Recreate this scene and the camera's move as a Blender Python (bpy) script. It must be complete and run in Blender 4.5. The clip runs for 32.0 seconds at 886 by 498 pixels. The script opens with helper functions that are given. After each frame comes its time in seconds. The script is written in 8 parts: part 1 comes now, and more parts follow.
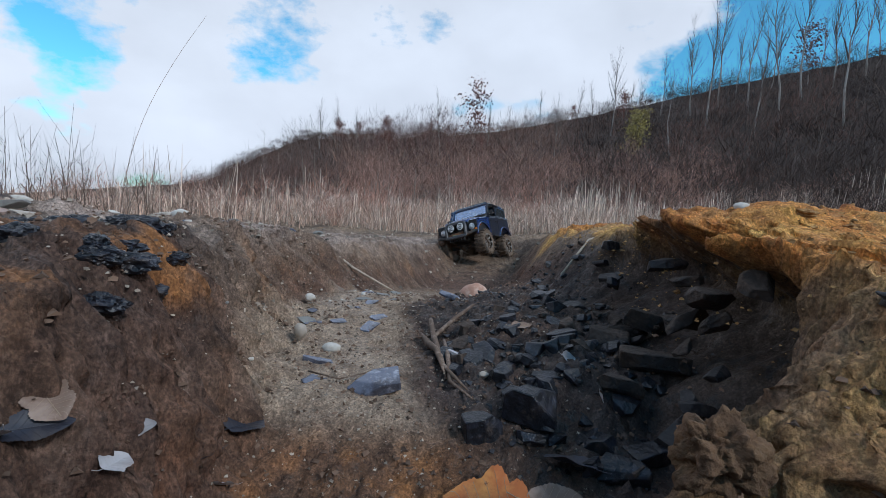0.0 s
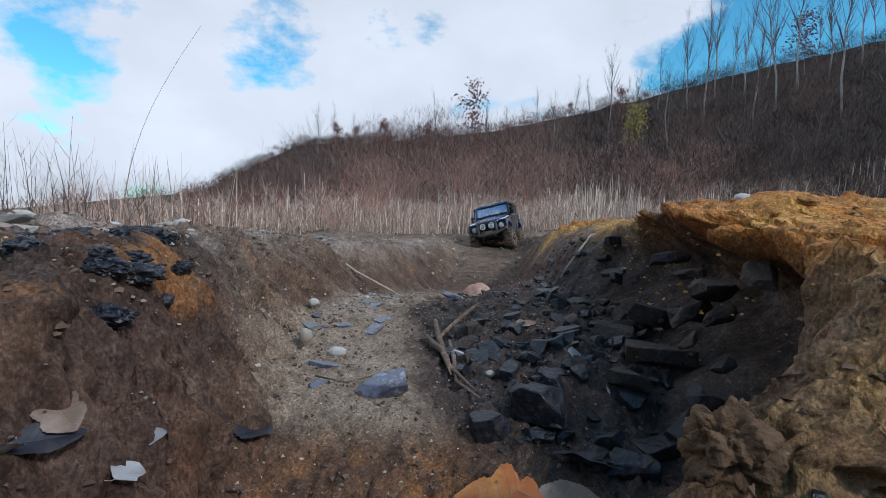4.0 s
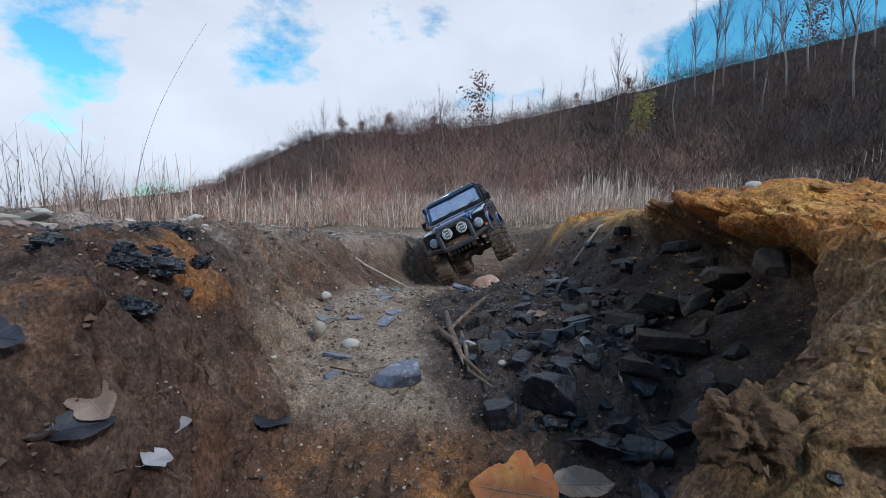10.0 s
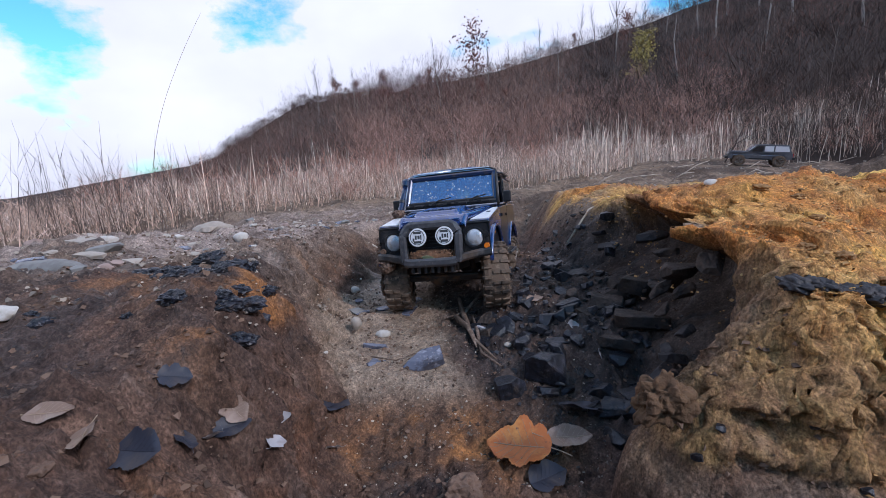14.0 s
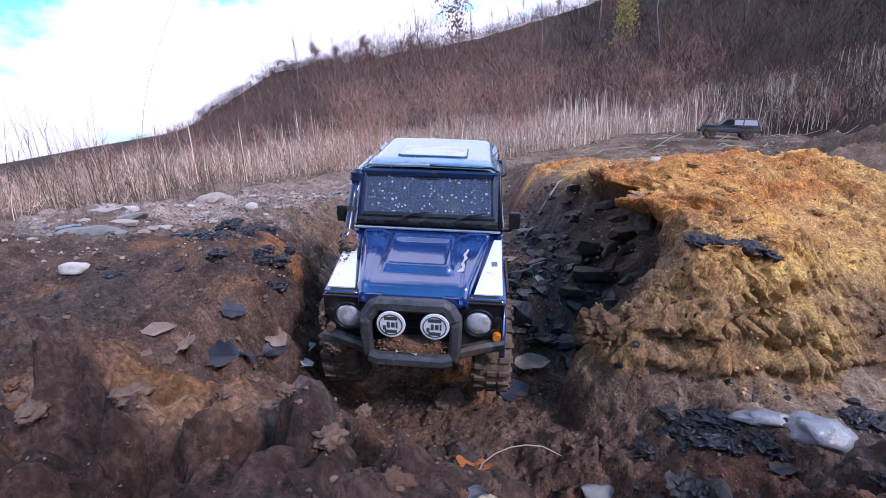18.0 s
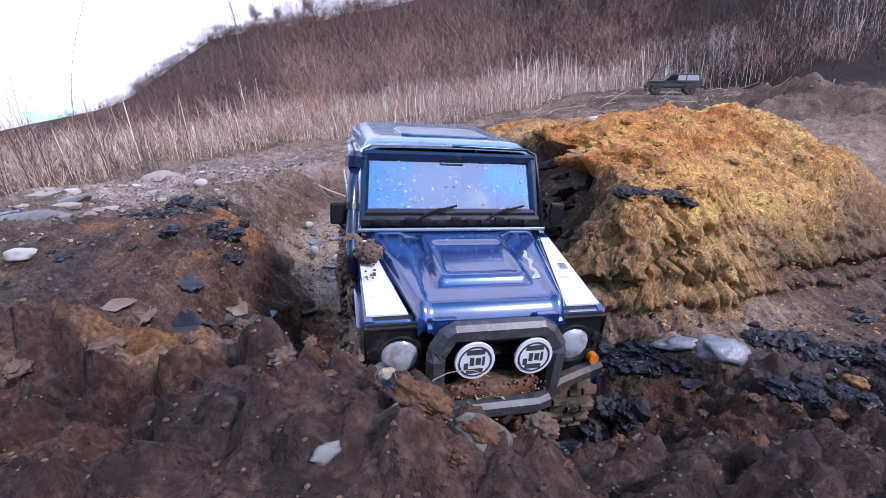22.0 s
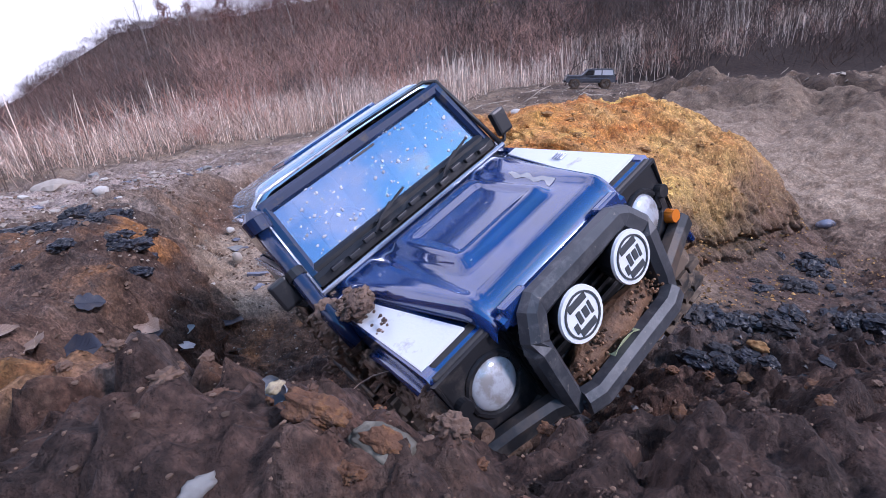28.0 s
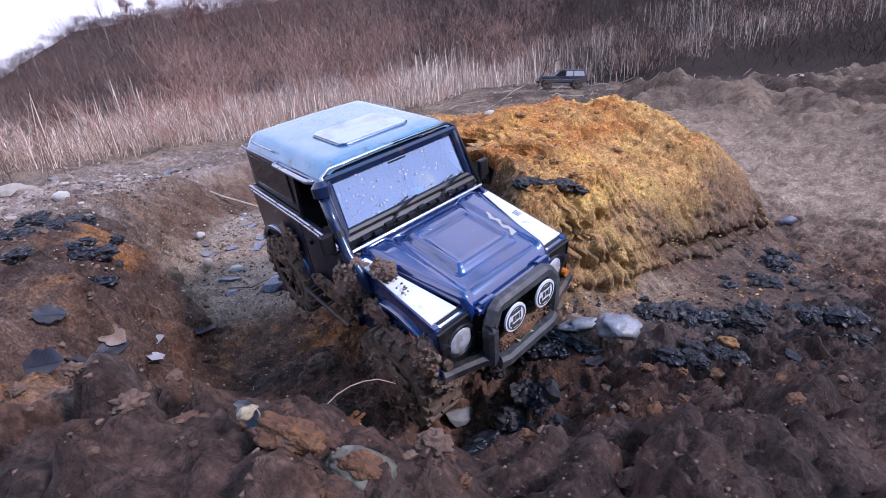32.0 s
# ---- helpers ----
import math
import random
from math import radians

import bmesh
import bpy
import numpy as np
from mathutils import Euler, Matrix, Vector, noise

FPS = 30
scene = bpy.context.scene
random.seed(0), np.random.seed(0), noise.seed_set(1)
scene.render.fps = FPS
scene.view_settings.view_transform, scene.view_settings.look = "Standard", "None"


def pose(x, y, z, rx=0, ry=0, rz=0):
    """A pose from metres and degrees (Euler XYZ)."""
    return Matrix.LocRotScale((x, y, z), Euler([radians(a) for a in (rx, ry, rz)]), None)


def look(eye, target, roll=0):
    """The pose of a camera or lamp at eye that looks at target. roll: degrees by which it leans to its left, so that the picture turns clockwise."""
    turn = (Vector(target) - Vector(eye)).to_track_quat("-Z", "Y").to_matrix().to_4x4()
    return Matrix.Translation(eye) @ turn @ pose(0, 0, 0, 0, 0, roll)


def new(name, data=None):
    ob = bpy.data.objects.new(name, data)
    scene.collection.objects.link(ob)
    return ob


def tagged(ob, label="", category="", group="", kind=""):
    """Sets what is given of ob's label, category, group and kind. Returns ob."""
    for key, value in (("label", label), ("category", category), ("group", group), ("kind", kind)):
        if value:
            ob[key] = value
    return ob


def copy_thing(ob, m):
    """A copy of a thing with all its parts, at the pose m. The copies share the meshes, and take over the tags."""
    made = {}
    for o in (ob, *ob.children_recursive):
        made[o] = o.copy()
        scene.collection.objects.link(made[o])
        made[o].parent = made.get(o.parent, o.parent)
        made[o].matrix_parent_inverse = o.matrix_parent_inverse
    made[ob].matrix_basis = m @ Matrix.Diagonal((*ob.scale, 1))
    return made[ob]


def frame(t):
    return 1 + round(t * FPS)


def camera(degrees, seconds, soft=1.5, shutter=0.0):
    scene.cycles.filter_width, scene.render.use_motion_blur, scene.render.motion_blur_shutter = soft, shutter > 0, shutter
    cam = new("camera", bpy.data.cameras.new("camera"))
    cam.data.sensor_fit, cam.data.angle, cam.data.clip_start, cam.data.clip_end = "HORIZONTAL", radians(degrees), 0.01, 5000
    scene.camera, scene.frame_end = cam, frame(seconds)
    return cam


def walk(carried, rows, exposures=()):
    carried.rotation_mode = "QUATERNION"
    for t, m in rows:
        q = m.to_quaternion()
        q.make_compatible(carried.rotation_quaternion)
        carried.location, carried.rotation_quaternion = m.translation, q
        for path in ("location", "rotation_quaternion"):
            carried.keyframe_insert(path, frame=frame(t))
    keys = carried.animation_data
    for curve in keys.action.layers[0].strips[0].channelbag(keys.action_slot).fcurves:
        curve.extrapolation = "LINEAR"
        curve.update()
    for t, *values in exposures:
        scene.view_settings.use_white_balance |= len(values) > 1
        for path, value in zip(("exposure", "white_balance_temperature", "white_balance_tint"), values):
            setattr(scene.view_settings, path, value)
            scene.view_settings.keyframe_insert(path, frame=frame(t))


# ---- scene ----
cam = camera(88.4, 32.0, soft=0.6)
PATH = [
    (0, (0.0177, 0.0412, 0.0242), (0.0073, 1.0366, -0.0709), 3.34),
    (0.5, (0.0177, 0.0415, 0.0238), (0.0081, 1.0368, -0.0725), 3.00),
    (1, (0.0182, 0.0406, 0.0239), (0.0103, 1.0361, -0.0708), 2.70),
    (1.5, (0.0184, 0.0405, 0.0239), (0.0100, 1.0359, -0.0712), 2.50),
    (2, (0.0184, 0.0406, 0.0238), (0.0101, 1.0361, -0.0703), 2.38),
    (2.5, (0.0184, 0.0400, 0.0239), (0.0100, 1.0356, -0.0692), 2.05),
    (3, (0.0175, 0.0403, 0.0245), (0.0060, 1.0360, -0.0672), 1.68),
    (3.5, (0.0169, 0.0400, 0.0242), (0.0041, 1.0356, -0.0683), 1.54),
    (5.5, (0.0163, 0.0407, 0.0228), (0.0001, 1.0361, -0.0712), 1.18),
    (6, (0.0159, 0.0403, 0.0222), (-0.0022, 1.0355, -0.0733), 1.19),
    (6.5, (0.0158, 0.0395, 0.0226), (-0.0021, 1.0346, -0.0742), 1.01),
    (7, (0.0150, 0.0396, 0.0224), (-0.0032, 1.0348, -0.0741), 0.95),
    (7.5, (0.0151, 0.0381, 0.0230), (-0.0038, 1.0332, -0.0738), 0.97),
    (8, (0.0147, 0.0381, 0.0229), (-0.0062, 1.0332, -0.0745), 1.08),
    (8.5, (0.0147, 0.0383, 0.0222), (-0.0067, 1.0333, -0.0751), 1.04),
    (9, (0.0144, 0.0382, 0.0223), (-0.0056, 1.0332, -0.0751), 0.91),
    (9.5, (0.0142, 0.0374, 0.0223), (-0.0050, 1.0320, -0.0794), 0.86),
    (10, (0.0120, 0.0353, 0.0221), (-0.0161, 1.0292, -0.0849), 0.63),
    (10.5, (0.0111, 0.0290, 0.0263), (-0.0293, 1.0178, -0.1173), -0.05),
    (11, (0.0171, 0.0185, 0.0342), (-0.0221, 1.0066, -0.1145), 0.12),
    (11.5, (0.0156, 0.0079, 0.0449), (-0.0325, 0.9940, -0.1143), -0.38),
    (12, (0.0146, -0.0033, 0.0561), (-0.0361, 0.9801, -0.1185), -1.52),
    (12.5, (0.0082, -0.0125, 0.0679), (-0.0488, 0.9704, -0.1077), -2.16),
    (13, (0.0008, -0.0212, 0.0809), (-0.0666, 0.9589, -0.1055), -2.94),
    (13.5, (0.0014, -0.0389, 0.0891), (-0.0617, 0.9391, -0.1098), -3.42),
    (14, (0.0103, -0.0635, 0.1026), (-0.0325, 0.9148, -0.1003), -3.65),
    (14.5, (0.0104, -0.0830, 0.1101), (-0.0166, 0.8947, -0.0982), -3.69),
    (16.5, (0.0087, -0.1430, 0.1195), (-0.0073, 0.8286, -0.1166), -3.65),
    (17, (0.0093, -0.1552, 0.1235), (-0.0031, 0.8159, -0.1148), -3.38),
    (17.5, (0.0092, -0.1679, 0.1224), (0.0043, 0.7999, -0.1293), -3.03),
    (18, (0.0066, -0.1754, 0.1209), (-0.0029, 0.7882, -0.1464), -3.38),
    (18.5, (0.0097, -0.1827, 0.1217), (0.0045, 0.7758, -0.1631), -3.93),
    (19, (0.0108, -0.1903, 0.1235), (0.0042, 0.7629, -0.1787), -4.16),
    (19.5, (0.0106, -0.1985, 0.1259), (0.0056, 0.7520, -0.1849), -3.88),
    (20, (0.0136, -0.2031, 0.1293), (0.0271, 0.7457, -0.1862), -3.79),
    (20.5, (0.0147, -0.2080, 0.1290), (0.0484, 0.7386, -0.1917), -4.27),
    (21, (0.0153, -0.2091, 0.1277), (0.0593, 0.7352, -0.1984), -4.72),
    (21.5, (0.0159, -0.2082, 0.1261), (0.0706, 0.7333, -0.2064), -5.22),
    (22, (0.0199, -0.2067, 0.1235), (0.0850, 0.7309, -0.2182), -5.42),
    (22.5, (0.0206, -0.2024, 0.1225), (0.0990, 0.7343, -0.2186), -5.69),
    (23, (0.0209, -0.2007, 0.1218), (0.1032, 0.7357, -0.2196), -5.66),
    (23.5, (0.0216, -0.2004, 0.1211), (0.1094, 0.7348, -0.2219), -5.71),
    (24, (0.0214, -0.2014, 0.1208), (0.1097, 0.7335, -0.2228), -5.73),
    (24.5, (0.0209, -0.2016, 0.1210), (0.1093, 0.7339, -0.2210), -5.72),
    (26.5, (0.0218, -0.2012, 0.1200), (0.1214, 0.7316, -0.2262), -5.28),
    (27, (0.0227, -0.2013, 0.1196), (0.1254, 0.7312, -0.2266), -5.65),
    (27.5, (0.0279, -0.2021, 0.1202), (0.1677, 0.7253, -0.2267), -5.98),
    (28, (0.0303, -0.2009, 0.1186), (0.2275, 0.7110, -0.2412), -5.93),
    (28.5, (0.0318, -0.2007, 0.1176), (0.2380, 0.7068, -0.2486), -6.42),
    (29, (0.0321, -0.2005, 0.1175), (0.2437, 0.7041, -0.2526), -6.51),
    (29.5, (0.0328, -0.2002, 0.1172), (0.2499, 0.7026, -0.2540), -6.48),
    (30, (0.0345, -0.1999, 0.1173), (0.2682, 0.7004, -0.2499), -6.44),
    (30.5, (0.0350, -0.1996, 0.1175), (0.2759, 0.7000, -0.2468), -6.92),
    (31, (0.0345, -0.1993, 0.1172), (0.2761, 0.6997, -0.2480), -6.89),
    (31.5, (0.0335, -0.1997, 0.1179), (0.2719, 0.7010, -0.2453), -6.68),
    (32, (0.0311, -0.1974, 0.1204), (0.2772, 0.7007, -0.2442), -5.74),
]
EXPOSURES = [(0, -1.07, 5750, 10), (10, -1.07, 5750, 10), (14, -0.80, 5750, 22), (17, -0.46, 5650, 31), (20, -0.34, 5650, 33), (32, -0.34, 5650, 33)]
walk(cam, [(t, look(eye, target, roll)) for t, eye, target, roll in PATH],
     exposures=EXPOSURES)

# ---- light ----
SUN_EL, SUN_AZ = 38.0, 132.0   # degrees: height, and bearing clockwise from +y
world = bpy.data.worlds.new("sky")
scene.world = world
world.use_nodes = True
wn, wl = world.node_tree.nodes, world.node_tree.links
wn.clear()
w_out, w_bg, w_sky = wn.new("ShaderNodeOutputWorld"), wn.new("ShaderNodeBackground"), wn.new("ShaderNodeTexSky")
w_sky.sky_type, w_sky.sun_disc = "NISHITA", False
w_sky.sun_elevation, w_sky.sun_rotation = radians(SUN_EL), radians(SUN_AZ)
w_sky.air_density, w_sky.dust_density, w_sky.ozone_density = 1.0, 0.6, 1.5
w_tc, w_map = wn.new("ShaderNodeTexCoord"), wn.new("ShaderNodeMapping")
w_map.inputs["Scale"].default_value = (1.0, 1.0, 1.7)
w_map.inputs["Rotation"].default_value = (radians(-9), 0, radians(9))
w_map.inputs["Location"].default_value = (0.72, 0.18, 0.35)
w_noise, w_ramp, w_mix = wn.new("ShaderNodeTexNoise"), wn.new("ShaderNodeValToRGB"), wn.new("ShaderNodeMix")
w_noise.inputs["Scale"].default_value, w_noise.inputs["Detail"].default_value = 2.3, 7.0
w_noise.inputs["Roughness"].default_value = 0.5
w_ramp.color_ramp.elements[0].position, w_ramp.color_ramp.elements[1].position = 0.38, 0.52
w_n2, w_r2 = wn.new("ShaderNodeTexNoise"), wn.new("ShaderNodeMapRange")
w_n2.inputs["Scale"].default_value, w_n2.inputs["Detail"].default_value = 3.1, 6.0
w_r2.inputs["From Min"].default_value, w_r2.inputs["From Max"].default_value = 0.3, 0.7
w_r2.inputs["To Min"].default_value, w_r2.inputs["To Max"].default_value = 15.5, 19.5
w_white = wn.new("ShaderNodeVectorMath")
w_white.operation = "SCALE"
w_white.inputs[0].default_value = (0.93, 0.96, 1.0)
w_mix.data_type = "RGBA"
wl.new(w_tc.outputs["Generated"], w_map.inputs["Vector"])
wl.new(w_map.outputs["Vector"], w_noise.inputs["Vector"])
wl.new(w_map.outputs["Vector"], w_n2.inputs["Vector"])
wl.new(w_n2.outputs["Fac"], w_r2.inputs["Value"])
wl.new(w_r2.outputs["Result"], w_white.inputs["Scale"])


def sky_math(op, a, b):
    """One sum or product of two sockets or numbers in the sky's tree."""
    nd = wn.new("ShaderNodeMath")
    nd.operation = op
    for i, v in enumerate((a, b)):
        if isinstance(v, (int, float)):
            nd.inputs[i].default_value = v
        else:
            wl.new(v, nd.inputs[i])
    return nd.outputs[0]


# closed cloud low over the horizon, with blue gaps in it; broken cloud above
w_xyz = wn.new("ShaderNodeSeparateXYZ")
wl.new(w_tc.outputs["Generated"], w_xyz.inputs["Vector"])
w_low = wn.new("ShaderNodeMapRange")
w_low.inputs["From Min"].default_value, w_low.inputs["From Max"].default_value = 0.34, 0.56
w_low.inputs["To Min"].default_value, w_low.inputs["To Max"].default_value = 0.16, 0.0
wl.new(w_xyz.outputs["Z"], w_low.inputs["Value"])
w_cover = sky_math("ADD", w_noise.outputs["Fac"], w_low.outputs["Result"])
w_wisp = wn.new("ShaderNodeTexNoise")
w_wisp.inputs["Scale"].default_value, w_wisp.inputs["Detail"].default_value, w_wisp.inputs["Roughness"].default_value = 6.5, 8.0, 0.62
wl.new(w_map.outputs["Vector"], w_wisp.inputs["Vector"])
w_cover = sky_math("ADD", w_cover, sky_math("MULTIPLY", sky_math("SUBTRACT", w_wisp.outputs["Fac"], 0.5), 0.80))
# The last two gaps are out of view, added for what the windscreen mirrors.
for gap, width, deep in (((-0.61, 0.75, 0.28), 8.5, 0.26), ((-0.37, 0.88, 0.31), 8.0, 0.29), ((-0.68, 0.72, 0.17), 9.0, 0.13), ((0.64, 0.68, 0.36), 16.0, 0.38), ((0.50, 0.82, 0.27), 8.0, 0.22), ((0.39, 0.88, 0.265), 5.0, 0.20), ((0.15, -0.42, 0.90), 44.0, 0.13), ((-0.22, -0.88, 0.42), 34.0, 0.45)):
    w_dot, w_gap = wn.new("ShaderNodeVectorMath"), wn.new("ShaderNodeMapRange")
    w_dot.operation = "DOT_PRODUCT"
    w_dot.inputs[1].default_value = Vector(gap).normalized()
    wl.new(w_tc.outputs["Generated"], w_dot.inputs[0])
    w_gap.inputs["From Min"].default_value, w_gap.inputs["From Max"].default_value = math.cos(radians(width)), math.cos(radians(width * 0.15))
    w_gap.inputs["To Max"].default_value = deep
    wl.new(w_dot.outputs["Value"], w_gap.inputs["Value"])
    w_cover = sky_math("SUBTRACT", w_cover, w_gap.outputs["Result"])
wl.new(w_cover, w_ramp.inputs["Fac"])
wl.new(w_ramp.outputs["Color"], w_mix.inputs["Factor"])
w_gain = wn.new("ShaderNodeVectorMath")
w_gain.operation = "MULTIPLY"
w_gain.inputs[1].default_value = (1.5, 3.3, 3.3)
wl.new(w_sky.outputs["Color"], w_gain.inputs[0])
wl.new(w_gain.outputs["Vector"], w_mix.inputs["A"])
wl.new(w_white.outputs["Vector"], w_mix.inputs["B"])
wl.new(w_mix.outputs["Result"], w_bg.inputs["Color"])
w_bg.inputs["Strength"].default_value = 0.1
wl.new(w_bg.outputs["Background"], w_out.inputs["Surface"])

sun_data = bpy.data.lights.new("sun", "SUN")
sun_data.energy, sun_data.angle, sun_data.color = 3.4, radians(7), (1.0, 0.95, 0.88)
sun = new("sun", sun_data)
_a, _e = radians(SUN_AZ), radians(SUN_EL)
sun.matrix_world = look((0, 0, 5), (-math.sin(_a) * math.cos(_e), -math.cos(_a) * math.cos(_e), 5 - math.sin(_e)))

# ---- materials ----
def material(name, base, rough=0.7, metal=0.0, vary=(), bump=(), coat=0.0, spec=0.5, isl=0.0):
    """Principled material. vary: (scale, colour, low, high) noise masks laid over the base; bump: (scale, strength, distance)."""
    m = bpy.data.materials.new(name)
    m.use_nodes = True
    n, l = m.node_tree.nodes, m.node_tree.links
    b = n["Principled BSDF"]
    b.inputs["Roughness"].default_value, b.inputs["Metallic"].default_value = rough, metal
    b.inputs["Coat Weight"].default_value = coat
    b.inputs["Specular IOR Level"].default_value = spec
    tc = n.new("ShaderNodeTexCoord")
    rgb = n.new("ShaderNodeRGB")
    rgb.outputs[0].default_value = (*base, 1)
    colour = rgb.outputs[0]
    for scale, tint, low, high in vary:
        tex, rng, mix = n.new("ShaderNodeTexNoise"), n.new("ShaderNodeMapRange"), n.new("ShaderNodeMix")
        tex.inputs["Scale"].default_value, tex.inputs["Detail"].default_value = scale, 5
        tex.inputs["Roughness"].default_value = 0.65
        rng.inputs["From Min"].default_value, rng.inputs["From Max"].default_value = low, high
        mix.data_type = "RGBA"
        l.new(tc.outputs["Object"], tex.inputs["Vector"])
        l.new(tex.outputs["Fac"], rng.inputs["Value"])
        l.new(rng.outputs["Result"], mix.inputs["Factor"])
        l.new(colour, mix.inputs["A"])
        mix.inputs["B"].default_value = (*tint, 1)
        colour = mix.outputs["Result"]
    if isl:
        geo, rng, hsv = n.new("ShaderNodeNewGeometry"), n.new("ShaderNodeMapRange"), n.new("ShaderNodeHueSaturation")
        rng.inputs["To Min"].default_value, rng.inputs["To Max"].default_value = 1 - isl, 1 + isl
        l.new(geo.outputs["Random Per Island"], rng.inputs["Value"])
        l.new(rng.outputs["Result"], hsv.inputs["Value"])
        l.new(colour, hsv.inputs["Color"])
        colour = hsv.outputs["Color"]
    l.new(colour, b.inputs["Base Color"])
    normal = None
    for scale, strength, dist in bump:
        tex, bp = n.new("ShaderNodeTexNoise"), n.new("ShaderNodeBump")
        tex.inputs["Scale"].default_value, tex.inputs["Detail"].default_value = scale, 6
        bp.inputs["Strength"].default_value, bp.inputs["Distance"].default_value = strength, dist
        l.new(tc.outputs["Object"], tex.inputs["Vector"])
        l.new(tex.outputs["Fac"], bp.inputs["Height"])
        if normal:
            l.new(normal, bp.inputs["Normal"])
        normal = bp.outputs["Normal"]
    if normal:
        l.new(normal, b.inputs["Normal"])
    return m


def earth_material():
    """Bare spoil: brown loam, ochre crust, black coal dust and grey sand, laid by the painted attributes of the ground;
    coal and brush tones also carry some shade.
    """
    m = bpy.data.materials.new("earth")
    m.use_nodes = True
    n, l = m.node_tree.nodes, m.node_tree.links
    b = n["Principled BSDF"]
    b.inputs["Specular IOR Level"].default_value = 0.3
    tc = n.new("ShaderNodeTexCoord")

    tall = n.new("ShaderNodeMapping")
    tall.inputs["Scale"].default_value = (1.0, 1.0, 0.62)
    l.new(tc.outputs["Object"], tall.inputs["Vector"])

    def noise_tex(scale, detail=6, rough=0.6, lo=0.35, hi=0.65):
        t, r = n.new("ShaderNodeTexNoise"), n.new("ShaderNodeMapRange")
        t.inputs["Scale"].default_value, t.inputs["Detail"].default_value, t.inputs["Roughness"].default_value = scale, detail, rough
        r.inputs["From Min"].default_value, r.inputs["From Max"].default_value = lo, hi
        l.new(tall.outputs["Vector"], t.inputs["Vector"])
        l.new(t.outputs["Fac"], r.inputs["Value"])
        return r.outputs["Result"], t.outputs["Fac"]

    def mix(fac, a, bb):
        x = n.new("ShaderNodeMix")
        x.data_type = "RGBA"
        l.new(fac, x.inputs["Factor"])
        for s, v in (("A", a), ("B", bb)):
            if isinstance(v, tuple):
                x.inputs[s].default_value = (*v, 1)
            else:
                l.new(v, x.inputs[s])
        return x.outputs["Result"]

    def mul(a, bb, add=0.0):
        x = n.new("ShaderNodeMath")
        x.operation = "MULTIPLY_ADD" if add else "MULTIPLY"
        x.use_clamp = True
        for i, v in enumerate((a, bb)):
            if isinstance(v, (int, float)):
                x.inputs[i].default_value = v
            else:
                l.new(v, x.inputs[i])
        if add:
            x.inputs[2].default_value = add
        return x.outputs[0]

    def attr(name):
        a = n.new("ShaderNodeAttribute")
        a.attribute_name = name
        return a.outputs["Fac"]

    big, _ = noise_tex(7, 6, 0.6)
    mid, _ = noise_tex(30, 7, 0.7)
    fine, _ = noise_tex(160, 5, 0.7, 0.3, 0.7)
    grain, _ = noise_tex(520, 3, 0.6, 0.35, 0.65)
    spots, _ = noise_tex(40, 9, 0.75, 0.56, 0.68)
    rust, _ = noise_tex(14, 8, 0.72, 0.56, 0.74)
    loam = mix(mid, (0.034, 0.020, 0.015), (0.215, 0.130, 0.090))
    loam = mix(mul(big, 0.6), loam, (0.120, 0.064, 0.048))
    loam = mix(mul(rust, 0.45), loam, (0.230, 0.095, 0.042))
    loam = mix(mul(attr("rust"), mul(mid, 0.8, 0.25)), loam, (0.410, 0.175, 0.055))
    pale, _ = noise_tex(22, 9, 0.75, 0.55, 0.72)
    loam = mix(mul(pale, 0.5), loam, (0.275, 0.205, 0.165))
    sand = mix(mid, (0.215, 0.145, 0.098), (0.430, 0.325, 0.235))
    streak, _ = noise_tex(70, 6, 0.7, 0.38, 0.66)
    ochre = mix(streak, (0.430, 0.200, 0.055), (0.88, 0.520, 0.165))
    ochre = mix(mul(big, 0.30), ochre, (0.560, 0.320, 0.135))
    yellow, _ = noise_tex(9, 6, 0.6, 0.52, 0.66)
    ochre = mix(mul(yellow, 0.75), ochre, (0.960, 0.600, 0.150))
    crust = mix(streak, (0.360, 0.110, 0.026), (0.780, 0.310, 0.065))
    ochre = mix(mul(attr("crust"), mul(big, 0.7, 0.5)), ochre, crust)
    shade, _ = noise_tex(15, 9, 0.75, 0.49, 0.66)
    ochre = mix(mul(shade, 0.42), ochre, (0.320, 0.175, 0.075))
    ochre = mix(mul(rust, 0.45), ochre, (0.560, 0.180, 0.035))
    rilled = n.new("ShaderNodeMapping")
    rilled.inputs["Scale"].default_value = (1.0, 1.0, 0.12)
    l.new(tc.outputs["Object"], rilled.inputs["Vector"])
    rill, rr = n.new("ShaderNodeTexNoise"), n.new("ShaderNodeMapRange")
    rill.inputs["Scale"].default_value, rill.inputs["Detail"].default_value, rill.inputs["Roughness"].default_value = 115, 5, 0.66
    rr.inputs["From Min"].default_value, rr.inputs["From Max"].default_value = 0.50, 0.38
    l.new(rilled.outputs["Vector"], rill.inputs["Vector"])
    l.new(rill.outputs["Fac"], rr.inputs["Value"])
    ochre = mix(mul(rr.outputs["Result"], mul(attr("rill"), 0.6)), ochre, (0.270, 0.140, 0.062))
    ochre = mix(mul(pale, 0.25), ochre, (0.860, 0.600, 0.290))
    dark = mix(fine, (0.012, 0.012, 0.014), (0.050, 0.046, 0.045))
    field = mix(mid, (0.150, 0.102, 0.070), (0.385, 0.278, 0.192))
    patch, _ = noise_tex(2.6, 6, 0.65, 0.42, 0.6)
    field = mix(mul(patch, 0.85), field, (0.105, 0.072, 0.053))
    rills, _ = noise_tex(11, 8, 0.7, 0.50, 0.64)
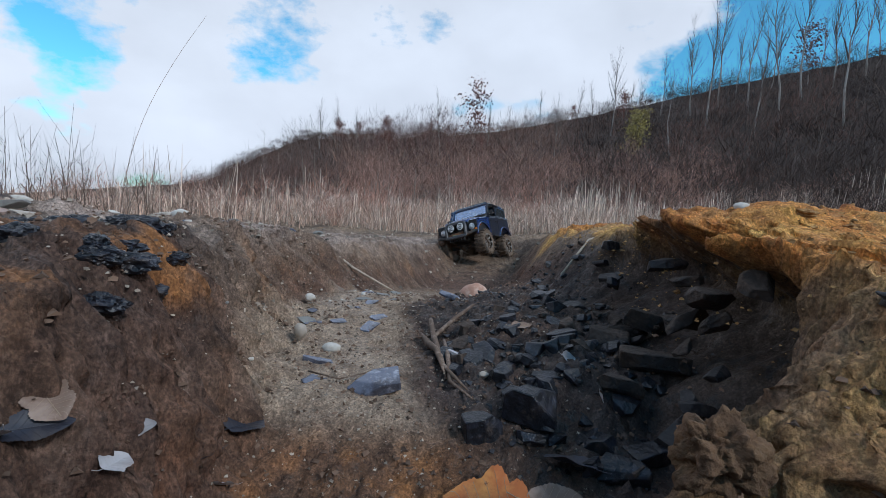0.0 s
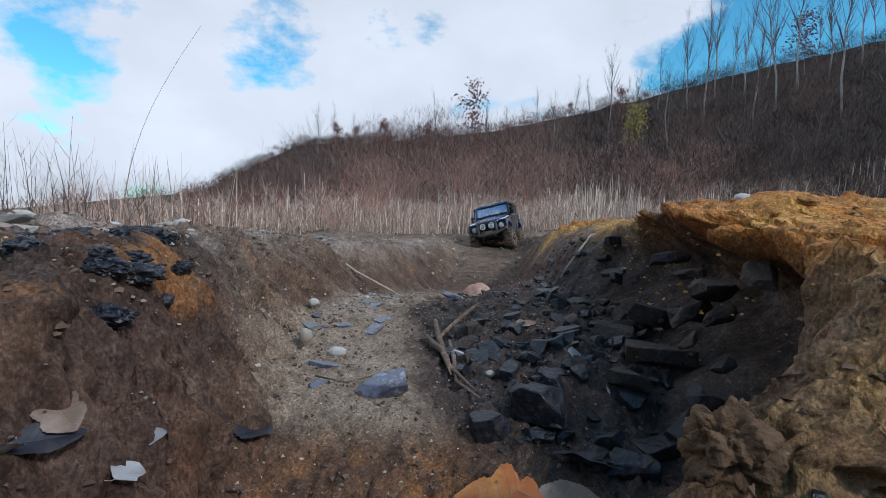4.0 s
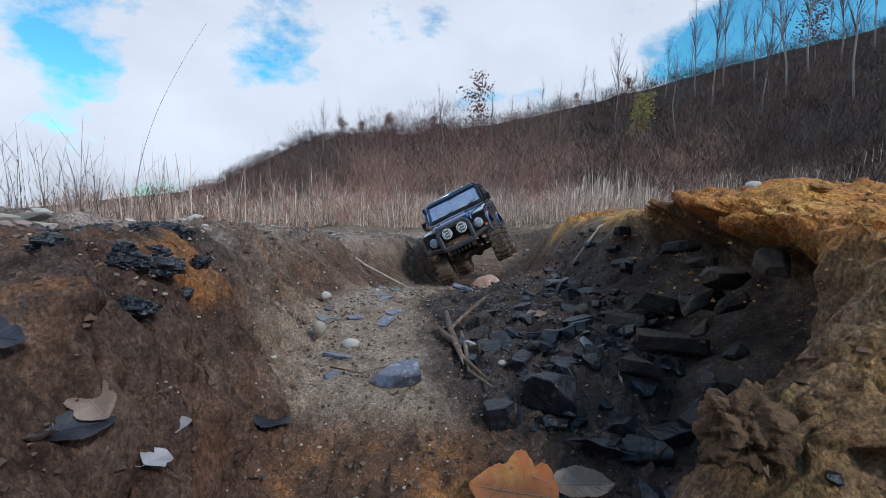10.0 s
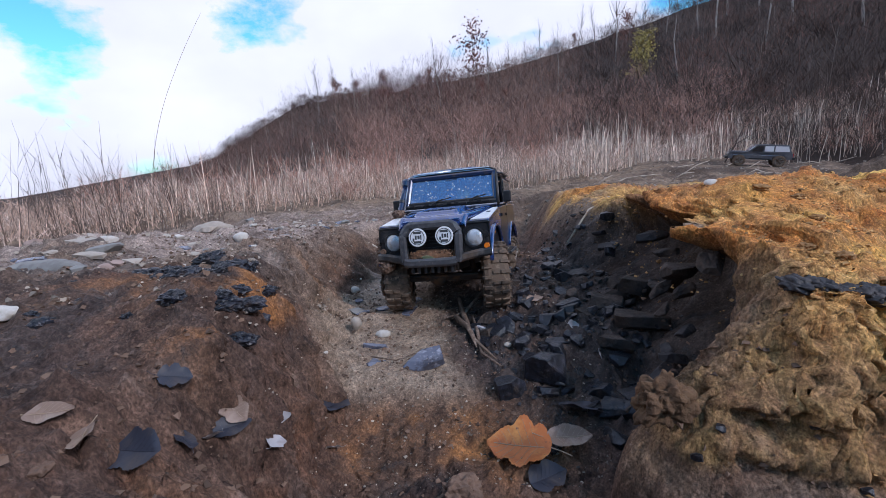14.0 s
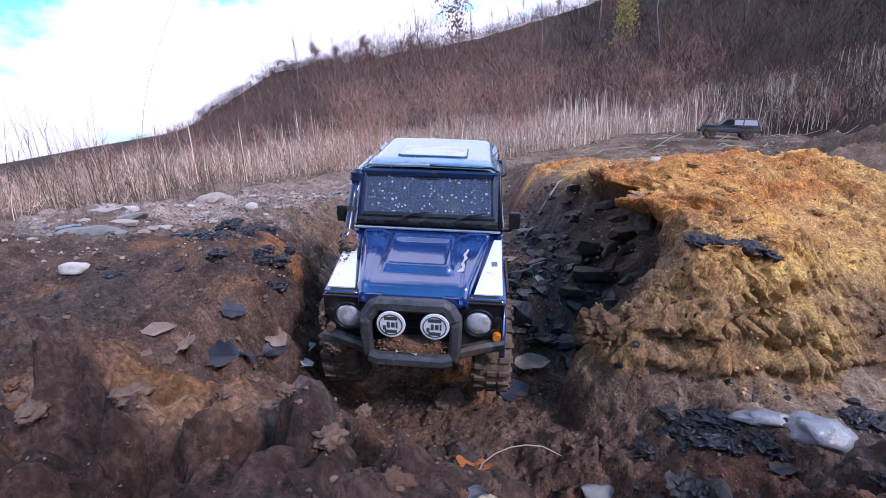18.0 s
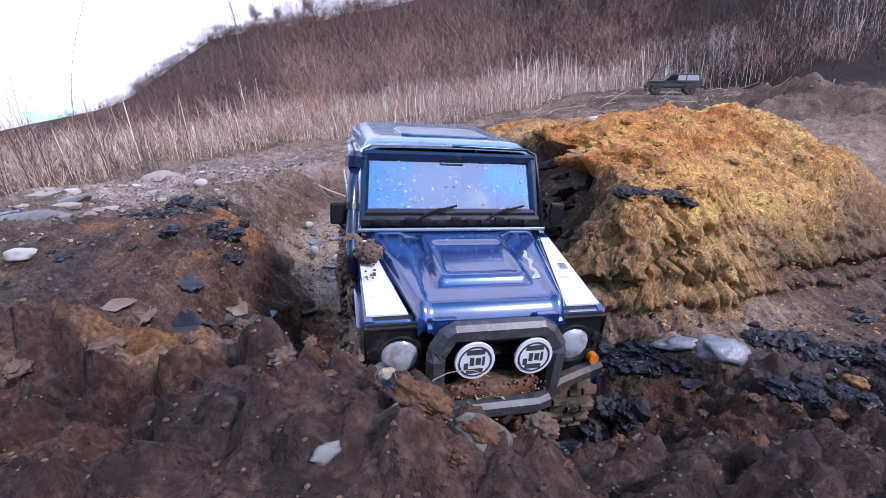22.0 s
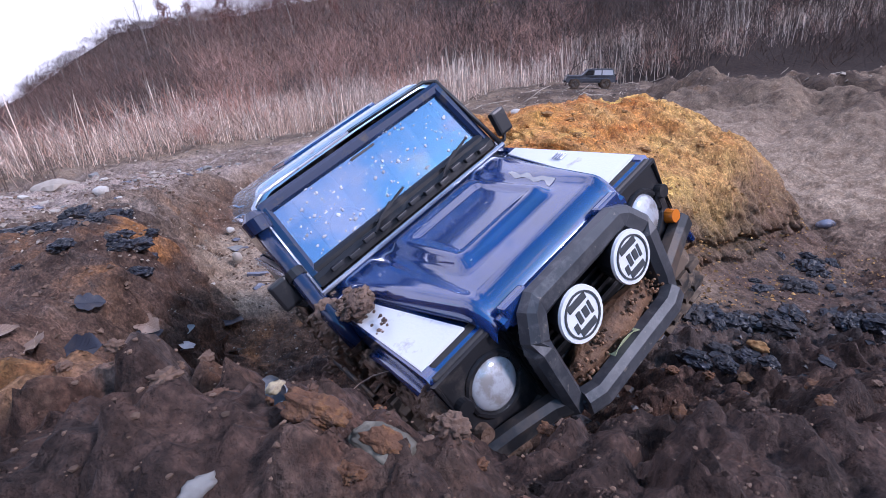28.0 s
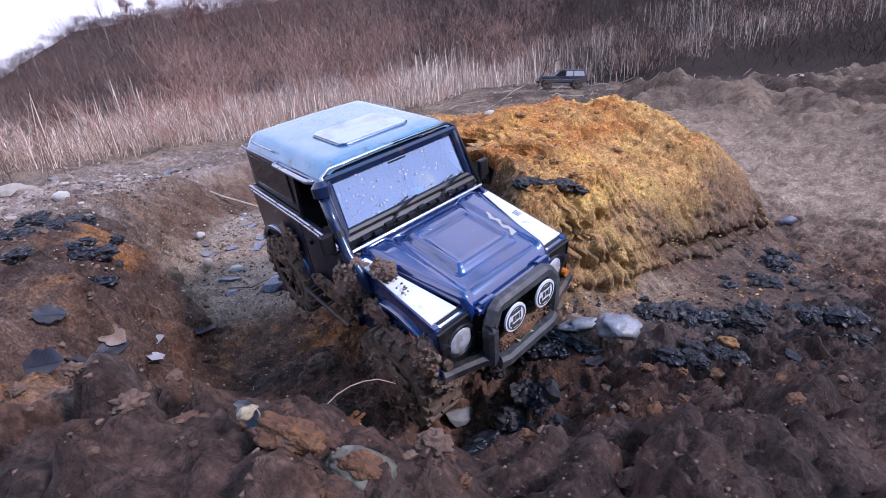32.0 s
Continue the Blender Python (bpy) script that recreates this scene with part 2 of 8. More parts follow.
    field = mix(mul(rills, 0.75), field, (0.085, 0.058, 0.043))
    field = mix(mul(rust, 0.5), field, (0.36, 0.19, 0.08))
    brush = mix(mid, (0.020, 0.013, 0.010), (0.055, 0.033, 0.024))
    c = mix(attr("sand"), loam, sand)
    c = mix(attr("field"), c, field)
    berm = mix(mid, (0.026, 0.014, 0.010), (0.118, 0.060, 0.040))
    berm = mix(mul(rust, 0.8), berm, (0.190, 0.076, 0.030))
    berm = mix(mul(pale, 0.55), berm, (0.210, 0.138, 0.098))
    c = mix(attr("berm"), c, berm)
    dust = mix(mid, (0.200, 0.145, 0.120), (0.520, 0.410, 0.345))
    dust = mix(mul(rills, 0.8), dust, (0.115, 0.080, 0.066))
    c = mix(attr("dust"), c, dust)
    c = mix(attr("ochre"), c, ochre)
    c = mix(mul(attr("coal"), mul(spots, 0.9, 0.68)), c, dark)
    c = mix(mul(spots, attr("speck")), c, dark)
    c = mix(attr("brush"), c, brush)
    hsv = n.new("ShaderNodeHueSaturation")
    rr = n.new("ShaderNodeMapRange")
    rr.inputs["To Min"].default_value, rr.inputs["To Max"].default_value = 0.52, 2.05
    l.new(mul(fine, grain), rr.inputs["Value"])
    l.new(rr.outputs["Result"], hsv.inputs["Value"])
    l.new(c, hsv.inputs["Color"])
    l.new(hsv.outputs["Color"], b.inputs["Base Color"])
    wet = n.new("ShaderNodeMapRange")
    wet.inputs["To Min"].default_value, wet.inputs["To Max"].default_value = 0.95, 0.26
    damp = n.new("ShaderNodeMath")
    damp.operation = "MAXIMUM"
    l.new(mul(attr("coal"), mid), damp.inputs[0])
    l.new(mul(attr("wet"), big), damp.inputs[1])
    l.new(damp.outputs[0], wet.inputs["Value"])
    l.new(wet.outputs["Result"], b.inputs["Roughness"])
    normal = None
    for scale, dist, strength in ((9, 0.020, 0.35), (45, 0.006, 0.9), (150, 0.0022, 1.0), (480, 0.0008, 1.0)):
        t, bp = n.new("ShaderNodeTexNoise"), n.new("ShaderNodeBump")
        t.inputs["Scale"].default_value, t.inputs["Detail"].default_value, t.inputs["Roughness"].default_value = scale, 6, 0.65
        bp.inputs["Strength"].default_value, bp.inputs["Distance"].default_value = strength, dist
        l.new(tall.outputs["Vector"] if scale < 100 else tc.outputs["Object"], t.inputs["Vector"])
        l.new(t.outputs["Fac"], bp.inputs["Height"])
        if normal:
            l.new(normal, bp.inputs["Normal"])
        normal = bp.outputs["Normal"]
    bp = n.new("ShaderNodeBump")
    bp.inputs["Distance"].default_value = 0.0050
    l.new(attr("rill"), bp.inputs["Strength"])
    l.new(rill.outputs["Fac"], bp.inputs["Height"])
    l.new(normal, bp.inputs["Normal"])
    l.new(bp.outputs["Normal"], b.inputs["Normal"])
    return m

# ---- helpers for shapes ----
def finish(bm, name, mat, smooth=True):
    me = bpy.data.meshes.new(name)
    bm.to_mesh(me)
    bm.free()
    if mat:
        me.materials.append(mat)
    if smooth:
        me.polygons.foreach_set("use_smooth", [True] * len(me.polygons))
    return me


def part(name, bm, mat, parent=None, label="", smooth=False, at=None):
    """Links a bmesh as one mesh object under a thing or part."""
    ob = new(name, finish(bm, name, mat, smooth))
    if at is not None:
        ob.matrix_basis = at
    if parent:
        ob.parent = parent
    if label:
        ob["label"] = label
    return ob


def thing(name, label, category, group="", kind="", at=None):
    ob = new(name)
    ob.empty_display_size = 0.02
    if at is not None:
        ob.matrix_basis = at
    return tagged(ob, label, category, group, kind)


# ---- the ground: one sheet from the gully to the horizon ----
def hashed(ix, iy, seed):
    h = (ix.astype(np.int64) * 374761393 + iy.astype(np.int64) * 668265263 + seed * 982451653) & 0x7FFFFFFF
    h = (h ^ (h >> 13)) * 1274126177 & 0x7FFFFFFF
    return ((h ^ (h >> 16)) & 0xFFFFF) / 0xFFFFF


def value_noise(x, y, seed=0):
    ix, iy = np.floor(x), np.floor(y)
    u, v = x - ix, y - iy
    u, v = u * u * (3 - 2 * u), v * v * (3 - 2 * v)
    a, b = hashed(ix, iy, seed), hashed(ix + 1, iy, seed)
    c, d = hashed(ix, iy + 1, seed), hashed(ix + 1, iy + 1, seed)
    return (a + (b - a) * u + (c - a) * v + (a - b - c + d) * u * v) * 2 - 1


def fbm(x, y, scale, octaves=4, seed=0, gain=0.5):
    out, amp = 0.0, 1.0
    for k in range(octaves):
        out = out + amp * value_noise(x * scale + 13.7 * k, y * scale - 7.1 * k, seed + k)
        scale, amp = scale * 2.03, amp * gain
    return out


def ramp(v, a, b):
    t = np.clip((v - a) / (b - a), 0, 1)
    return t * t * (3 - 2 * t)


def table(v, keys, values):
    return np.interp(v, keys, values)


# The gully, station by station from the camera's berm to the back field.
GY = [0.2, 0.29, 0.335, 0.4, 0.45, 0.52, 0.6, 0.75, 0.9, 1.1, 1.4, 1.9, 2.4]
FLOOR = [-0.205, -0.207, -0.205, -0.192, -0.172, -0.158, -0.152, -0.138, -0.15, -0.19, -0.225, -0.215, -0.15]
L_FOOT = [-0.13, -0.125, -0.12, -0.13, -0.15, -0.17, -0.185, -0.205, -0.19, -0.13, -0.02, 0.06, 0.1]
L_TOP = [-0.22, -0.21, -0.215, -0.235, -0.25, -0.27, -0.28, -0.3, -0.29, -0.26, -0.14, -0.02, 0.0]
L_Z = [-0.045, -0.024, -0.014, -0.012, -0.012, -0.014, -0.016, -0.022, -0.04, -0.07, -0.1, -0.13, -0.14]
R_FOOT = [0.132, 0.135, 0.2, 0.225, 0.235, 0.24, 0.235, 0.2, 0.15, 0.14, 0.22, 0.3, 0.32]
R_TOP = [0.27, 0.275, 0.282, 0.29, 0.295, 0.31, 0.325, 0.31, 0.29, 0.27, 0.33, 0.4, 0.42]
R_Z = [-0.03, -0.014, 0.006, 0.02, 0.024, 0.034, 0.04, 0.026, 0.004, -0.012, -0.04, -0.085, -0.1]


def far_z(x):
    """The back field's height from side to side."""
    return -0.135 + 0.026 * np.clip(x, -5, 1.8) - 0.055 * np.clip(x - 2.0, 0, 3) - 0.02 * np.clip(-x - 1, 0, 60)


def hill(x, y):
    """The hill behind: its crest as a height over the eye by bearing."""
    r, az = np.hypot(x, y), np.degrees(np.arctan2(x, y))
    crest = table(az, [-180, -165, -140, -115, -85, -60, -46, -42, -38, -31, -27.5, -25, -21.5, -18.3, -12, -7, -3.5, 5, 13, 18, 25, 30, 35, 40, 46, 80, 130, 155, 168, 180],
                  [23.0, 25.0, 22.0, 11.0, 0.0, -1.0, -1.4, -0.9, -0.3, 0.6, 1.4, 3.1, 5.1, 6.8, 7.5, 7.8, 8.3, 9.3, 10.9, 11.8, 13.2, 14.1, 14.8, 15.3, 15.6, 14, 5, 4.0, 14.0, 23.0])
    top = np.tan(np.radians(crest)) * 30.0 - far_z(30.0 * np.sin(np.radians(az)))
    rise = np.clip((r - 5.5) / 24.5, 0, 1)
    return top * rise ** 1.15 - np.clip(r - 31, 0, 400) * 0.05


def mound_front(x):
    return table(x, [0.2, 0.29, 0.38, 0.47, 0.60, 0.74, 0.84, 0.93], [0.230, 0.230, 0.240, 0.253, 0.288, 0.330, 0.45, 0.66])


def ground_z(x, y):
    yy = np.clip(y, 0.2, 2.4)
    wob = 0.012 * value_noise(y * 14, y * 0 + 3.3, 5) + 0.008 * value_noise(y * 37, y * 0 + 1.3, 6)
    lf, lt, lz = table(yy, GY, L_FOOT) + wob, table(yy, GY, L_TOP) + 1.3 * wob, table(yy, GY, L_Z)
    rf, rt, rz = table(yy, GY, R_FOOT) - wob, table(yy, GY, R_TOP) - wob, table(yy, GY, R_Z)
    fl = table(yy, GY, FLOOR)
    # lands beside the gully
    left = lz - 0.03 * ramp(-x, 0.5, 1.2) + 0.012 * fbm(x, y, 7, 3, 11) * ramp(lt - x, 0.0, 0.1)
    low = table(x, [0.2, 0.3, 0.45, 0.72, 0.9, 1.3, 2.2], [-0.146, -0.137, -0.166, -0.205, -0.195, -0.17, -0.12]) + 0.10 * ramp(y, 0.35, 1.1) + 0.07 * ramp(y, 1.1, 2.6)
    low = low + (0.075 * np.abs(fbm(x, y, 2.1, 4, 41)) - 0.02) * ramp(x + 0.4 * np.clip(y - 0.6, 0, 1), 1.05, 1.4)
    front = mound_front(x) + 0.016 * value_noise(x * 9, x * 0, 21) + 0.008 * value_noise(x * 31, x * 0, 22)
    mound_top = rz - 0.009 + 0.012 * ramp(x, rt, rt + 0.1) - table(x, [0.3, 0.36, 0.47, 0.75], [0, 0.012, 0.046, 0.062]) * (1 - ramp(y - front, 0.03, 0.38))
    side = 0.86 + 0.04 * value_noise(y * 6, y * 0 + 9, 23) + 0.3 * ramp(y, 0.95, 2.0)
    wide = 0.05 + 0.03 * ramp(x, 0.33, 0.45) + 0.01 * ramp(x, 0.6, 0.75)
    m = ramp(y, front - 0.045, front + wide) * (1 - ramp(x, side - 0.22, side + 0.06))
    right = low + (mound_top - low) * m
    # cross-section
    wl = ramp(x, lt, lf)
    wl = wl + 0.35 * (np.clip((x - lt) / (lf - lt), 0, 1) - wl)
    wr = ramp(x, rf, rt)
    wr = wr + 0.45 * (np.clip((x - rf) / (rt - rf), 0, 1) - wr)
    nose = 1 - ramp(y, 0.29, 0.335)
    wr = wr + nose * (np.clip((x - rf) / (rt - rf), 0, 1) ** 0.5 - wr)
    floor = fl + 0.030 * ramp(x, 0.0, 0.16) * ramp(y, 0.42, 0.5) * (1 - ramp(y, 0.85, 1.1))
    z = np.where(x < 0.5 * (lf + rf), left + (floor - left) * wl, floor + (right - floor) * wr)
    # back field and the fall to the left
    far = far_z(x)
    back = ramp(y + 0.15 * np.clip(np.abs(x), 0, 3), 1.5, 2.7)
    z = z + (far - z) * np.maximum(back, ramp(np.hypot(x - 0.2, y - 0.8), 1.3, 2.4))
    # berm before the camera
    zb = table(x, [-1.0, -0.4, -0.1, 0.012, 0.085, 0.31, 0.8, 1.6], [-0.005, 0.028, 0.046, 0.058, 0.022, -0.036, -0.10, -0.12])
    zl = table(x, [-1.0, -0.4, -0.25, -0.14, 0.0, 0.21, 0.3, 0.5, 0.8, 1.6], [-0.03, -0.030, -0.045, -0.10, -0.20, -0.150, -0.142, -0.170, -0.205, -0.15])
    mid_w = np.exp(-((x - 0.065) / 0.075) ** 2)
    fall = (1 - mid_w) * (0.6 * ramp(y, -0.125, 0.27) + 0.4 * ramp(y, -0.09, 0.12)) + mid_w * np.clip((y + 0.125) / 0.225, 0, 1)
    fall = fall + (ramp(y, -0.125, 0.055) - fall) * ramp(x, 0.07, 0.16)
    south = zb + (zl - zb) * fall
    south = south - 0.055 * np.exp(-((x - 0.09) ** 2 + (y - 0.12) ** 2) / 0.011)
    south = south - 0.12 * ramp(-y, 0.16, 0.6)
    ws = 1 - ramp(y, 0.17 - 0.01 * ramp(x, 0.1, 0.3), 0.27 - 0.04 * ramp(x, 0.1, 0.3))
    ws = ws * (1 - ramp(np.hypot(x, y), 1.2, 2.2))
    z = z + (south - z) * ws
    # lumps, clods and grain
    z = z + (0.028 * np.abs(fbm(x, y, 5.5, 4, 85)) - 0.01 + 0.010 * np.abs(fbm(x, y, 19, 3, 88))) * ramp(-x, 0.35, 0.7) * (1 - ramp(np.hypot(x, y), 3.5, 5.0))
    near = 1 - ramp(np.hypot(x - 0.1, y - 0.5), 1.4, 3.0)
    path = np.exp(-((x - lf - 0.085) / 0.08) ** 2) * ramp(y, 0.36, 0.45)
    rough = near * (0.62 - 0.20 * ws) * (1 - 0.72 * path)
    rough = rough * (1 - 0.45 * m * ramp(x, rt - 0.02, rt + 0.05)) * (1 - 0.85 * np.sqrt(np.clip(4 * m * (1 - m), 0, 1)) * ramp(x, 0.15, 0.22))
    even = 1 - 0.8 * ramp(x, 0.18, 0.23) * (1 - ramp(x, 0.56, 0.7)) * ramp(y, 0.115, 0.15) * (1 - ramp(y - front, -0.045, -0.01))
    rough, ws_n = rough * even, ws * even
    z = z + rough * (0.010 * fbm(x, y, 13, 3, 51) + 0.013 * np.abs(fbm(x, y, 36, 5, 61, 0.6)) - 0.005 + 0.0046 * np.abs(fbm(x, y, 110, 4, 71, 0.6)))
    hm = np.clip(3.2 * fbm(x, y, 5.5, 3, 98) + 1.1 * fbm(x, y, 40, 2, 99), -3, 2)
    z = z + m * ramp(x, rt - 0.03, rt + 0.03) * (0.0062 * (np.floor(hm) + ramp(hm - np.floor(hm), 0.80, 1.0)) - 0.002)
    h = 4.5 * fbm(x, y, 17, 3, 95) + 1.2 * fbm(x, y, 60, 2, 97)
    ledge = np.floor(h) + ramp(h - np.floor(h), 0.72, 1.0)
    z = z + ws_n * near * (0.0034 * ledge - 0.003 + 0.0075 * np.abs(fbm(x, y, 52, 4, 96, 0.6)))
    lip = (y + 0.055 + 0.54 * (x + 0.09)) / 1.136 + 0.010 * fbm(x, y, 26, 3, 171) + 0.004 * fbm(x, y, 90, 2, 172)
    lip_in = ramp(x, -0.26, -0.20) * (1 - ramp(x, -0.045, -0.005)) * ws
    z = z + lip_in * (0.013 * ramp(lip, -0.0015, 0.0025) * (1 - ramp(lip, 0.02, 0.07)) - 0.007 * np.exp(-((lip + 0.010) / 0.010) ** 2))
    crack = ws_n * np.clip(0.25 - np.abs(fbm(x, y, 24, 2, 91)), 0, 0.25) * 0.05
    z = z - crack
    z = z + 0.05 * fbm(x, y, 0.9, 3, 81) * ramp(np.hypot(x, y), 1.6, 4.0)
    z = z + (0.085 * np.abs(fbm(x, y, 1.7, 4, 83)) - 0.085 + 0.055 * np.abs(fbm(x, y, 5.5, 4, 85)) + 0.024 * np.abs(fbm(x, y, 17, 3, 87))) * ramp(x, 0.9, 1.5) * ramp(np.hypot(x, y), 1.3, 2.0) * (1 - ramp(np.hypot(x, y), 4.2, 5.5))
    spot = np.exp(-((x - 2.09) ** 2 + (y - 3.24) ** 2) / 0.6)
    z = z + (-0.112 - 0.080 * (x - 2.09) + 0.036 * (y - 3.24) - z) * spot
    return z + hill(x, y)


def steps(stops):
    """Grid lines from (start, end, spacing) stretches."""
    out = []
    for a, b, s in stops:
        out.extend(np.arange(a, b - 1e-9, s))
    return out


def grow(start, sign, first, factor, end):
    out, v, d = [], start, first
    while abs(v) < end:
        d *= factor
        v += sign * d
        out.append(v)
    return out


def build_ground():
    gx = steps([(-0.90, -0.34, 0.006), (-0.34, 0.40, 0.0026), (0.40, 0.92, 0.0036), (0.92, 1.4, 0.010), (1.4, 2.8, 0.02)])
    gx = grow(-0.90, -1, 0.0065, 1.065, 450)[::-1] + gx + grow(2.80, 1, 0.021, 1.06, 450)
    gy = steps([(-0.34, -0.18, 0.006), (-0.18, 0.06, 0.0022), (0.06, 0.19, 0.0030), (0.19, 0.34, 0.0017), (0.34, 0.75, 0.0036), (0.75, 1.3, 0.007), (1.3, 2.6, 0.016)])
    gy = grow(-0.34, -1, 0.006, 1.16, 60)[::-1] + gy + grow(2.6, 1, 0.017, 1.05, 450)
    gx, gy = np.array(gx), np.array(gy)
    X, Y = np.meshgrid(gx, gy)
    Z = ground_z(X, Y)
    yy = np.clip(Y, 0.2, 2.4)
    rf, rt, rz, fl = table(yy, GY, R_FOOT), table(yy, GY, R_TOP), table(yy, GY, R_Z), table(yy, GY, FLOOR)
    # the hollow under the crust of the mound, and the undercut along its front
    frac = np.clip((Z - fl) / np.maximum(rz - fl, 0.05), 0, 1.2)
    band = ramp(Y, 0.335, 0.40) * (1 - ramp(Y, 0.62, 0.80)) * ramp(X, rf - 0.04, rf + 0.02) * (1 - ramp(X, rt + 0.06, rt + 0.16))
    shape = np.exp(-((frac - 0.50) / 0.26) ** 2) - 0.55 * np.exp(-((frac - 0.98) / 0.14) ** 2)
    Xw = X + band * (0.085 * shape + 0.018 * fbm(X * 0 + Y, Z, 26, 3, 33))
    front = mound_front(X)
    groove = table(X, [0.18, 0.27, 0.34, 0.42, 0.55, 0.8], [-0.097, -0.099, -0.112, -0.130, -0.150, -0.165])
    base = table(X, [0.16, 0.21, 0.26, 0.33, 0.42, 0.55, 0.8], [-0.132, -0.132, -0.131, -0.139, -0.150, -0.171, -0.185]) + 0.004 * fbm(X, X * 0, 30, 2, 35)
    face = ramp(X, 0.16, 0.24) * (1 - ramp(X, 0.75, 0.9)) * np.exp(-((Y - front) / 0.06) ** 2)
    dig = groove + 0.006 * fbm(X, X * 0, 40, 2, 36)
    Yw = Y + face * (0.010 * fbm(X, Z * 0.35, 20, 3, 37) + 0.006 * np.abs(fbm(X, Z * 0.25, 70, 3, 38)) + 0.007 * fbm(X, Z * 0.35, 170, 3, 40, 0.7) + 0.004 * fbm(X * 0.25, Z, 60, 3, 46)
                     + 0.015 * np.exp(-((Z - dig) / 0.006) ** 2) * ramp(fbm(X, X * 0, 14, 2, 34), -0.5, 0.1) - 0.005 * np.exp(-((Z - dig - 0.014) / 0.010) ** 2) + 0.012 * np.exp(-((Z - base - 0.003) / 0.006) ** 2))
    lf, lt = table(yy, GY, L_FOOT), table(yy, GY, L_TOP)
    wall = ramp(X, lt - 0.04, lt) * (1 - ramp(X, lf, lf + 0.04)) * ramp(Y, 0.18, 0.3) * (1 - ramp(Y, 1.0, 1.3))
    Xw = Xw + wall * (0.015 * fbm(Y, Z * 0.45, 30, 4, 39) + 0.006 * fbm(Y, Z * 0.5, 110, 3, 44, 0.7))
    flank = ramp(X, rf - 0.01, rf + 0.03) * (1 - ramp(X, rt + 0.03, rt + 0.10)) * ramp(Y, 0.17, 0.22) * (1 - ramp(Y, 0.36, 0.46))
    Xw = Xw + flank * ramp(Z, -0.17, -0.08) * (0.006 * np.abs(fbm(Y, Z * 0.25, 64, 3, 47)) - 0.002 + 0.006 * fbm(Y, Z * 0.35, 150, 3, 48, 0.7))
    ny, nx = X.shape
    me = bpy.data.meshes.new("ground")
    me.vertices.add(nx * ny)
    me.vertices.foreach_set("co", np.stack([Xw, Yw, Z], -1).ravel())
    i = (np.arange(ny - 1)[:, None] * nx + np.arange(nx - 1)[None]).ravel()
    quads = np.stack([i, i + 1, i + nx + 1, i + nx], -1)
    me.loops.add(quads.size)
    me.loops.foreach_set("vertex_index", quads.ravel())
    me.polygons.add(len(quads))
    me.polygons.foreach_set("loop_start", np.arange(0, quads.size, 4))
    me.polygons.foreach_set("loop_total", np.full(len(quads), 4))
    me.polygons.foreach_set("use_smooth", np.ones(len(quads), bool))
    me.update(calc_edges=True)
    # where each soil lies, with some shade put into the ochre, sand, coal and brush masks
    n1, n2 = fbm(X, Y, 9, 4, 101), fbm(X, Y, 5, 4, 102)
    sand = ramp(-np.abs(X - lf - 0.085) + 0.03 * n1, -0.115, -0.06) * ramp(Y, 0.26, 0.36) * (1 - ramp(Y, 1.0, 1.5))
    sand = sand * ramp(Y, 0.40, 0.455)
    sand = np.maximum(sand, 0.45 * ramp(X + 0.08 * n1, 0.42, 0.6) * (1 - ramp(Z, -0.17, -0.10)) * ramp(Y, 0.20, 0.27))
    sand = np.maximum(sand, ramp(X + 0.1 * n1, 0.80, 0.95) * ramp(Y, 0.2, 0.3) * (1 - ramp(Y, 1.3, 2.2)))
    on_mound = ramp(X, rt - 0.09 - 0.09 * (1 - ramp(Y, 0.28, 0.33)), rt - 0.02 - 0.09 * (1 - ramp(Y, 0.28, 0.33))) * (1 - ramp(X + 0.04 * n1, 0.76, 0.90)) * ramp(Y, 0.14, 0.20) * (1 - ramp(Y + 0.1 * n2, 1.2, 2.0))
    sand = np.maximum(sand, (0.30 + 0.40 * ramp(Y, 0.36, 0.5)) * on_mound * ramp(Z, -0.19, -0.14))
    ochre = on_mound * (0.48 + 0.52 * ramp(Z + 0.03 * n1, -0.105, -0.03)) * ramp(Z + 0.02 * n1, -0.20, -0.12) * (1 - 0.75 * ramp(n2, 0.1, 0.7) * ramp(Y, 0.5, 0.8))
    foot = 1 - (1 - ramp(Y, 0.32, 0.36)) * (1 - ramp(Z + 0.014 * n1, base - 0.008, base + 0.002)) * ramp(X, 0.12, 0.18)
    ochre = ochre * (0.10 + 0.90 * foot)
    # Gully-facing slopes: shade put into the soil by cutting ochre and sand.
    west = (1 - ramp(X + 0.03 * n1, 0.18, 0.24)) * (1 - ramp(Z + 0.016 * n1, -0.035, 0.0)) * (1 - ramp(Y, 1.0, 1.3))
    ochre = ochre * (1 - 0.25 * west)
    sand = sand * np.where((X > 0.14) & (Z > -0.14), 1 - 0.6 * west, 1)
    level = ramp(X, 0.17, 0.22) * (1 - ramp(X, 0.42, 0.55)) * ramp(Y + 0.02 * n1, 0.125, 0.155) * (1 - foot)
    sand = np.maximum(sand, 0.8 * level * ramp(n2 + 0.5 * n1, -0.7, 0.0))
    ochre = ochre * (1 - ramp(Y, 0.33, 0.4) * ramp(0.035 - frac * 0.05 + 0.03 * n1, 0.0, 0.01) * (1 - ramp(X, rt - 0.01, rt + 0.03)))
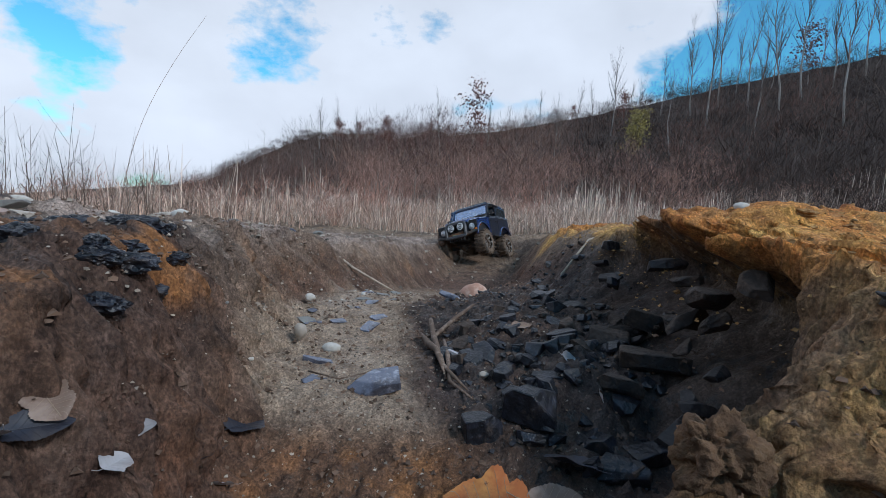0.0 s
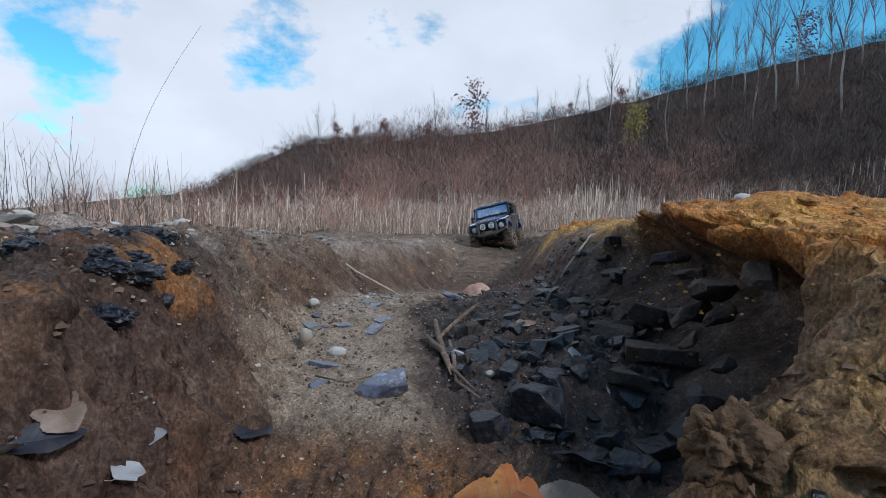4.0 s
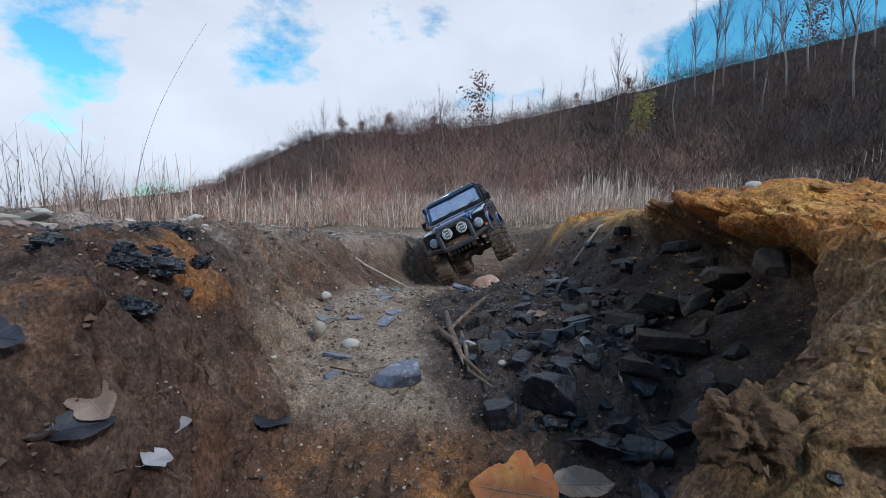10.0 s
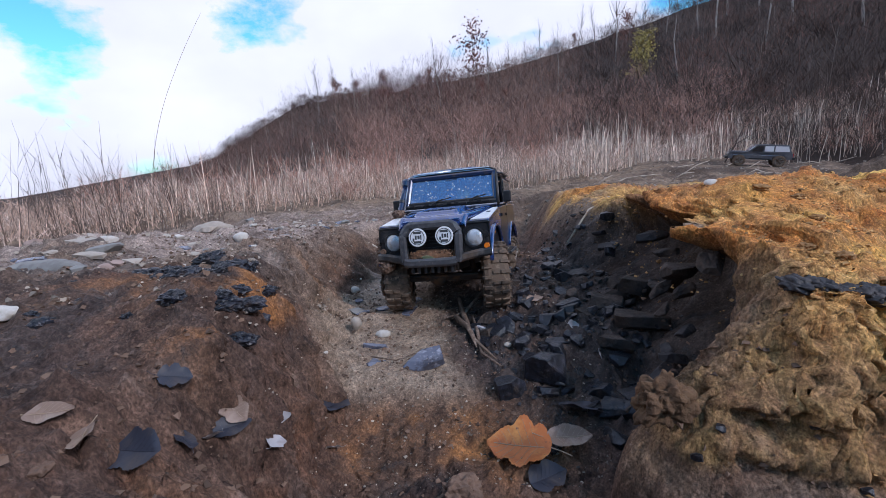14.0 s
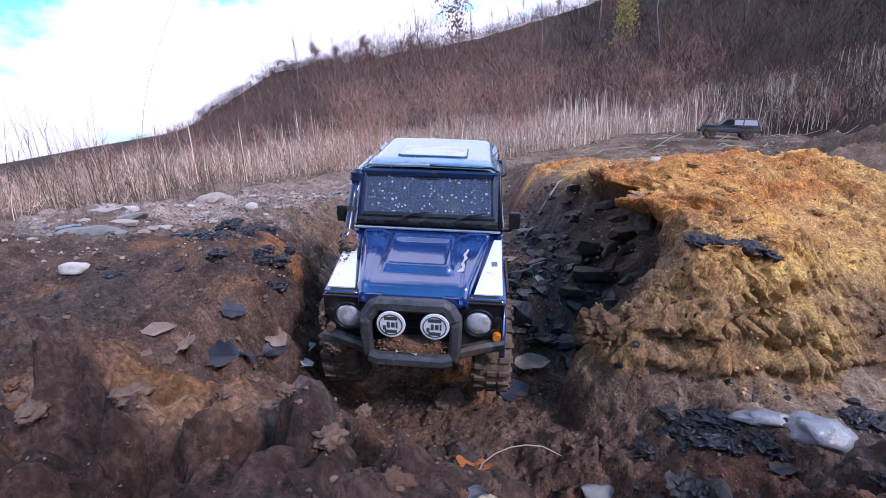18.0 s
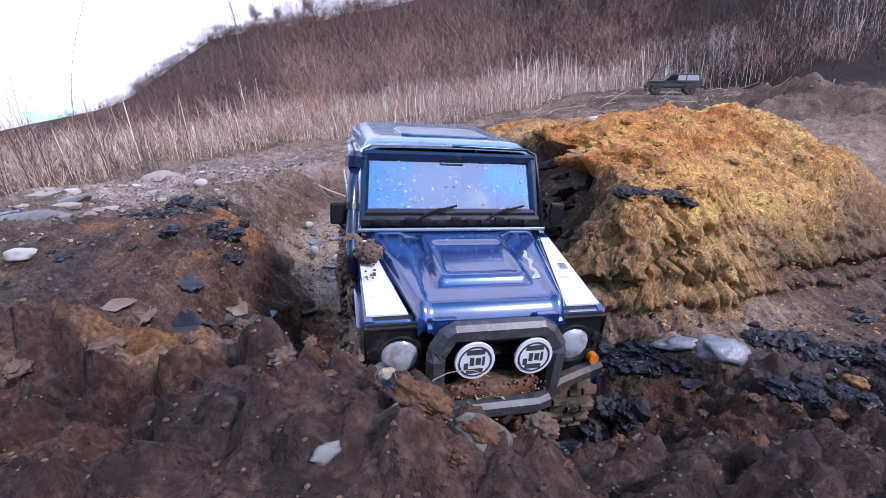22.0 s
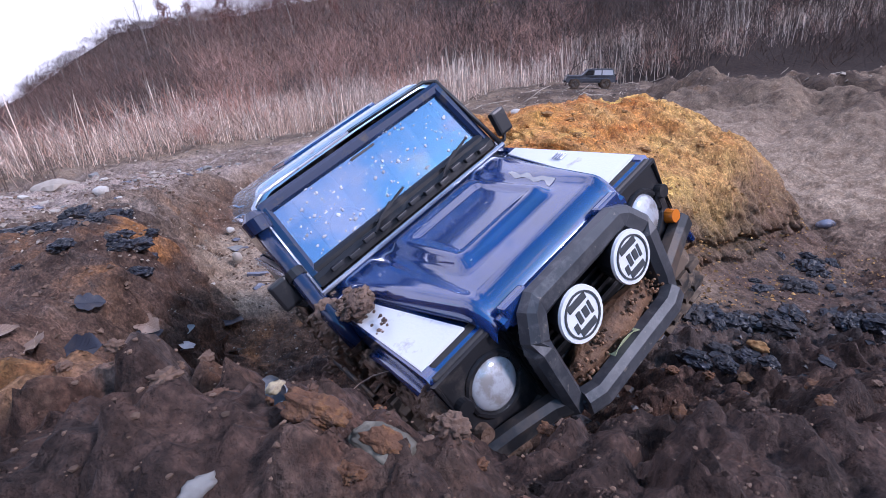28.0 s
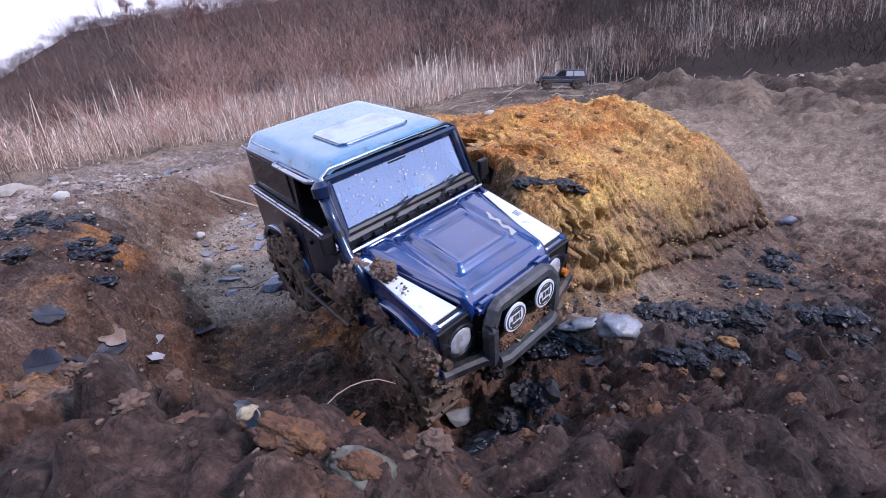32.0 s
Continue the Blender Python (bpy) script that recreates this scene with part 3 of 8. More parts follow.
    # Inner flank: its shade is put in as less ochre, more dark tone.
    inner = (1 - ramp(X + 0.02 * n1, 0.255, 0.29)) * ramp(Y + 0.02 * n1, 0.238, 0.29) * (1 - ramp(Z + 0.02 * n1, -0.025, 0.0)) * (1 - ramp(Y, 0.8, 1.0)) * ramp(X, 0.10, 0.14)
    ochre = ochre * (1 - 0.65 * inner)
    # Greyer right front of the mound: ochre and sand toned down.
    dull = ramp(X + 0.06 * n1, 0.38, 0.52) * (1 - ramp(Y - front + 0.03 * n1, 0.02, 0.08)) * (1 - ramp(X, 0.75, 0.85))
    ochre = ochre * (1 - 0.60 * dull)
    sand = sand * (1 - 0.6 * dull * ramp(Y, 0.12, 0.17))
    hollow = ramp(Y, 0.32, 0.40) * (1 - ramp(Y, 0.75, 0.95)) * ramp(X, lf + 0.12, lf + 0.20) * (1 - ramp(frac + 0.15 * n1, 0.72, 0.95)) * (1 - ramp(X, rt + 0.03, rt + 0.09))
    pit = ws_pit(X, Y) * ramp(n1, -0.2, 0.3)
    coal = np.clip(np.maximum(hollow, 0.7 * pit), 0, 1)
    coal = np.maximum(coal, 0.85 * ramp(fbm(X, Y, 11, 4, 131), 0.22, 0.62) * (X < 0.1) * (1 - sand) * (1 - ramp(Y, 0.55, 0.75)) * ramp(Y, 0.10, 0.2))
    coal = np.maximum(coal, 0.8 * ramp(n1, 0.15, 0.4) * ramp(Y, 0.02, 0.08) * (1 - ramp(Y, 0.22, 0.28)) * ramp(X, 0.2, 0.3) * (1 - ramp(X, 0.8, 1.0)))
    coal = np.maximum(coal * (1 - 0.7 * level), 0.25 * (1 - foot) * ramp(n2, 0.1, 0.6))
    coal = np.maximum(coal, 0.45 * (1 - ramp(Y, 0.10, 0.2)) * ramp(Y, -0.3, -0.2) * ramp(n2 + 0.4 * n1, -0.2, 0.6) * (1 - ramp(np.abs(X), 0.7, 1.0)))
    seams = 1.10 * np.exp(-((X - (-0.362)) ** 2 + (Y - 0.495) ** 2) / 0.00120) + 1.00 * np.exp(-((X - (-0.575)) ** 2 + (Y - 0.623) ** 2) / 0.00100) + 1.00 * np.exp(-((X - (-0.230)) ** 2 + (Y - 0.386) ** 2) / 0.00060) + 1.00 * np.exp(-((X - (-0.794)) ** 2 + (Y - 1.261) ** 2) / 0.00100) + 1.00 * np.exp(-((X - (-0.336)) ** 2 + (Y - 0.390) ** 2) / 0.00100) + 1.00 * np.exp(-((X - (-0.238)) ** 2 + (Y - 0.381) ** 2) / 0.00080) + 0.80 * np.exp(-((X - (-0.393)) ** 2 + (Y - 0.383) ** 2) / 0.00100)
    coal = np.maximum(coal, np.clip(1.2 * seams * ramp(n1 + n2, -0.5, 0.3), 0, 1))
    # Foot of the right front: coal, plus shadow put into the same dark tone.
    coal = np.maximum(coal, 0.50 * dull * ramp(Y, 0.12, 0.17) * ramp(n1 + 0.5 * n2, -0.5, 0.3))
    # Shade of the inner and west slopes, laid on in the coal tone.
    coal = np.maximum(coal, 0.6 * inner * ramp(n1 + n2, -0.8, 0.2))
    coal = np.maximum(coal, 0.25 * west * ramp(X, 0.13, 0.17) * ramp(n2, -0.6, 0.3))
    # Near bank: dark wet soil, deepened in colour for the shade over it.
    coal = np.maximum(coal, 0.85 * ramp(-X + 0.05 * n1, 0.12, 0.2) * (1 - ramp(-X, 0.6, 0.8)) * ramp(Y, 0.04, 0.12) * (1 - ramp(Y + 0.05 * n1, 0.24, 0.36)) * ramp(n2, -0.6, 0.2))
    speck = np.where(X < lf, 0.5, 0.2) * (1 - sand) * (1 - np.clip(1.5 * on_mound, 0, 1)) * (1 - ramp(np.hypot(X, Y), 0.9, 1.5))
    field = ramp(np.hypot(X - 0.2, Y - 0.6), 0.75, 1.5) * (1 - ochre)
    field = np.maximum(field, 0.75 * (1 - ramp(X, lt - 0.10, lt)) * ramp(Y, 0.45, 0.6))
    field = np.maximum(field, 0.75 * (1 - ramp(X, lt, lf)) * ramp(Y + 0.08 * n1, 0.42, 0.58) * (1 - ramp(Y, 1.5, 2.0)))
    # Dark brush tone starts nearer on the right, adding to the hill's painted shade.
    brush = ramp(np.hypot(X, Y), 5.0 - 0.9 * ramp(X / np.maximum(np.hypot(X, Y), 0.1), 0.35, 0.6), 8 - 2.6 * ramp(X / np.maximum(np.hypot(X, Y), 0.1), 0.35, 0.6))
    crust = ramp(Z + 0.02 * n1, -0.045, 0.004) * ramp(fbm(X, Y, 5.5, 3, 162) + 0.35 * fbm(X, Y, 16, 3, 161), -0.30, 0.12)
    dust = (1 - ramp(X, lt - 0.02, lt + 0.06)) * ramp(Y + 0.06 * n1, 0.42, 0.62) * (1 - ramp(np.hypot(X, Y), 1.9, 2.6)) * (0.35 + 0.65 * ramp(n2 + 0.6 * n1, -0.5, 0.4))
    # Bare right field: shade between its ridges, put in as brush tone.
    brush = np.maximum(brush, 0.72 * ramp(X, 1.1, 1.9) * ramp(n2 + 0.8 * fbm(X, Y, 3, 4, 181), -0.5, 0.4) * ramp(np.hypot(X, Y), 1.4, 2.2))
    lip = (Y + 0.055 + 0.54 * (X + 0.09)) / 1.136 + 0.010 * fbm(X, Y, 26, 3, 171)
    on_lip = ramp(lip, -0.004, 0.004) * (1 - ramp(lip, 0.05, 0.10)) * (1 - ramp(X, -0.03, 0.01)) * ramp(X, -0.3, -0.2) * (1 - ramp(Y, 0.10, 0.18))
    ochre = np.maximum(ochre, 0.26 * on_lip * ramp(lip, 0.002, 0.010) * ramp(fbm(X, Y, 30, 3, 174), -0.6, 0.3))
    dust = np.maximum(dust, 0.30 * on_lip * ramp(lip, 0.002, 0.008) * ramp(fbm(X, Y, 34, 3, 173) + 0.4, -0.3, 0.5))
    berm = (1 - ramp(Y + 0.03 * n1, 0.10, 0.16)) * ramp(Y, -0.3, -0.2) * (1 - ramp(np.abs(X), 0.6, 0.9))
    wet = sand * (X < 0.25) * (Y < 1.0)
    # Bank slope: dark soil with some shade put into the coal tone.
    coal = np.maximum(coal, 0.58 * (1 - ramp(X, lt, lf)) * ramp(Y, 0.2, 0.3) * (1 - ramp(Y, 0.50, 0.66)) * ramp(n1 + n2, -1.0, 0.1))
    blotch = np.exp(-((X + 0.312) ** 2 + (Y - 0.295) ** 2) / 0.0022) + 0.9 * np.exp(-((X + 0.205) ** 2 + (Y - 0.405) ** 2) / 0.0009) + 0.7 * np.exp(-((X + 0.42) ** 2 + (Y - 0.31) ** 2) / 0.0009)
    blotch = blotch * ramp(n2 + 0.5 * n1, -0.5, 0.4) * ramp(Z, -0.085, -0.045) * ramp(fbm(X, Y, 55, 3, 143), -0.8, 0.1)
    blotch = blotch + 0.8 * np.exp(-((X + 0.214) ** 2 + (Y - 0.300) ** 2) / 0.0012) * ramp(n1, -0.4, 0.3)
    coal = coal * (1 - 0.85 * np.clip(1.6 * blotch, 0, 1))
    speck = speck * (1 - 0.6 * np.clip(blotch, 0, 1))
    steep = np.hypot(np.gradient(Z, gx, axis=1), np.gradient(Z, gy, axis=0))
    rill = ochre * (0.15 + 0.85 * ramp(steep, 0.5, 1.1))
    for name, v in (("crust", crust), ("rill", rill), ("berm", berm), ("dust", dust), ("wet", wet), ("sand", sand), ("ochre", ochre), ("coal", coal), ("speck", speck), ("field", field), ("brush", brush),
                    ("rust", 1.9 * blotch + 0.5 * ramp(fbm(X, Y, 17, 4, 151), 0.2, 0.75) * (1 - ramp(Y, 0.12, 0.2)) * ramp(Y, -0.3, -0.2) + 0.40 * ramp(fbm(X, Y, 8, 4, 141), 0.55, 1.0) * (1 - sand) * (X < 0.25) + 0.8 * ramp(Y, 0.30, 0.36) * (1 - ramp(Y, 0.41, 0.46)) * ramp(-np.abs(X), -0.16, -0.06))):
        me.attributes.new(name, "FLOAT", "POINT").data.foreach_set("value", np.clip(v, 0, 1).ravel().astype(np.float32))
    me.materials.append(earth_material())
    return tagged(new("ground", me), "bare eroded spoil ground with a gully, ochre mound and brown hill", "ground", kind="structure")


def ws_pit(x, y):
    return np.exp(-((x - 0.06) ** 2 + (y - 0.16) ** 2) / 0.02)


def z_at(x, y):
    return float(ground_z(np.array([float(x)]), np.array([float(y)]))[0])


ground = build_ground()


# ---- shape helpers ----
def box(bm, c, s, bevel=0.0, rot=None):
    m = Matrix.Translation(c) @ (rot.to_4x4() if rot else Matrix()) @ Matrix.Diagonal((*s, 1))
    r = bmesh.ops.create_cube(bm, size=1, matrix=m)
    if bevel:
        edges = list({e for v in r["verts"] for e in v.link_edges})
        bmesh.ops.bevel(bm, geom=edges, offset=bevel, segments=2, affect="EDGES", profile=0.6)
    return bm


def cyl(bm, a, b, r1, r2=None, seg=20, caps=True):
    a, b = Vector(a), Vector(b)
    q = (b - a).to_track_quat("Z", "Y").to_matrix().to_4x4()
    bmesh.ops.create_cone(bm, segments=seg, radius1=r1, radius2=r1 if r2 is None else r2, depth=(b - a).length, cap_ends=caps,
                          matrix=Matrix.Translation((a + b) / 2) @ q)
    return bm


def sweep(bm, pts, radii, seg=8, closed=False, flat=None):
    """A tube along points. radii: one or a list; flat: (wide, high) stretches a square section instead."""
    pts = [Vector(p) for p in pts]
    if not isinstance(radii, (list, tuple)):
        radii = [radii] * len(pts)
    rings, n = [], len(pts)
    up = Vector((0, 0, 1))
    for i, p in enumerate(pts):
        d = (pts[(i + 1) % n] - pts[i - 1]) if closed or 0 < i < n - 1 else (pts[1] - pts[0] if i == 0 else pts[-1] - pts[-2])
        d.normalize()
        side = d.cross(up if abs(d.dot(up)) < 0.95 else Vector((0, 1, 0))).normalized()
        top = side.cross(d).normalized()
        ring = []
        for k in range(seg):
            a = 2 * math.pi * (k + 0.5) / seg
            u, v = math.cos(a), math.sin(a)
            if flat:
                u, v = max(-1, min(1, u * 1.3)) * flat[0], max(-1, min(1, v * 1.3)) * flat[1]
            ring.append(bm.verts.new(p + (side * u + top * v) * radii[i]))
        rings.append(ring)
    for i in range(n if closed else n - 1):
        a, b = rings[i], rings[(i + 1) % n]
        for k in range(seg):
            bm.faces.new((a[k], a[(k + 1) % seg], b[(k + 1) % seg], b[k]))
    if not closed:
        bm.faces.new(rings[0][::-1])
        bm.faces.new(rings[-1])
    return bm


def prism(bm, poly, axis, a, b):
    """A flat outline given in the two other axes, from a to b along the axis."""
    def place(u, v, w):
        return {"x": (w, u, v), "y": (u, w, v), "z": (u, v, w)}[axis]
    lo = [bm.verts.new(place(u, v, a)) for u, v in poly]
    hi = [bm.verts.new(place(u, v, b)) for u, v in poly]
    faces = [bm.faces.new(lo), bm.faces.new(hi[::-1])]
    n = len(poly)
    for i in range(n):
        bm.faces.new((lo[i], hi[i], hi[(i + 1) % n], lo[(i + 1) % n]))
    bmesh.ops.triangulate(bm, faces=faces)
    bmesh.ops.recalc_face_normals(bm, faces=bm.faces)
    return bm


def sheet(bm, f, us, vs, thick=0.0):
    """A surface f(u, v) over two lists, thickened along -z."""
    rows = [[bm.verts.new(f(u, v)) for u in us] for v in vs]
    for i in range(len(vs) - 1):
        for j in range(len(us) - 1):
            bm.faces.new((rows[i][j], rows[i][j + 1], rows[i + 1][j + 1], rows[i + 1][j]))
    if thick:
        low = [[bm.verts.new(v.co - Vector((0, 0, thick))) for v in r] for r in rows]
        edge = [(0, j) for j in range(len(us))] + [(i, len(us) - 1) for i in range(1, len(vs))]
        edge += [(len(vs) - 1, j) for j in range(len(us) - 2, -1, -1)] + [(i, 0) for i in range(len(vs) - 2, 0, -1)]
        for k in range(len(edge)):
            (a, b), (c, d) = edge[k], edge[(k + 1) % len(edge)]
            bm.faces.new((rows[a][b], low[a][b], low[c][d], rows[c][d]))
    bmesh.ops.recalc_face_normals(bm, faces=bm.faces)
    return bm


def lump(bm, c, s, seed, rough=0.35, sub=3, freq=2.2):
    """An uneven stone or clod."""
    r = bmesh.ops.create_icosphere(bm, subdivisions=sub, radius=1)
    off = Vector((seed * 3.17, seed * 1.31, seed * 7.7))
    for v in r["verts"]:
        k = 1 + rough * (noise.noise(v.co * freq * 0.55 + off) + 0.45 * noise.noise(v.co * freq * 1.4 + off) + 0.22 * noise.noise(v.co * freq * 3.6 + off) + 0.10 * noise.noise(v.co * freq * 8 + off))
        v.co = Vector((v.co.x * s[0], v.co.y * s[1], v.co.z * s[2])) * k + Vector(c)
    return bm


def shard(bm, c, s, seed, rot=(0, 0, 0), cuts=7):
    """An angular broken piece: a block cut by random planes."""
    rnd = random.Random(seed)
    made = bmesh.ops.create_cube(bm, size=2)["verts"]
    tmp = bmesh.new()
    bmesh.ops.create_cube(tmp, size=2)
    bmesh.ops.delete(bm, geom=made, context="VERTS")
    for _ in range(cuts):
        nrm = Vector((rnd.uniform(-1, 1), rnd.uniform(-1, 1), rnd.uniform(-0.7, 0.7))).normalized()
        got = bmesh.ops.bisect_plane(tmp, geom=tmp.verts[:] + tmp.edges[:] + tmp.faces[:], plane_co=nrm * rnd.uniform(0.72, 1.05), plane_no=nrm, clear_outer=True)
        loop = [e for e in got["geom_cut"] if isinstance(e, bmesh.types.BMEdge)]
        if len(loop) > 2:
            bmesh.ops.edgenet_fill(tmp, edges=loop)
    bmesh.ops.bevel(tmp, geom=tmp.edges[:], offset=0.06, segments=1, affect="EDGES")
    m = Matrix.Translation(c) @ Euler([radians(a) for a in rot]).to_matrix().to_4x4() @ Matrix.Diagonal((*s, 1))
    tmp.transform(m)
    me = bpy.data.meshes.new("tmp")
    tmp.to_mesh(me)
    tmp.free()
    bm.from_mesh(me)
    bpy.data.meshes.remove(me)
    return bm


# ---- dry reeds, brush and bare trees ----
def front_r(az):
    """How far off the reed bed begins, by bearing."""
    return np.interp(az, [-70, -52, -38, -20, 0, 17, 29, 48, 75], [2.6, 2.3, 2.4, 2.6, 2.85, 3.4, 4.6, 6.4, 8.5])


def ribbons(name, rng, base, height, width, lean, mat, label, category, curl=0.5, head=0.0, fork=0, away=None):
    """Many thin stems in one mesh. base: (n, 2) places; the stems bend over towards a common breeze and a random side."""
    n = len(base)
    z = ground_z(base[:, 0], base[:, 1]) - 0.01
    levels = np.array([0.0, 0.4, 0.75, 1.0])
    ang = rng.uniform(0, 2 * np.pi, n) if away is None else away
    lx, ly = lean * np.cos(ang) + 0.02, lean * np.sin(ang)
    face = rng.uniform(-0.9, 0.9, n) + np.arctan2(base[:, 0], base[:, 1])
    wx, wy = np.cos(face) * width / 2, -np.sin(face) * width / 2
    verts, faces = [], []
    k = len(levels)
    for i, t in enumerate(levels):
        bend = height * (t * 0.45 + curl * t * t)
        cx, cy = base[:, 0] + lx * bend, base[:, 1] + ly * bend
        cz = z + height * (t - 0.10 * curl * t * t)
        w = 1 - 0.75 * t + (head if i == 2 else 0) * 1.0
        for s in (-1, 1):
            verts.append(np.stack([cx + s * wx * w, cy + s * wy * w, cz], -1))
    V = np.stack(verts, 1).reshape(-1, 3)
    o = np.arange(n)[:, None] * (2 * k)
    for i in range(k - 1):
        faces.append(np.concatenate([o + 2 * i, o + 2 * i + 1, o + 2 * i + 3, o + 2 * i + 2], 1))
    F = np.concatenate(faces)
    if fork:
        extra_v, extra_f, start = [], [], len(V)
        for _ in range(fork):
            t = rng.uniform(0.25, 0.8, n)
            bend = height * (t * 0.45 + curl * t * t)
            p = np.stack([base[:, 0] + lx * bend, base[:, 1] + ly * bend, z + height * (t - 0.10 * curl * t * t)], -1)
            a, up = rng.uniform(0, 2 * np.pi, n), rng.uniform(0.5, 1.0, n)
            ln = height * rng.uniform(0.15, 0.38, n)
            q = p + np.stack([np.cos(a) * 0.55, np.sin(a) * 0.55, up], -1) * ln[:, None]
            ww = np.stack([wx, wy, 0 * wx], -1) * 0.55
            extra_v.append(np.stack([p - ww, p + ww, q], 1).reshape(-1, 3))
            extra_f.append(start + np.arange(n)[:, None] * 3 + np.array([[0, 1, 2]]))
            start += 3 * n
        V = np.concatenate([V] + extra_v)
    me = bpy.data.meshes.new(name)
    me.from_pydata(V.tolist(), [], F.tolist() + (np.concatenate(extra_f).tolist() if fork else []))
    me.materials.append(mat)
    return tagged(new(name, me), label, category, kind="stuff")


def polar(rng, n, az0, az1, r0, r1, power=1.0):
    az = rng.uniform(az0, az1, n)
    r = front_r(az) + r0 + (r1 - r0) * rng.uniform(0, 1, n) ** power
    return np.stack([r * np.sin(np.radians(az)), r * np.cos(np.radians(az))], -1), az, r


M_REED = material("dry_reed", (0.70, 0.58, 0.475), 0.75, isl=0.75)
M_FORB = material("dead_weeds", (0.52, 0.36, 0.275), 0.8, isl=0.5)
# Twig colour lowered to hold the darkness over the hill's right side.
M_TWIG = material("shaded_brush", (0.044, 0.027, 0.021), 0.85, isl=0.55)
M_PALE = material("pale_twigs", (0.28, 0.23, 0.19), 0.8, isl=0.4)
M_BARK = material("birch_bark", (0.36, 0.32, 0.29), 0.8, vary=((3, (0.16, 0.12, 0.10), 0.52, 0.64),))
M_BRANCH = material("dark_branches", (0.105, 0.075, 0.062), 0.85)
M_OAKLEAF = material("russet_leaves", (0.20, 0.085, 0.062), 0.75, isl=0.5)
M_WILLOW = material("yellow_leaves", (0.40, 0.32, 0.09), 0.7, isl=0.45)


def patchy(rng, p, scale, seed, low, high):
    """Keeps places where a slow noise is high, so that stems stand in clumps."""
    f = fbm(p[:, 0], p[:, 1], scale, 3, seed)
    return rng.uniform(0, 1, len(p)) < np.interp(f, [-0.6, 0.6], [low, high])


def bearing(rng, n, az0, az1, r0, r1, power=0.8):
    az = rng.uniform(az0, az1, n)
    r = r0 + (r1 - r0) * rng.uniform(0, 1, n) ** power
    return np.stack([r * np.sin(np.radians(az)), r * np.cos(np.radians(az))], -1), r


def thicket(name, rng, centres, k, tall, wide, size, width, mat, label, category, droop=0.0):
    """Leafless bushes: domes of short crossing twigs, finer and denser towards the rim."""
    n = len(centres)
    c = np.repeat(centres, k, 0)
    m = len(c)
    big = np.repeat(rng.uniform(0.35, 1.0, n) ** 1.3, k)
    a, t = rng.uniform(0, 2 * np.pi, m), rng.uniform(0, 1, m) ** 0.8
    rad = wide * big * np.sqrt(rng.uniform(0, 1, m)) * (0.25 + 0.75 * np.sin(np.pi * np.clip(t * 0.8 + 0.12, 0, 1)))
    x, y = c[:, 0] + rad * np.cos(a), c[:, 1] + rad * np.sin(a)
    z = np.repeat(ground_z(centres[:, 0], centres[:, 1]), k) + tall * big * t
    p = np.stack([x, y, z], -1)
    out = 0.55 * rad / (wide * big + 1e-6)
    d = np.stack([np.cos(a) * out + rng.normal(0, 0.7, m), np.sin(a) * out + rng.normal(0, 0.7, m), rng.uniform(0.25, 1.2, m) - droop], -1)
    d /= np.linalg.norm(d, axis=1)[:, None]
    ln = rng.uniform(size[0], size[1], m) * (0.5 + 0.5 * big)
    face = rng.uniform(-1.2, 1.2, m) + np.arctan2(x, y)
    w = np.stack([np.cos(face), -np.sin(face), 0 * face], -1) * rng.uniform(*width, m)[:, None] / 2
    V = np.stack([p - w, p + w, p + d * ln[:, None]], 1).reshape(-1, 3)
    me = bpy.data.meshes.new(name)
    me.from_pydata(V.tolist(), [], (np.arange(m)[:, None] * 3 + np.array([[0, 1, 2]])).tolist())
    me.materials.append(mat)
    return tagged(new(name, me), label, category, kind="stuff")


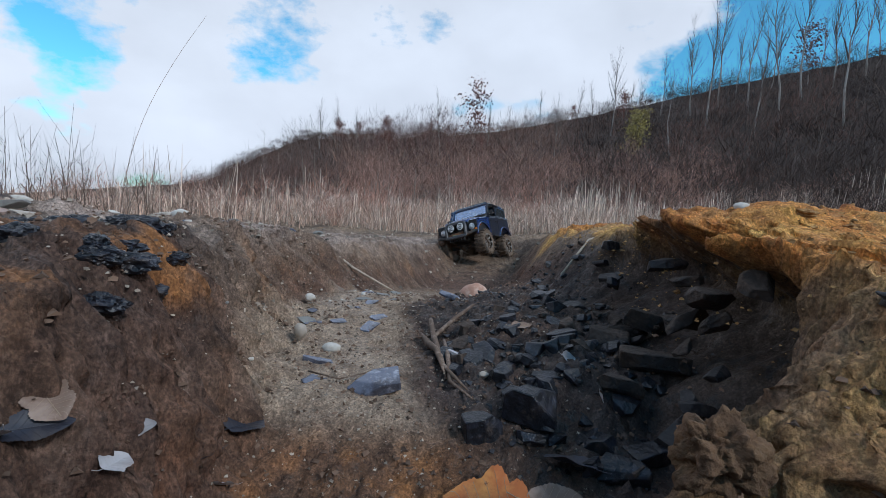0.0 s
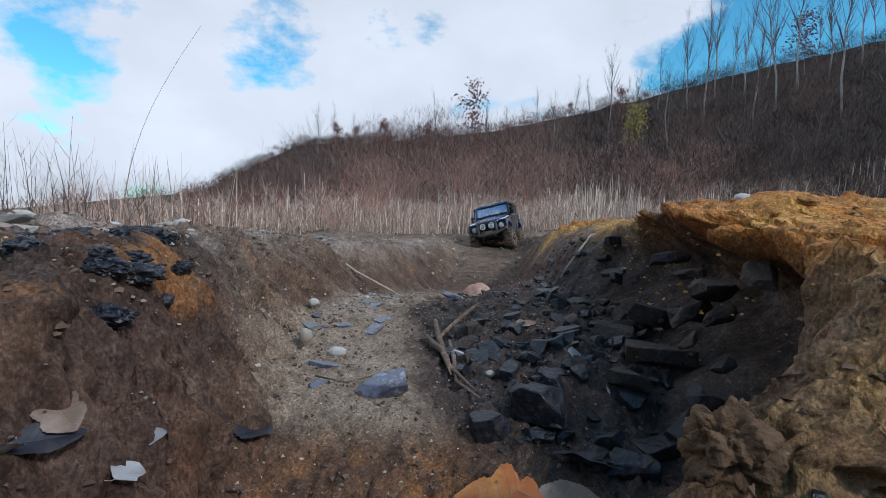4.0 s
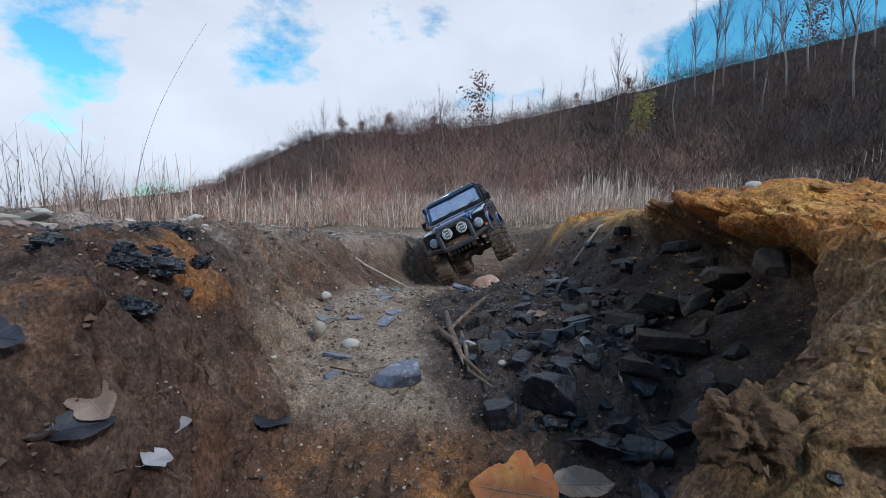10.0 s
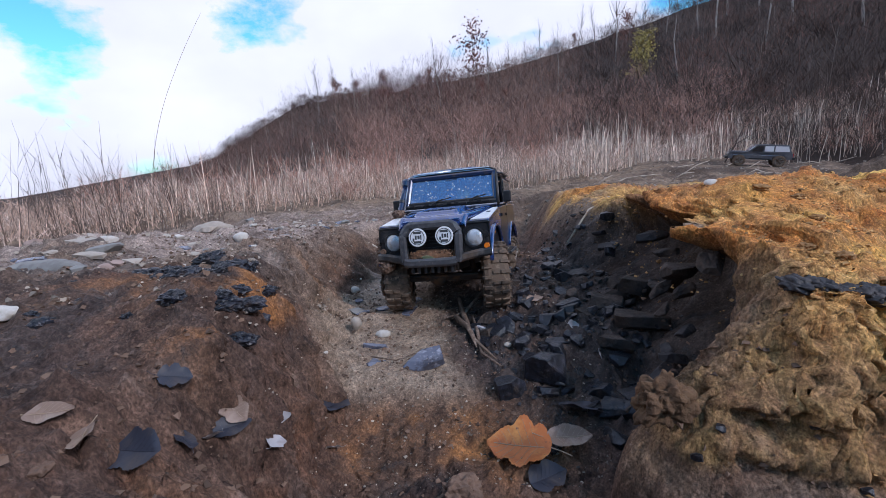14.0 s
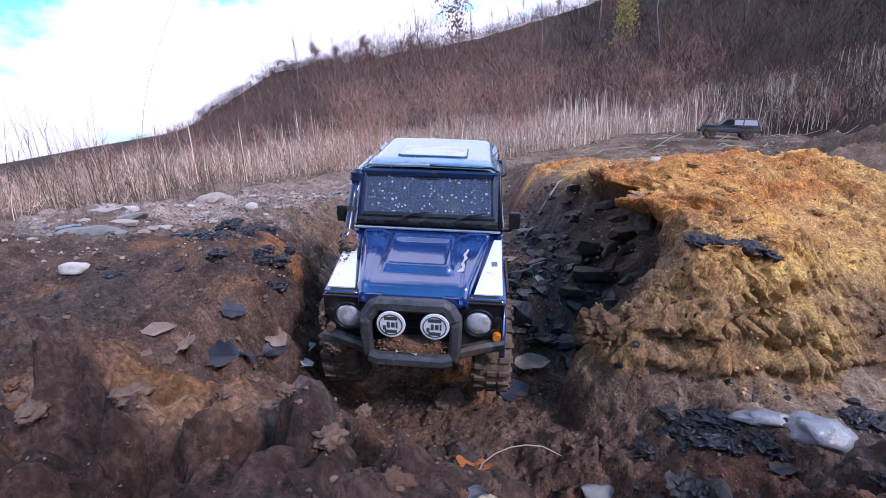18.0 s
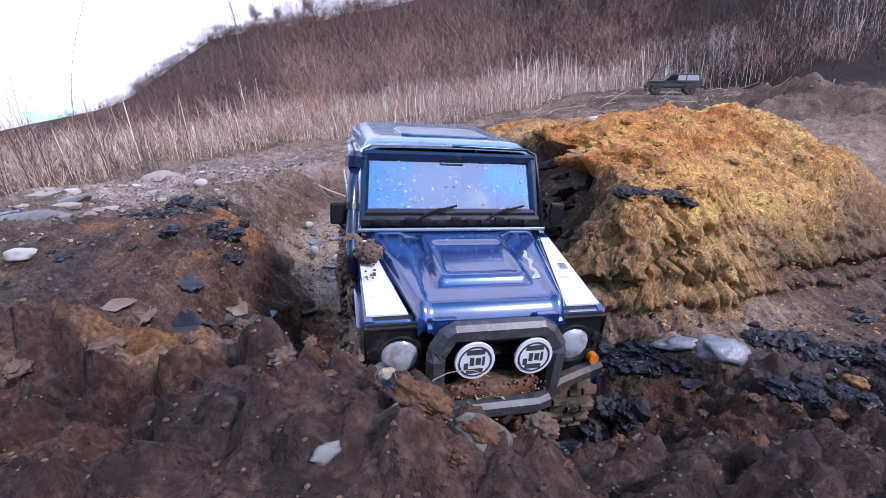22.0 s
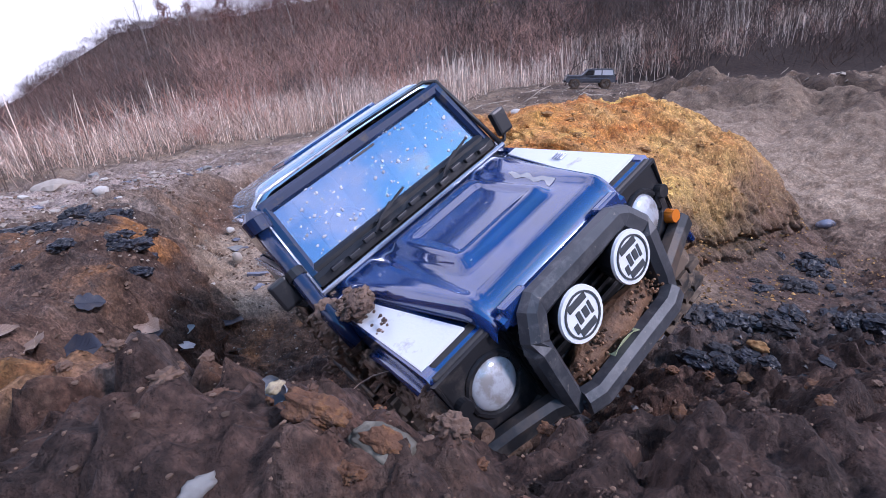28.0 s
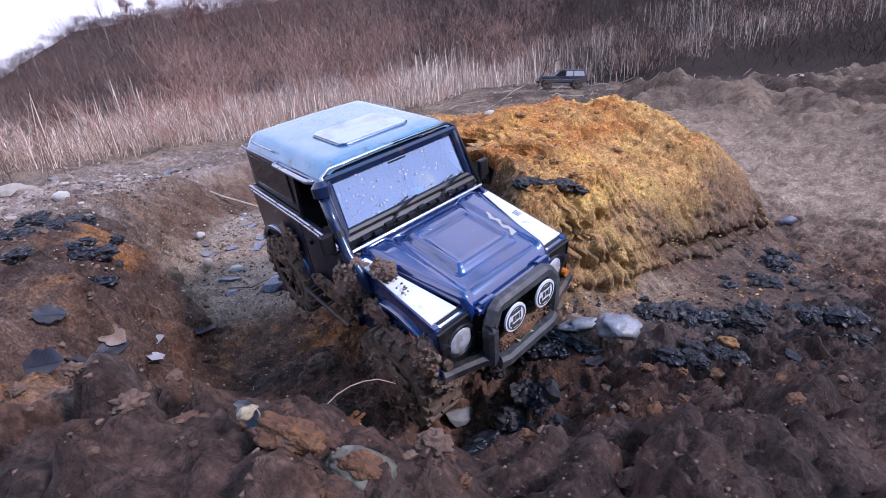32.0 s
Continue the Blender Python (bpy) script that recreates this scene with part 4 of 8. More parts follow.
def plant_fields():
    rng = np.random.default_rng(7)
    p, az, r = polar(rng, 6600, -40, 62, 0.0, 1.9)
    keep = rng.uniform(0, 1, len(p)) < np.interp(az, [-40, -26, -10, 0, 6, 9, 22, 30, 46], [0.25, 0.5, 0.6, 0.5, 0.6, 1.0, 0.9, 0.7, 0.7])
    keep &= patchy(rng, p, 2.6, 401, 0.05, 1.0)
    p, r = p[keep], r[keep]
    h = rng.uniform(0.10, 0.42, len(p)) * (0.75 + 0.5 * fbm(p[:, 0], p[:, 1], 1.6, 2, 402).clip(-0.6, 0.8)) * (0.7 + 0.1 * r)
    ribbons("reed_bed", rng, p, h, rng.uniform(0.0025, 0.006, len(p)) * (r / 3.6).clip(0.55, 1.3), rng.uniform(0.0, 0.26, len(p)), M_REED, "pale dry reeds standing along the field edge", "reeds", 0.25, 0.5, 2)
    p, az, r = polar(rng, 13000, -62, 64, -0.15, 3.0, 0.8)
    keep = patchy(rng, p, 2.0, 411, 0.2, 1.0) & (rng.uniform(0, 1, len(p)) < np.interp(az, [-62, 18, 30, 64], [1, 1, 0.9, 0.9]))
    p, r = p[keep], r[keep]
    ribbons("dead_grass", rng, p, rng.uniform(0.05, 0.28, len(p)) * (0.6 + 0.09 * r), rng.uniform(0.002, 0.0045, len(p)), rng.uniform(0.1, 0.9, len(p)), M_FORB, "brown dead grass and weeds", "grass", 0.8, 0.3, 3)
    p, az, r = polar(rng, 900, -62, 62, 0.0, 3.2, 0.9)
    p = p[patchy(rng, p, 1.3, 415, 0.15, 1.0) & (rng.uniform(0, 1, len(p)) < np.interp(az, [-62, 14, 28, 64], [1, 1, 0.75, 0.7]))]
    thicket("tan_tangle", rng, p, 70, 0.26, 0.17, (0.05, 0.16), (0.002, 0.0045), material("tan_tangle_stems", (0.55, 0.42, 0.345), 0.85, isl=0.8), "tangled tan and pinkish dead stems", "weeds")
    p, az, r = polar(rng, 420, -40, 62, 0.1, 3.6, 0.9)
    p = p[patchy(rng, p, 1.3, 416, 0.0, 1.0)]
    thicket("russet_tangle", rng, p, 80, 0.34, 0.20, (0.05, 0.18), (0.002, 0.0045), material("russet_stems", (0.42, 0.225, 0.165), 0.85, isl=0.55), "reddish-brown tangle of dead stems", "weeds")
    p, az, r = polar(rng, 1100, -34, 62, 0.2, 4.2, 0.8)
    keep = patchy(rng, p, 1.5, 421, 0.1, 1.0)
    p, r = p[keep], r[keep]
    ribbons("dead_weeds", rng, p, rng.uniform(0.20, 0.62, len(p)) * (0.7 + 0.04 * r), rng.uniform(0.002, 0.0045, len(p)), rng.uniform(0.03, 0.25, len(p)), M_PALE, "tall pale weed stalks below the hill", "weeds", 0.25, 0.4, 4)
    p, r = bearing(rng, 300, -12, 30, 4.8, 10.5, 0.9)
    thicket("red_shrubs", rng, p, 110, 0.70, 0.42, (0.08, 0.30), (0.0025, 0.006), material("red_twigs", (0.34, 0.20, 0.155), 0.85, isl=0.7), "reddish-brown leafless shrubs at the hill's foot", "shrubs")
    # Scrub added as a dark backdrop; the shade is in its twig colour.
    p, r = bearing(rng, 330, 14, 64, 5.4, 10.0, 0.9)
    thicket("dark_scrub", rng, p, 90, 0.62, 0.42, (0.08, 0.30), (0.003, 0.007), material("shaded_foot_twigs", (0.072, 0.046, 0.036), 0.85, isl=0.6), "leafless scrub at the foot of the steep hill, with shade in its colour", "scrub")
    p, r = bearing(rng, 560, -13, 14, 7.5, 31.0, 0.75)
    thicket("hill_brush", rng, p, 80, 0.85, 0.75, (0.12, 0.42), (0.005, 0.012), material("open_brush", (0.205, 0.126, 0.096), 0.85, isl=0.55), "reddish-brown leafless thicket on the open hillside", "brush")
    p, r = bearing(rng, 950, 14, 64, 7.5, 31.0, 0.75)
    thicket("hill_brush", rng, p, 80, 0.85, 0.75, (0.12, 0.42), (0.005, 0.013), M_TWIG, "brown leafless thicket covering the steep hill, with shade in its colour", "brush")
    p, r = bearing(rng, 480, -13, 40, 7.5, 28.0, 0.75)
    p = p[patchy(rng, p, 0.35, 431, 0.0, 1.0)]
    thicket("hill_shrubs", rng, p, 90, 1.0, 0.7, (0.12, 0.45), (0.004, 0.010), material("rust_twigs", (0.190, 0.100, 0.074), 0.85, isl=0.5), "rust-brown leafless shrubs on the hill", "shrubs")
    p, r = bearing(rng, 260, -20, 64, 7.0, 30.0, 0.75)
    thicket("hill_bushes", rng, p, 80, 1.3, 0.6, (0.15, 0.6), (0.004, 0.009), material("grey_twigs", (0.11, 0.078, 0.063), 0.85, isl=0.5), "taller greyish bare bushes on the hill", "bushes")
    # shrubs on the skyline where the hill begins
    p, r = bearing(rng, 34, -11, 0, 13.5, 21.0)
    thicket("skyline_shrubs", rng, p, 260, 1.75, 0.75, (0.12, 0.50), (0.005, 0.011), material("purple_twigs", (0.13, 0.062, 0.055), 0.85, isl=0.5), "purplish leafless shrubs on the skyline", "shrubs")
    p, r = bearing(rng, 500, -30, -12, 6.5, 26.0)
    thicket("slope_scrub", rng, p, 70, 0.55, 0.5, (0.08, 0.30), (0.004, 0.008), material("shoulder_twigs", (0.15, 0.088, 0.068), 0.85, isl=0.5), "low brown scrub on the hill's shoulder", "scrub")
    p, r = bearing(rng, 150, -27, -11, 20.0, 31.0)
    thicket("shoulder_shrubs", rng, p, 110, 0.65, 0.7, (0.10, 0.34), (0.008, 0.016), material("shoulder_shrub_twigs", (0.085, 0.050, 0.040), 0.85, isl=0.5), "bare shrubs along the hill's shoulder", "shrubs")
    p, r = bearing(rng, 60, -34, -17, 7.5, 13.0)
    thicket("low_scrub", rng, p, 130, 0.42, 0.40, (0.1, 0.36), (0.004, 0.008), material("low_twigs", (0.17, 0.105, 0.085), 0.85, isl=0.5), "low bare scrub at the field's end", "scrub")
    p, r = bearing(rng, 190, -24, 62, 6, 28, 1.0)
    ribbons("hill_saplings", rng, p, rng.uniform(0.4, 1.7, len(p)), rng.uniform(0.004, 0.009, len(p)), rng.uniform(0.0, 0.22, len(p)), M_PALE, "thin pale bare saplings on the hill", "saplings", 0.1, 0.0, 7)
    # weeds against the sky
    n = 330
    az = np.concatenate([rng.uniform(-62, -18, n // 2), rng.choice([-43.5, -41.8, -39, -36.5, -33, -29, -25], n - n // 2) + rng.normal(0, 0.7, n - n // 2)])
    r = rng.uniform(2.1, 3.4, n)
    p = np.stack([r * np.sin(np.radians(az)), r * np.cos(np.radians(az))], -1)
    ribbons("sky_weeds", rng, p, rng.uniform(0.08, 0.60, n) ** 1.25 * np.interp(az, [-60, -40, -30, -18], [1.15, 1.0, 0.6, 0.45]), rng.uniform(0.002, 0.0045, n), 0.20, material("dark_weeds", (0.13, 0.09, 0.07), 0.8, isl=0.4),
            "dark branching weeds on the bank", "weeds", 0.3, 0.0, 6)


def tube_tree(bm, rnd, base, up, length, radius, depth, spread):
    """A stem with side shoots, tapered, added to one mesh."""
    pts, p, d = [Vector(base)], Vector(base), Vector(up).normalized()
    seg = 5 if depth > 1 else 3
    for i in range(seg):
        d = (d + Vector((rnd.uniform(-1, 1), rnd.uniform(-1, 1), rnd.uniform(0.0, 0.5))) * 0.10).normalized()
        p = p + d * length / seg
        pts.append(p.copy())
    sweep(bm, pts, [radius * (1 - 0.85 * i / seg) for i in range(seg + 1)], 5 if depth > 1 else 3)
    if depth <= 0:
        return pts
    for _ in range({3: 16, 2: 8, 1: 4}[depth] if depth in (1, 2, 3) else 4):
        k = rnd.uniform(0.28 if depth == 3 else 0.15, 0.97)
        i = min(int(k * seg), seg - 1)
        q = pts[i].lerp(pts[i + 1], k * seg - i)
        a = rnd.uniform(0, 2 * math.pi)
        out = Vector((math.cos(a), math.sin(a), rnd.uniform(0.9, 2.0) / spread))
        tube_tree(bm, rnd, q, out, length * rnd.uniform(0.22, 0.42) * (1.25 - 0.7 * k), radius * 0.42 * (1 - 0.6 * k), depth - 1, spread)
    return pts


def build_tree(seed, height, leafy, name, label, category, spread=0.75):
    rnd = random.Random(seed)
    tree = thing(name, label, category)
    bm = bmesh.new()
    pts = [Vector((0, 0, -0.1))]
    for i in range(7):
        pts.append(pts[-1] + Vector((rnd.uniform(-0.02, 0.02) * height, rnd.uniform(-0.02, 0.02) * height, height / 7)))
    rad = height * 0.0075
    sweep(bm, pts, [rad * (1 - 0.9 * i / 7) for i in range(8)], 7)
    part("trunk", bm, M_BARK, tree, "", True)
    bm = bmesh.new()
    tips = []
    for _ in range(26 if not leafy else 36):
        k = rnd.uniform(0.34, 0.97) if not leafy else rnd.uniform(0.22, 0.99)
        i = min(int(k * 7), 6)
        q = pts[i].lerp(pts[i + 1], k * 7 - i)
        a = rnd.uniform(0, 2 * math.pi)
        out = Vector((math.cos(a), math.sin(a), rnd.uniform(1.1, 2.4) / spread if not leafy else rnd.uniform(0.1, 1.0)))
        tips.append(tube_tree(bm, rnd, q, out, height * rnd.uniform(0.16, 0.42) * (1.25 - 0.85 * k), rad * rnd.uniform(0.30, 0.55) * (1.2 - k), 2, spread))
    tagged(part("branch_work", bm, M_BRANCH, tree), kind="stuff")
    if leafy:
        rng = np.random.default_rng(seed)
        V, F = [], []
        for line in tips:
            for _ in range(int(30 * leafy)):
                q = line[rnd.randrange(1, len(line))] + Vector((rnd.gauss(0, 1), rnd.gauss(0, 1), rnd.gauss(0, 1))) * height * 0.05
                s = height * rnd.uniform(0.012, 0.026)
                a = Vector((rnd.uniform(-1, 1), rnd.uniform(-1, 1), rnd.uniform(-1, 1))).normalized()
                b = a.orthogonal().normalized()
                c = a.cross(b)
                o = len(V)
                V += [q - b * s, q + c * s * 0.6 + a * s * 0.2, q + b * s, q - c * s * 0.6 + a * s * 0.2]
                F.append((o, o + 1, o + 2, o + 3))
        me = bpy.data.meshes.new("crown")
        me.from_pydata(V, [], F)
        me.materials.append(M_OAKLEAF if category == "oak tree" else M_WILLOW)
        crown = new("crown", me)
        crown.parent = tree
    return tree


def by_sight(az, r):
    x, y = r * math.sin(radians(az)), r * math.cos(radians(az))
    return x, y, z_at(x, y)


def plant_trees():
    bare = [build_tree(50 + i, 3.2 + 0.5 * i, 0, "bare_tree", "slender leafless birch with fine grey twigs on the hill", "birch tree") for i in range(4)]
    rnd = random.Random(11)
    spots = [(18.5, 19, 1.05), (23.5, 23, 0.75), (26.5, 21, 0.9), (29.0, 22, 1.0), (30.5, 24, 1.05), (31.6, 21, 1.15), (33.4, 25, 0.8), (36.0, 20, 1.0), (38.2, 22, 1.3), (40.5, 24, 1.1), (42.6, 20, 1.5),
             (44.5, 23, 1.2), (47, 21, 1.2), (50, 19, 1.1), (28.1, 17, 0.95), (34.5, 16, 0.9), (21, 15, 0.7), (16.2, 24, 0.6), (14.4, 27, 0.55), (10.4, 27, 0.5), (8.6, 26, 0.5), (6.6, 27, 0.45),
             (4.2, 17, 0.5), (-1.5, 15, 0.5), (-4.0, 21, 0.45), (-12.0, 19, 0.5), (-14.5, 23, 0.55), (-16.2, 20, 0.5), (12.3, 14, 0.6), (24.8, 13, 0.6), (32.4, 13, 0.7), (39.5, 14, 0.8), (45.8, 15, 0.9),
             (37.1, 27, 0.8), (41.4, 28, 0.8), (26.0, 28, 0.6), (20.3, 28, 0.55), (-9.0, 24, 0.4), (53, 22, 1.1), (56, 18, 1.0)]
    for i, (az, r, s) in enumerate(spots):
        x, y, z = by_sight(az, r)
        m = pose(x, y, z - 0.05, rnd.uniform(-3, 3), rnd.uniform(-3, 5), rnd.uniform(0, 360))
        t = bare[i % 4]
        c = t if i < 4 else copy_thing(t, m)
        c.scale = (s, s, s)
        if i < 4:
            c.matrix_basis = m @ Matrix.Diagonal((s, s, s, 1))
        tagged(c, group="bare trees on the hill")
    oaks = [build_tree(80 + i, h, l, "oak_tree", "small oak holding russet dead leaves on the hill", "oak tree", 1.25) for i, (h, l) in enumerate(((2.9, 0.6), (1.7, 0.7)))]
    spots = [(2.6, 21, 1.0, 0), (-8.4, 20, 1.0, 1), (-2.9, 26, 0.75, 1), (19.6, 22, 0.95, 1), (-11.6, 22, 0.8, 1), (3.2, 15, 0.55, 1), (-8.0, 15, 0.6, 1), (36.3, 24, 0.85, 0), (6.2, 12, 0.4, 1), (-13.8, 21, 0.9, 1), (14.0, 28, 0.6, 1)]
    used = set()
    for az, r, s, k in spots:
        x, y, z = by_sight(az, r)
        m = pose(x, y, z - 0.05, 0, 0, rnd.uniform(0, 360))
        c = copy_thing(oaks[k], m) if k in used else oaks[k]
        c.matrix_basis = m @ Matrix.Diagonal((s, s, s, 1))
        used.add(k)
        tagged(c, group="russet oaks on the hill")
    w = build_tree(95, 1.5, 1.1, "willow_bush", "yellow-leaved willow bush at the foot of the hill", "bush", 1.2)
    x, y, z = by_sight(20.9, 13.5)
    w.matrix_basis = pose(x, y, z - 0.25, 0, 0, 40)


plant_fields()
plant_trees()


# ---- the toy truck ----
def glass_material(name, tint, rough=0.03, mixing=0.85, vary=()):
    m = material(name, tint, rough, vary=vary)
    b = m.node_tree.nodes["Principled BSDF"]
    b.inputs["Transmission Weight"].default_value = mixing
    b.inputs["IOR"].default_value = 1.5
    return m


M_BLUE = material("blue_paint", (0.006, 0.042, 0.190), 0.22, 0.20, vary=((38, (0.005, 0.028, 0.120), 0.4, 0.7), (24, (0.085, 0.085, 0.105), 0.60, 0.78), (170, (0.36, 0.36, 0.38), 0.69, 0.72)),
                  bump=((70, 0.05, 0.002),), coat=1.0)
M_BLUE.node_tree.nodes["Principled BSDF"].inputs["Coat IOR"].default_value = 2.1
M_BLUE.node_tree.nodes["Principled BSDF"].inputs["Coat Roughness"].default_value = 0.07
# Roof and hatch: the pale sky's reflection is mixed into the base colours.
M_ROOF = material("roof_paint_with_sheen", (0.13, 0.30, 0.46), 0.25, 0.3, vary=((25, (0.24, 0.38, 0.50), 0.4, 0.7), (60, (0.16, 0.14, 0.13), 0.60, 0.72)), coat=0.8)
M_HATCH = material("hatch_paint_with_sheen", (0.46, 0.55, 0.64), 0.30, 0.2, vary=((40, (0.34, 0.38, 0.44), 0.48, 0.66), (110, (0.24, 0.21, 0.19), 0.64, 0.72)), coat=0.5)
M_SIDE = material("side_paint", (0.008, 0.011, 0.022), 0.30, vary=((60, (0.05, 0.038, 0.030), 0.52, 0.66), (14, (0.016, 0.020, 0.040), 0.4, 0.6)), coat=0.5)
M_TRIM = material("black_trim", (0.012, 0.012, 0.014), 0.42, vary=((80, (0.055, 0.047, 0.042), 0.55, 0.7),))
M_BAR = material("worn_black_plastic", (0.040, 0.042, 0.048), 0.40, vary=((150, (0.105, 0.102, 0.104), 0.48, 0.66), (18, (0.070, 0.070, 0.076), 0.45, 0.65), (240, (0.20, 0.17, 0.14), 0.64, 0.70)), bump=((300, 0.2, 0.0006),))
M_BUMPER = material("black_bumper", (0.016, 0.017, 0.019), 0.48, vary=((55, (0.085, 0.075, 0.068), 0.52, 0.66), (20, (0.10, 0.066, 0.045), 0.52, 0.64)), bump=((300, 0.2, 0.0006),))
M_WHITE = material("white_plate", (0.78, 0.79, 0.80), 0.34, vary=((60, (0.50, 0.46, 0.42), 0.60, 0.70),), bump=((620, 0.25, 0.0005),))
M_LAMP = material("lamp_glass", (0.62, 0.64, 0.68), 0.12, 0.25, vary=((70, (0.40, 0.38, 0.36), 0.5, 0.62),), coat=1.0)
M_COVER = material("lamp_cover_white", (0.82, 0.83, 0.84), 0.4)
M_INK = material("lamp_cover_ink", (0.06, 0.065, 0.07), 0.5)
M_AMBER = material("amber_lens", (0.75, 0.20, 0.015), 0.2, coat=0.8)
M_RED = material("red_lens", (0.45, 0.02, 0.015), 0.2, coat=0.8)
M_CHROME = material("bright_trim", (0.50, 0.53, 0.60), 0.22, 0.7, vary=((120, (0.10, 0.09, 0.08), 0.55, 0.66),))
M_FRAME = material("dark_blue_frame", (0.010, 0.024, 0.070), 0.24, 0.1, vary=((70, (0.06, 0.05, 0.045), 0.56, 0.70),), coat=0.7)
# Sky sheen sits in the tint; broad pale patches stand for mirrored cloud.
M_GLASS = glass_material("windscreen_glass", (0.38, 0.55, 0.88), 0.04, 0.74, ((22, (0.62, 0.74, 0.86), 0.56, 0.72), (150, (0.88, 0.91, 0.94), 0.645, 0.665)))
M_GLASS.node_tree.nodes["Principled BSDF"].inputs["Metallic"].default_value = 0.34
M_GLASS.node_tree.nodes["Principled BSDF"].inputs["IOR"].default_value = 2.0
M_SMOKED = glass_material("smoked_glass", (0.06, 0.07, 0.08), 0.06, 0.5)
M_TYRE = material("muddy_tyre", (0.016, 0.015, 0.015), 0.85, vary=((26, (0.135, 0.092, 0.062), 0.34, 0.48), (130, (0.22, 0.155, 0.105), 0.54, 0.66)), bump=((260, 0.4, 0.001),))
M_RIM = material("wheel_rim", (0.30, 0.27, 0.24), 0.5, 0.1, vary=((60, (0.11, 0.072, 0.048), 0.40, 0.52),))
M_STEEL = material("chassis_steel", (0.06, 0.06, 0.062), 0.5, 0.6, vary=((50, (0.13, 0.09, 0.06), 0.48, 0.6),))
M_MUD = material("wet_mud", (0.140, 0.084, 0.056), 0.66, vary=((70, (0.250, 0.160, 0.11), 0.4, 0.62), (22, (0.075, 0.043, 0.03), 0.5, 0.7)), bump=((230, 0.9, 0.003), (90, 0.7, 0.006)))
M_SEAT = material("cab_grey", (0.05, 0.05, 0.055), 0.8)


def arc(cy, cz, r, a0, a1, n=10):
    return [(cy + r * math.cos(radians(a0 + (a1 - a0) * i / n)), cz + r * math.sin(radians(a0 + (a1 - a0) * i / n))) for i in range(n + 1)]


FRONT_AXLE, REAR_AXLE, AXLE_Z, TYRE_R, TRACK = 0.112, -0.092, 0.056, 0.051, 0.079


def bonnet_z(x, y):
    """The bonnet's height: a rounded front lip, a slow rise to the rear and the raised scoop."""
    t = (y - 0.055) / 0.117
    z = 0.1665 - 0.0155 * t
    z -= 0.011 * max(0, (t - 0.90) / 0.10) ** 2
    half = 0.0755 - 0.0235 * t
    edge = max(0.0, abs(x) / half - 0.90) / 0.10
    z -= 0.0035 * edge ** 2
    sx = min(1, max(0, (0.0395 - 0.003 * t - abs(x)) / 0.007))
    sy = min(1, max(0, (y - 0.066) / 0.014)) * min(1, max(0, (0.147 - y) / 0.008))
    s = sx * sx * (3 - 2 * sx) * sy * sy * (3 - 2 * sy)
    z += 0.0068 * s
    ix = min(1, max(0, (0.030 - abs(x)) / 0.004))
    iy = min(1, max(0, (y - 0.088) / 0.006)) * min(1, max(0, (0.141 - y) / 0.005))
    z -= 0.0016 * ix * iy
    side = min(1, max(0, (abs(x) - 0.043) / 0.005))
    z += 0.0018 * side * (1 - edge ** 2 if edge < 1 else 0)
    return z


def rounded(path):
    """Cuts the corners of a line of points."""
    pts = [Vector(p) for p in path]
    out = [pts[0]]
    for a, b in zip(pts, pts[1:]):
        out += [a.lerp(b, 0.25), a.lerp(b, 0.75)]
    return out + [pts[-1]]


def gather(store, bm):
    """Adds a small mesh to growing lists of corners and faces."""
    o = len(store[0])
    bm.verts.index_update()
    store[0].extend(v.co[:] for v in bm.verts)
    store[1].extend([v.index + o for v in f.verts] for f in bm.faces)
    bm.free()


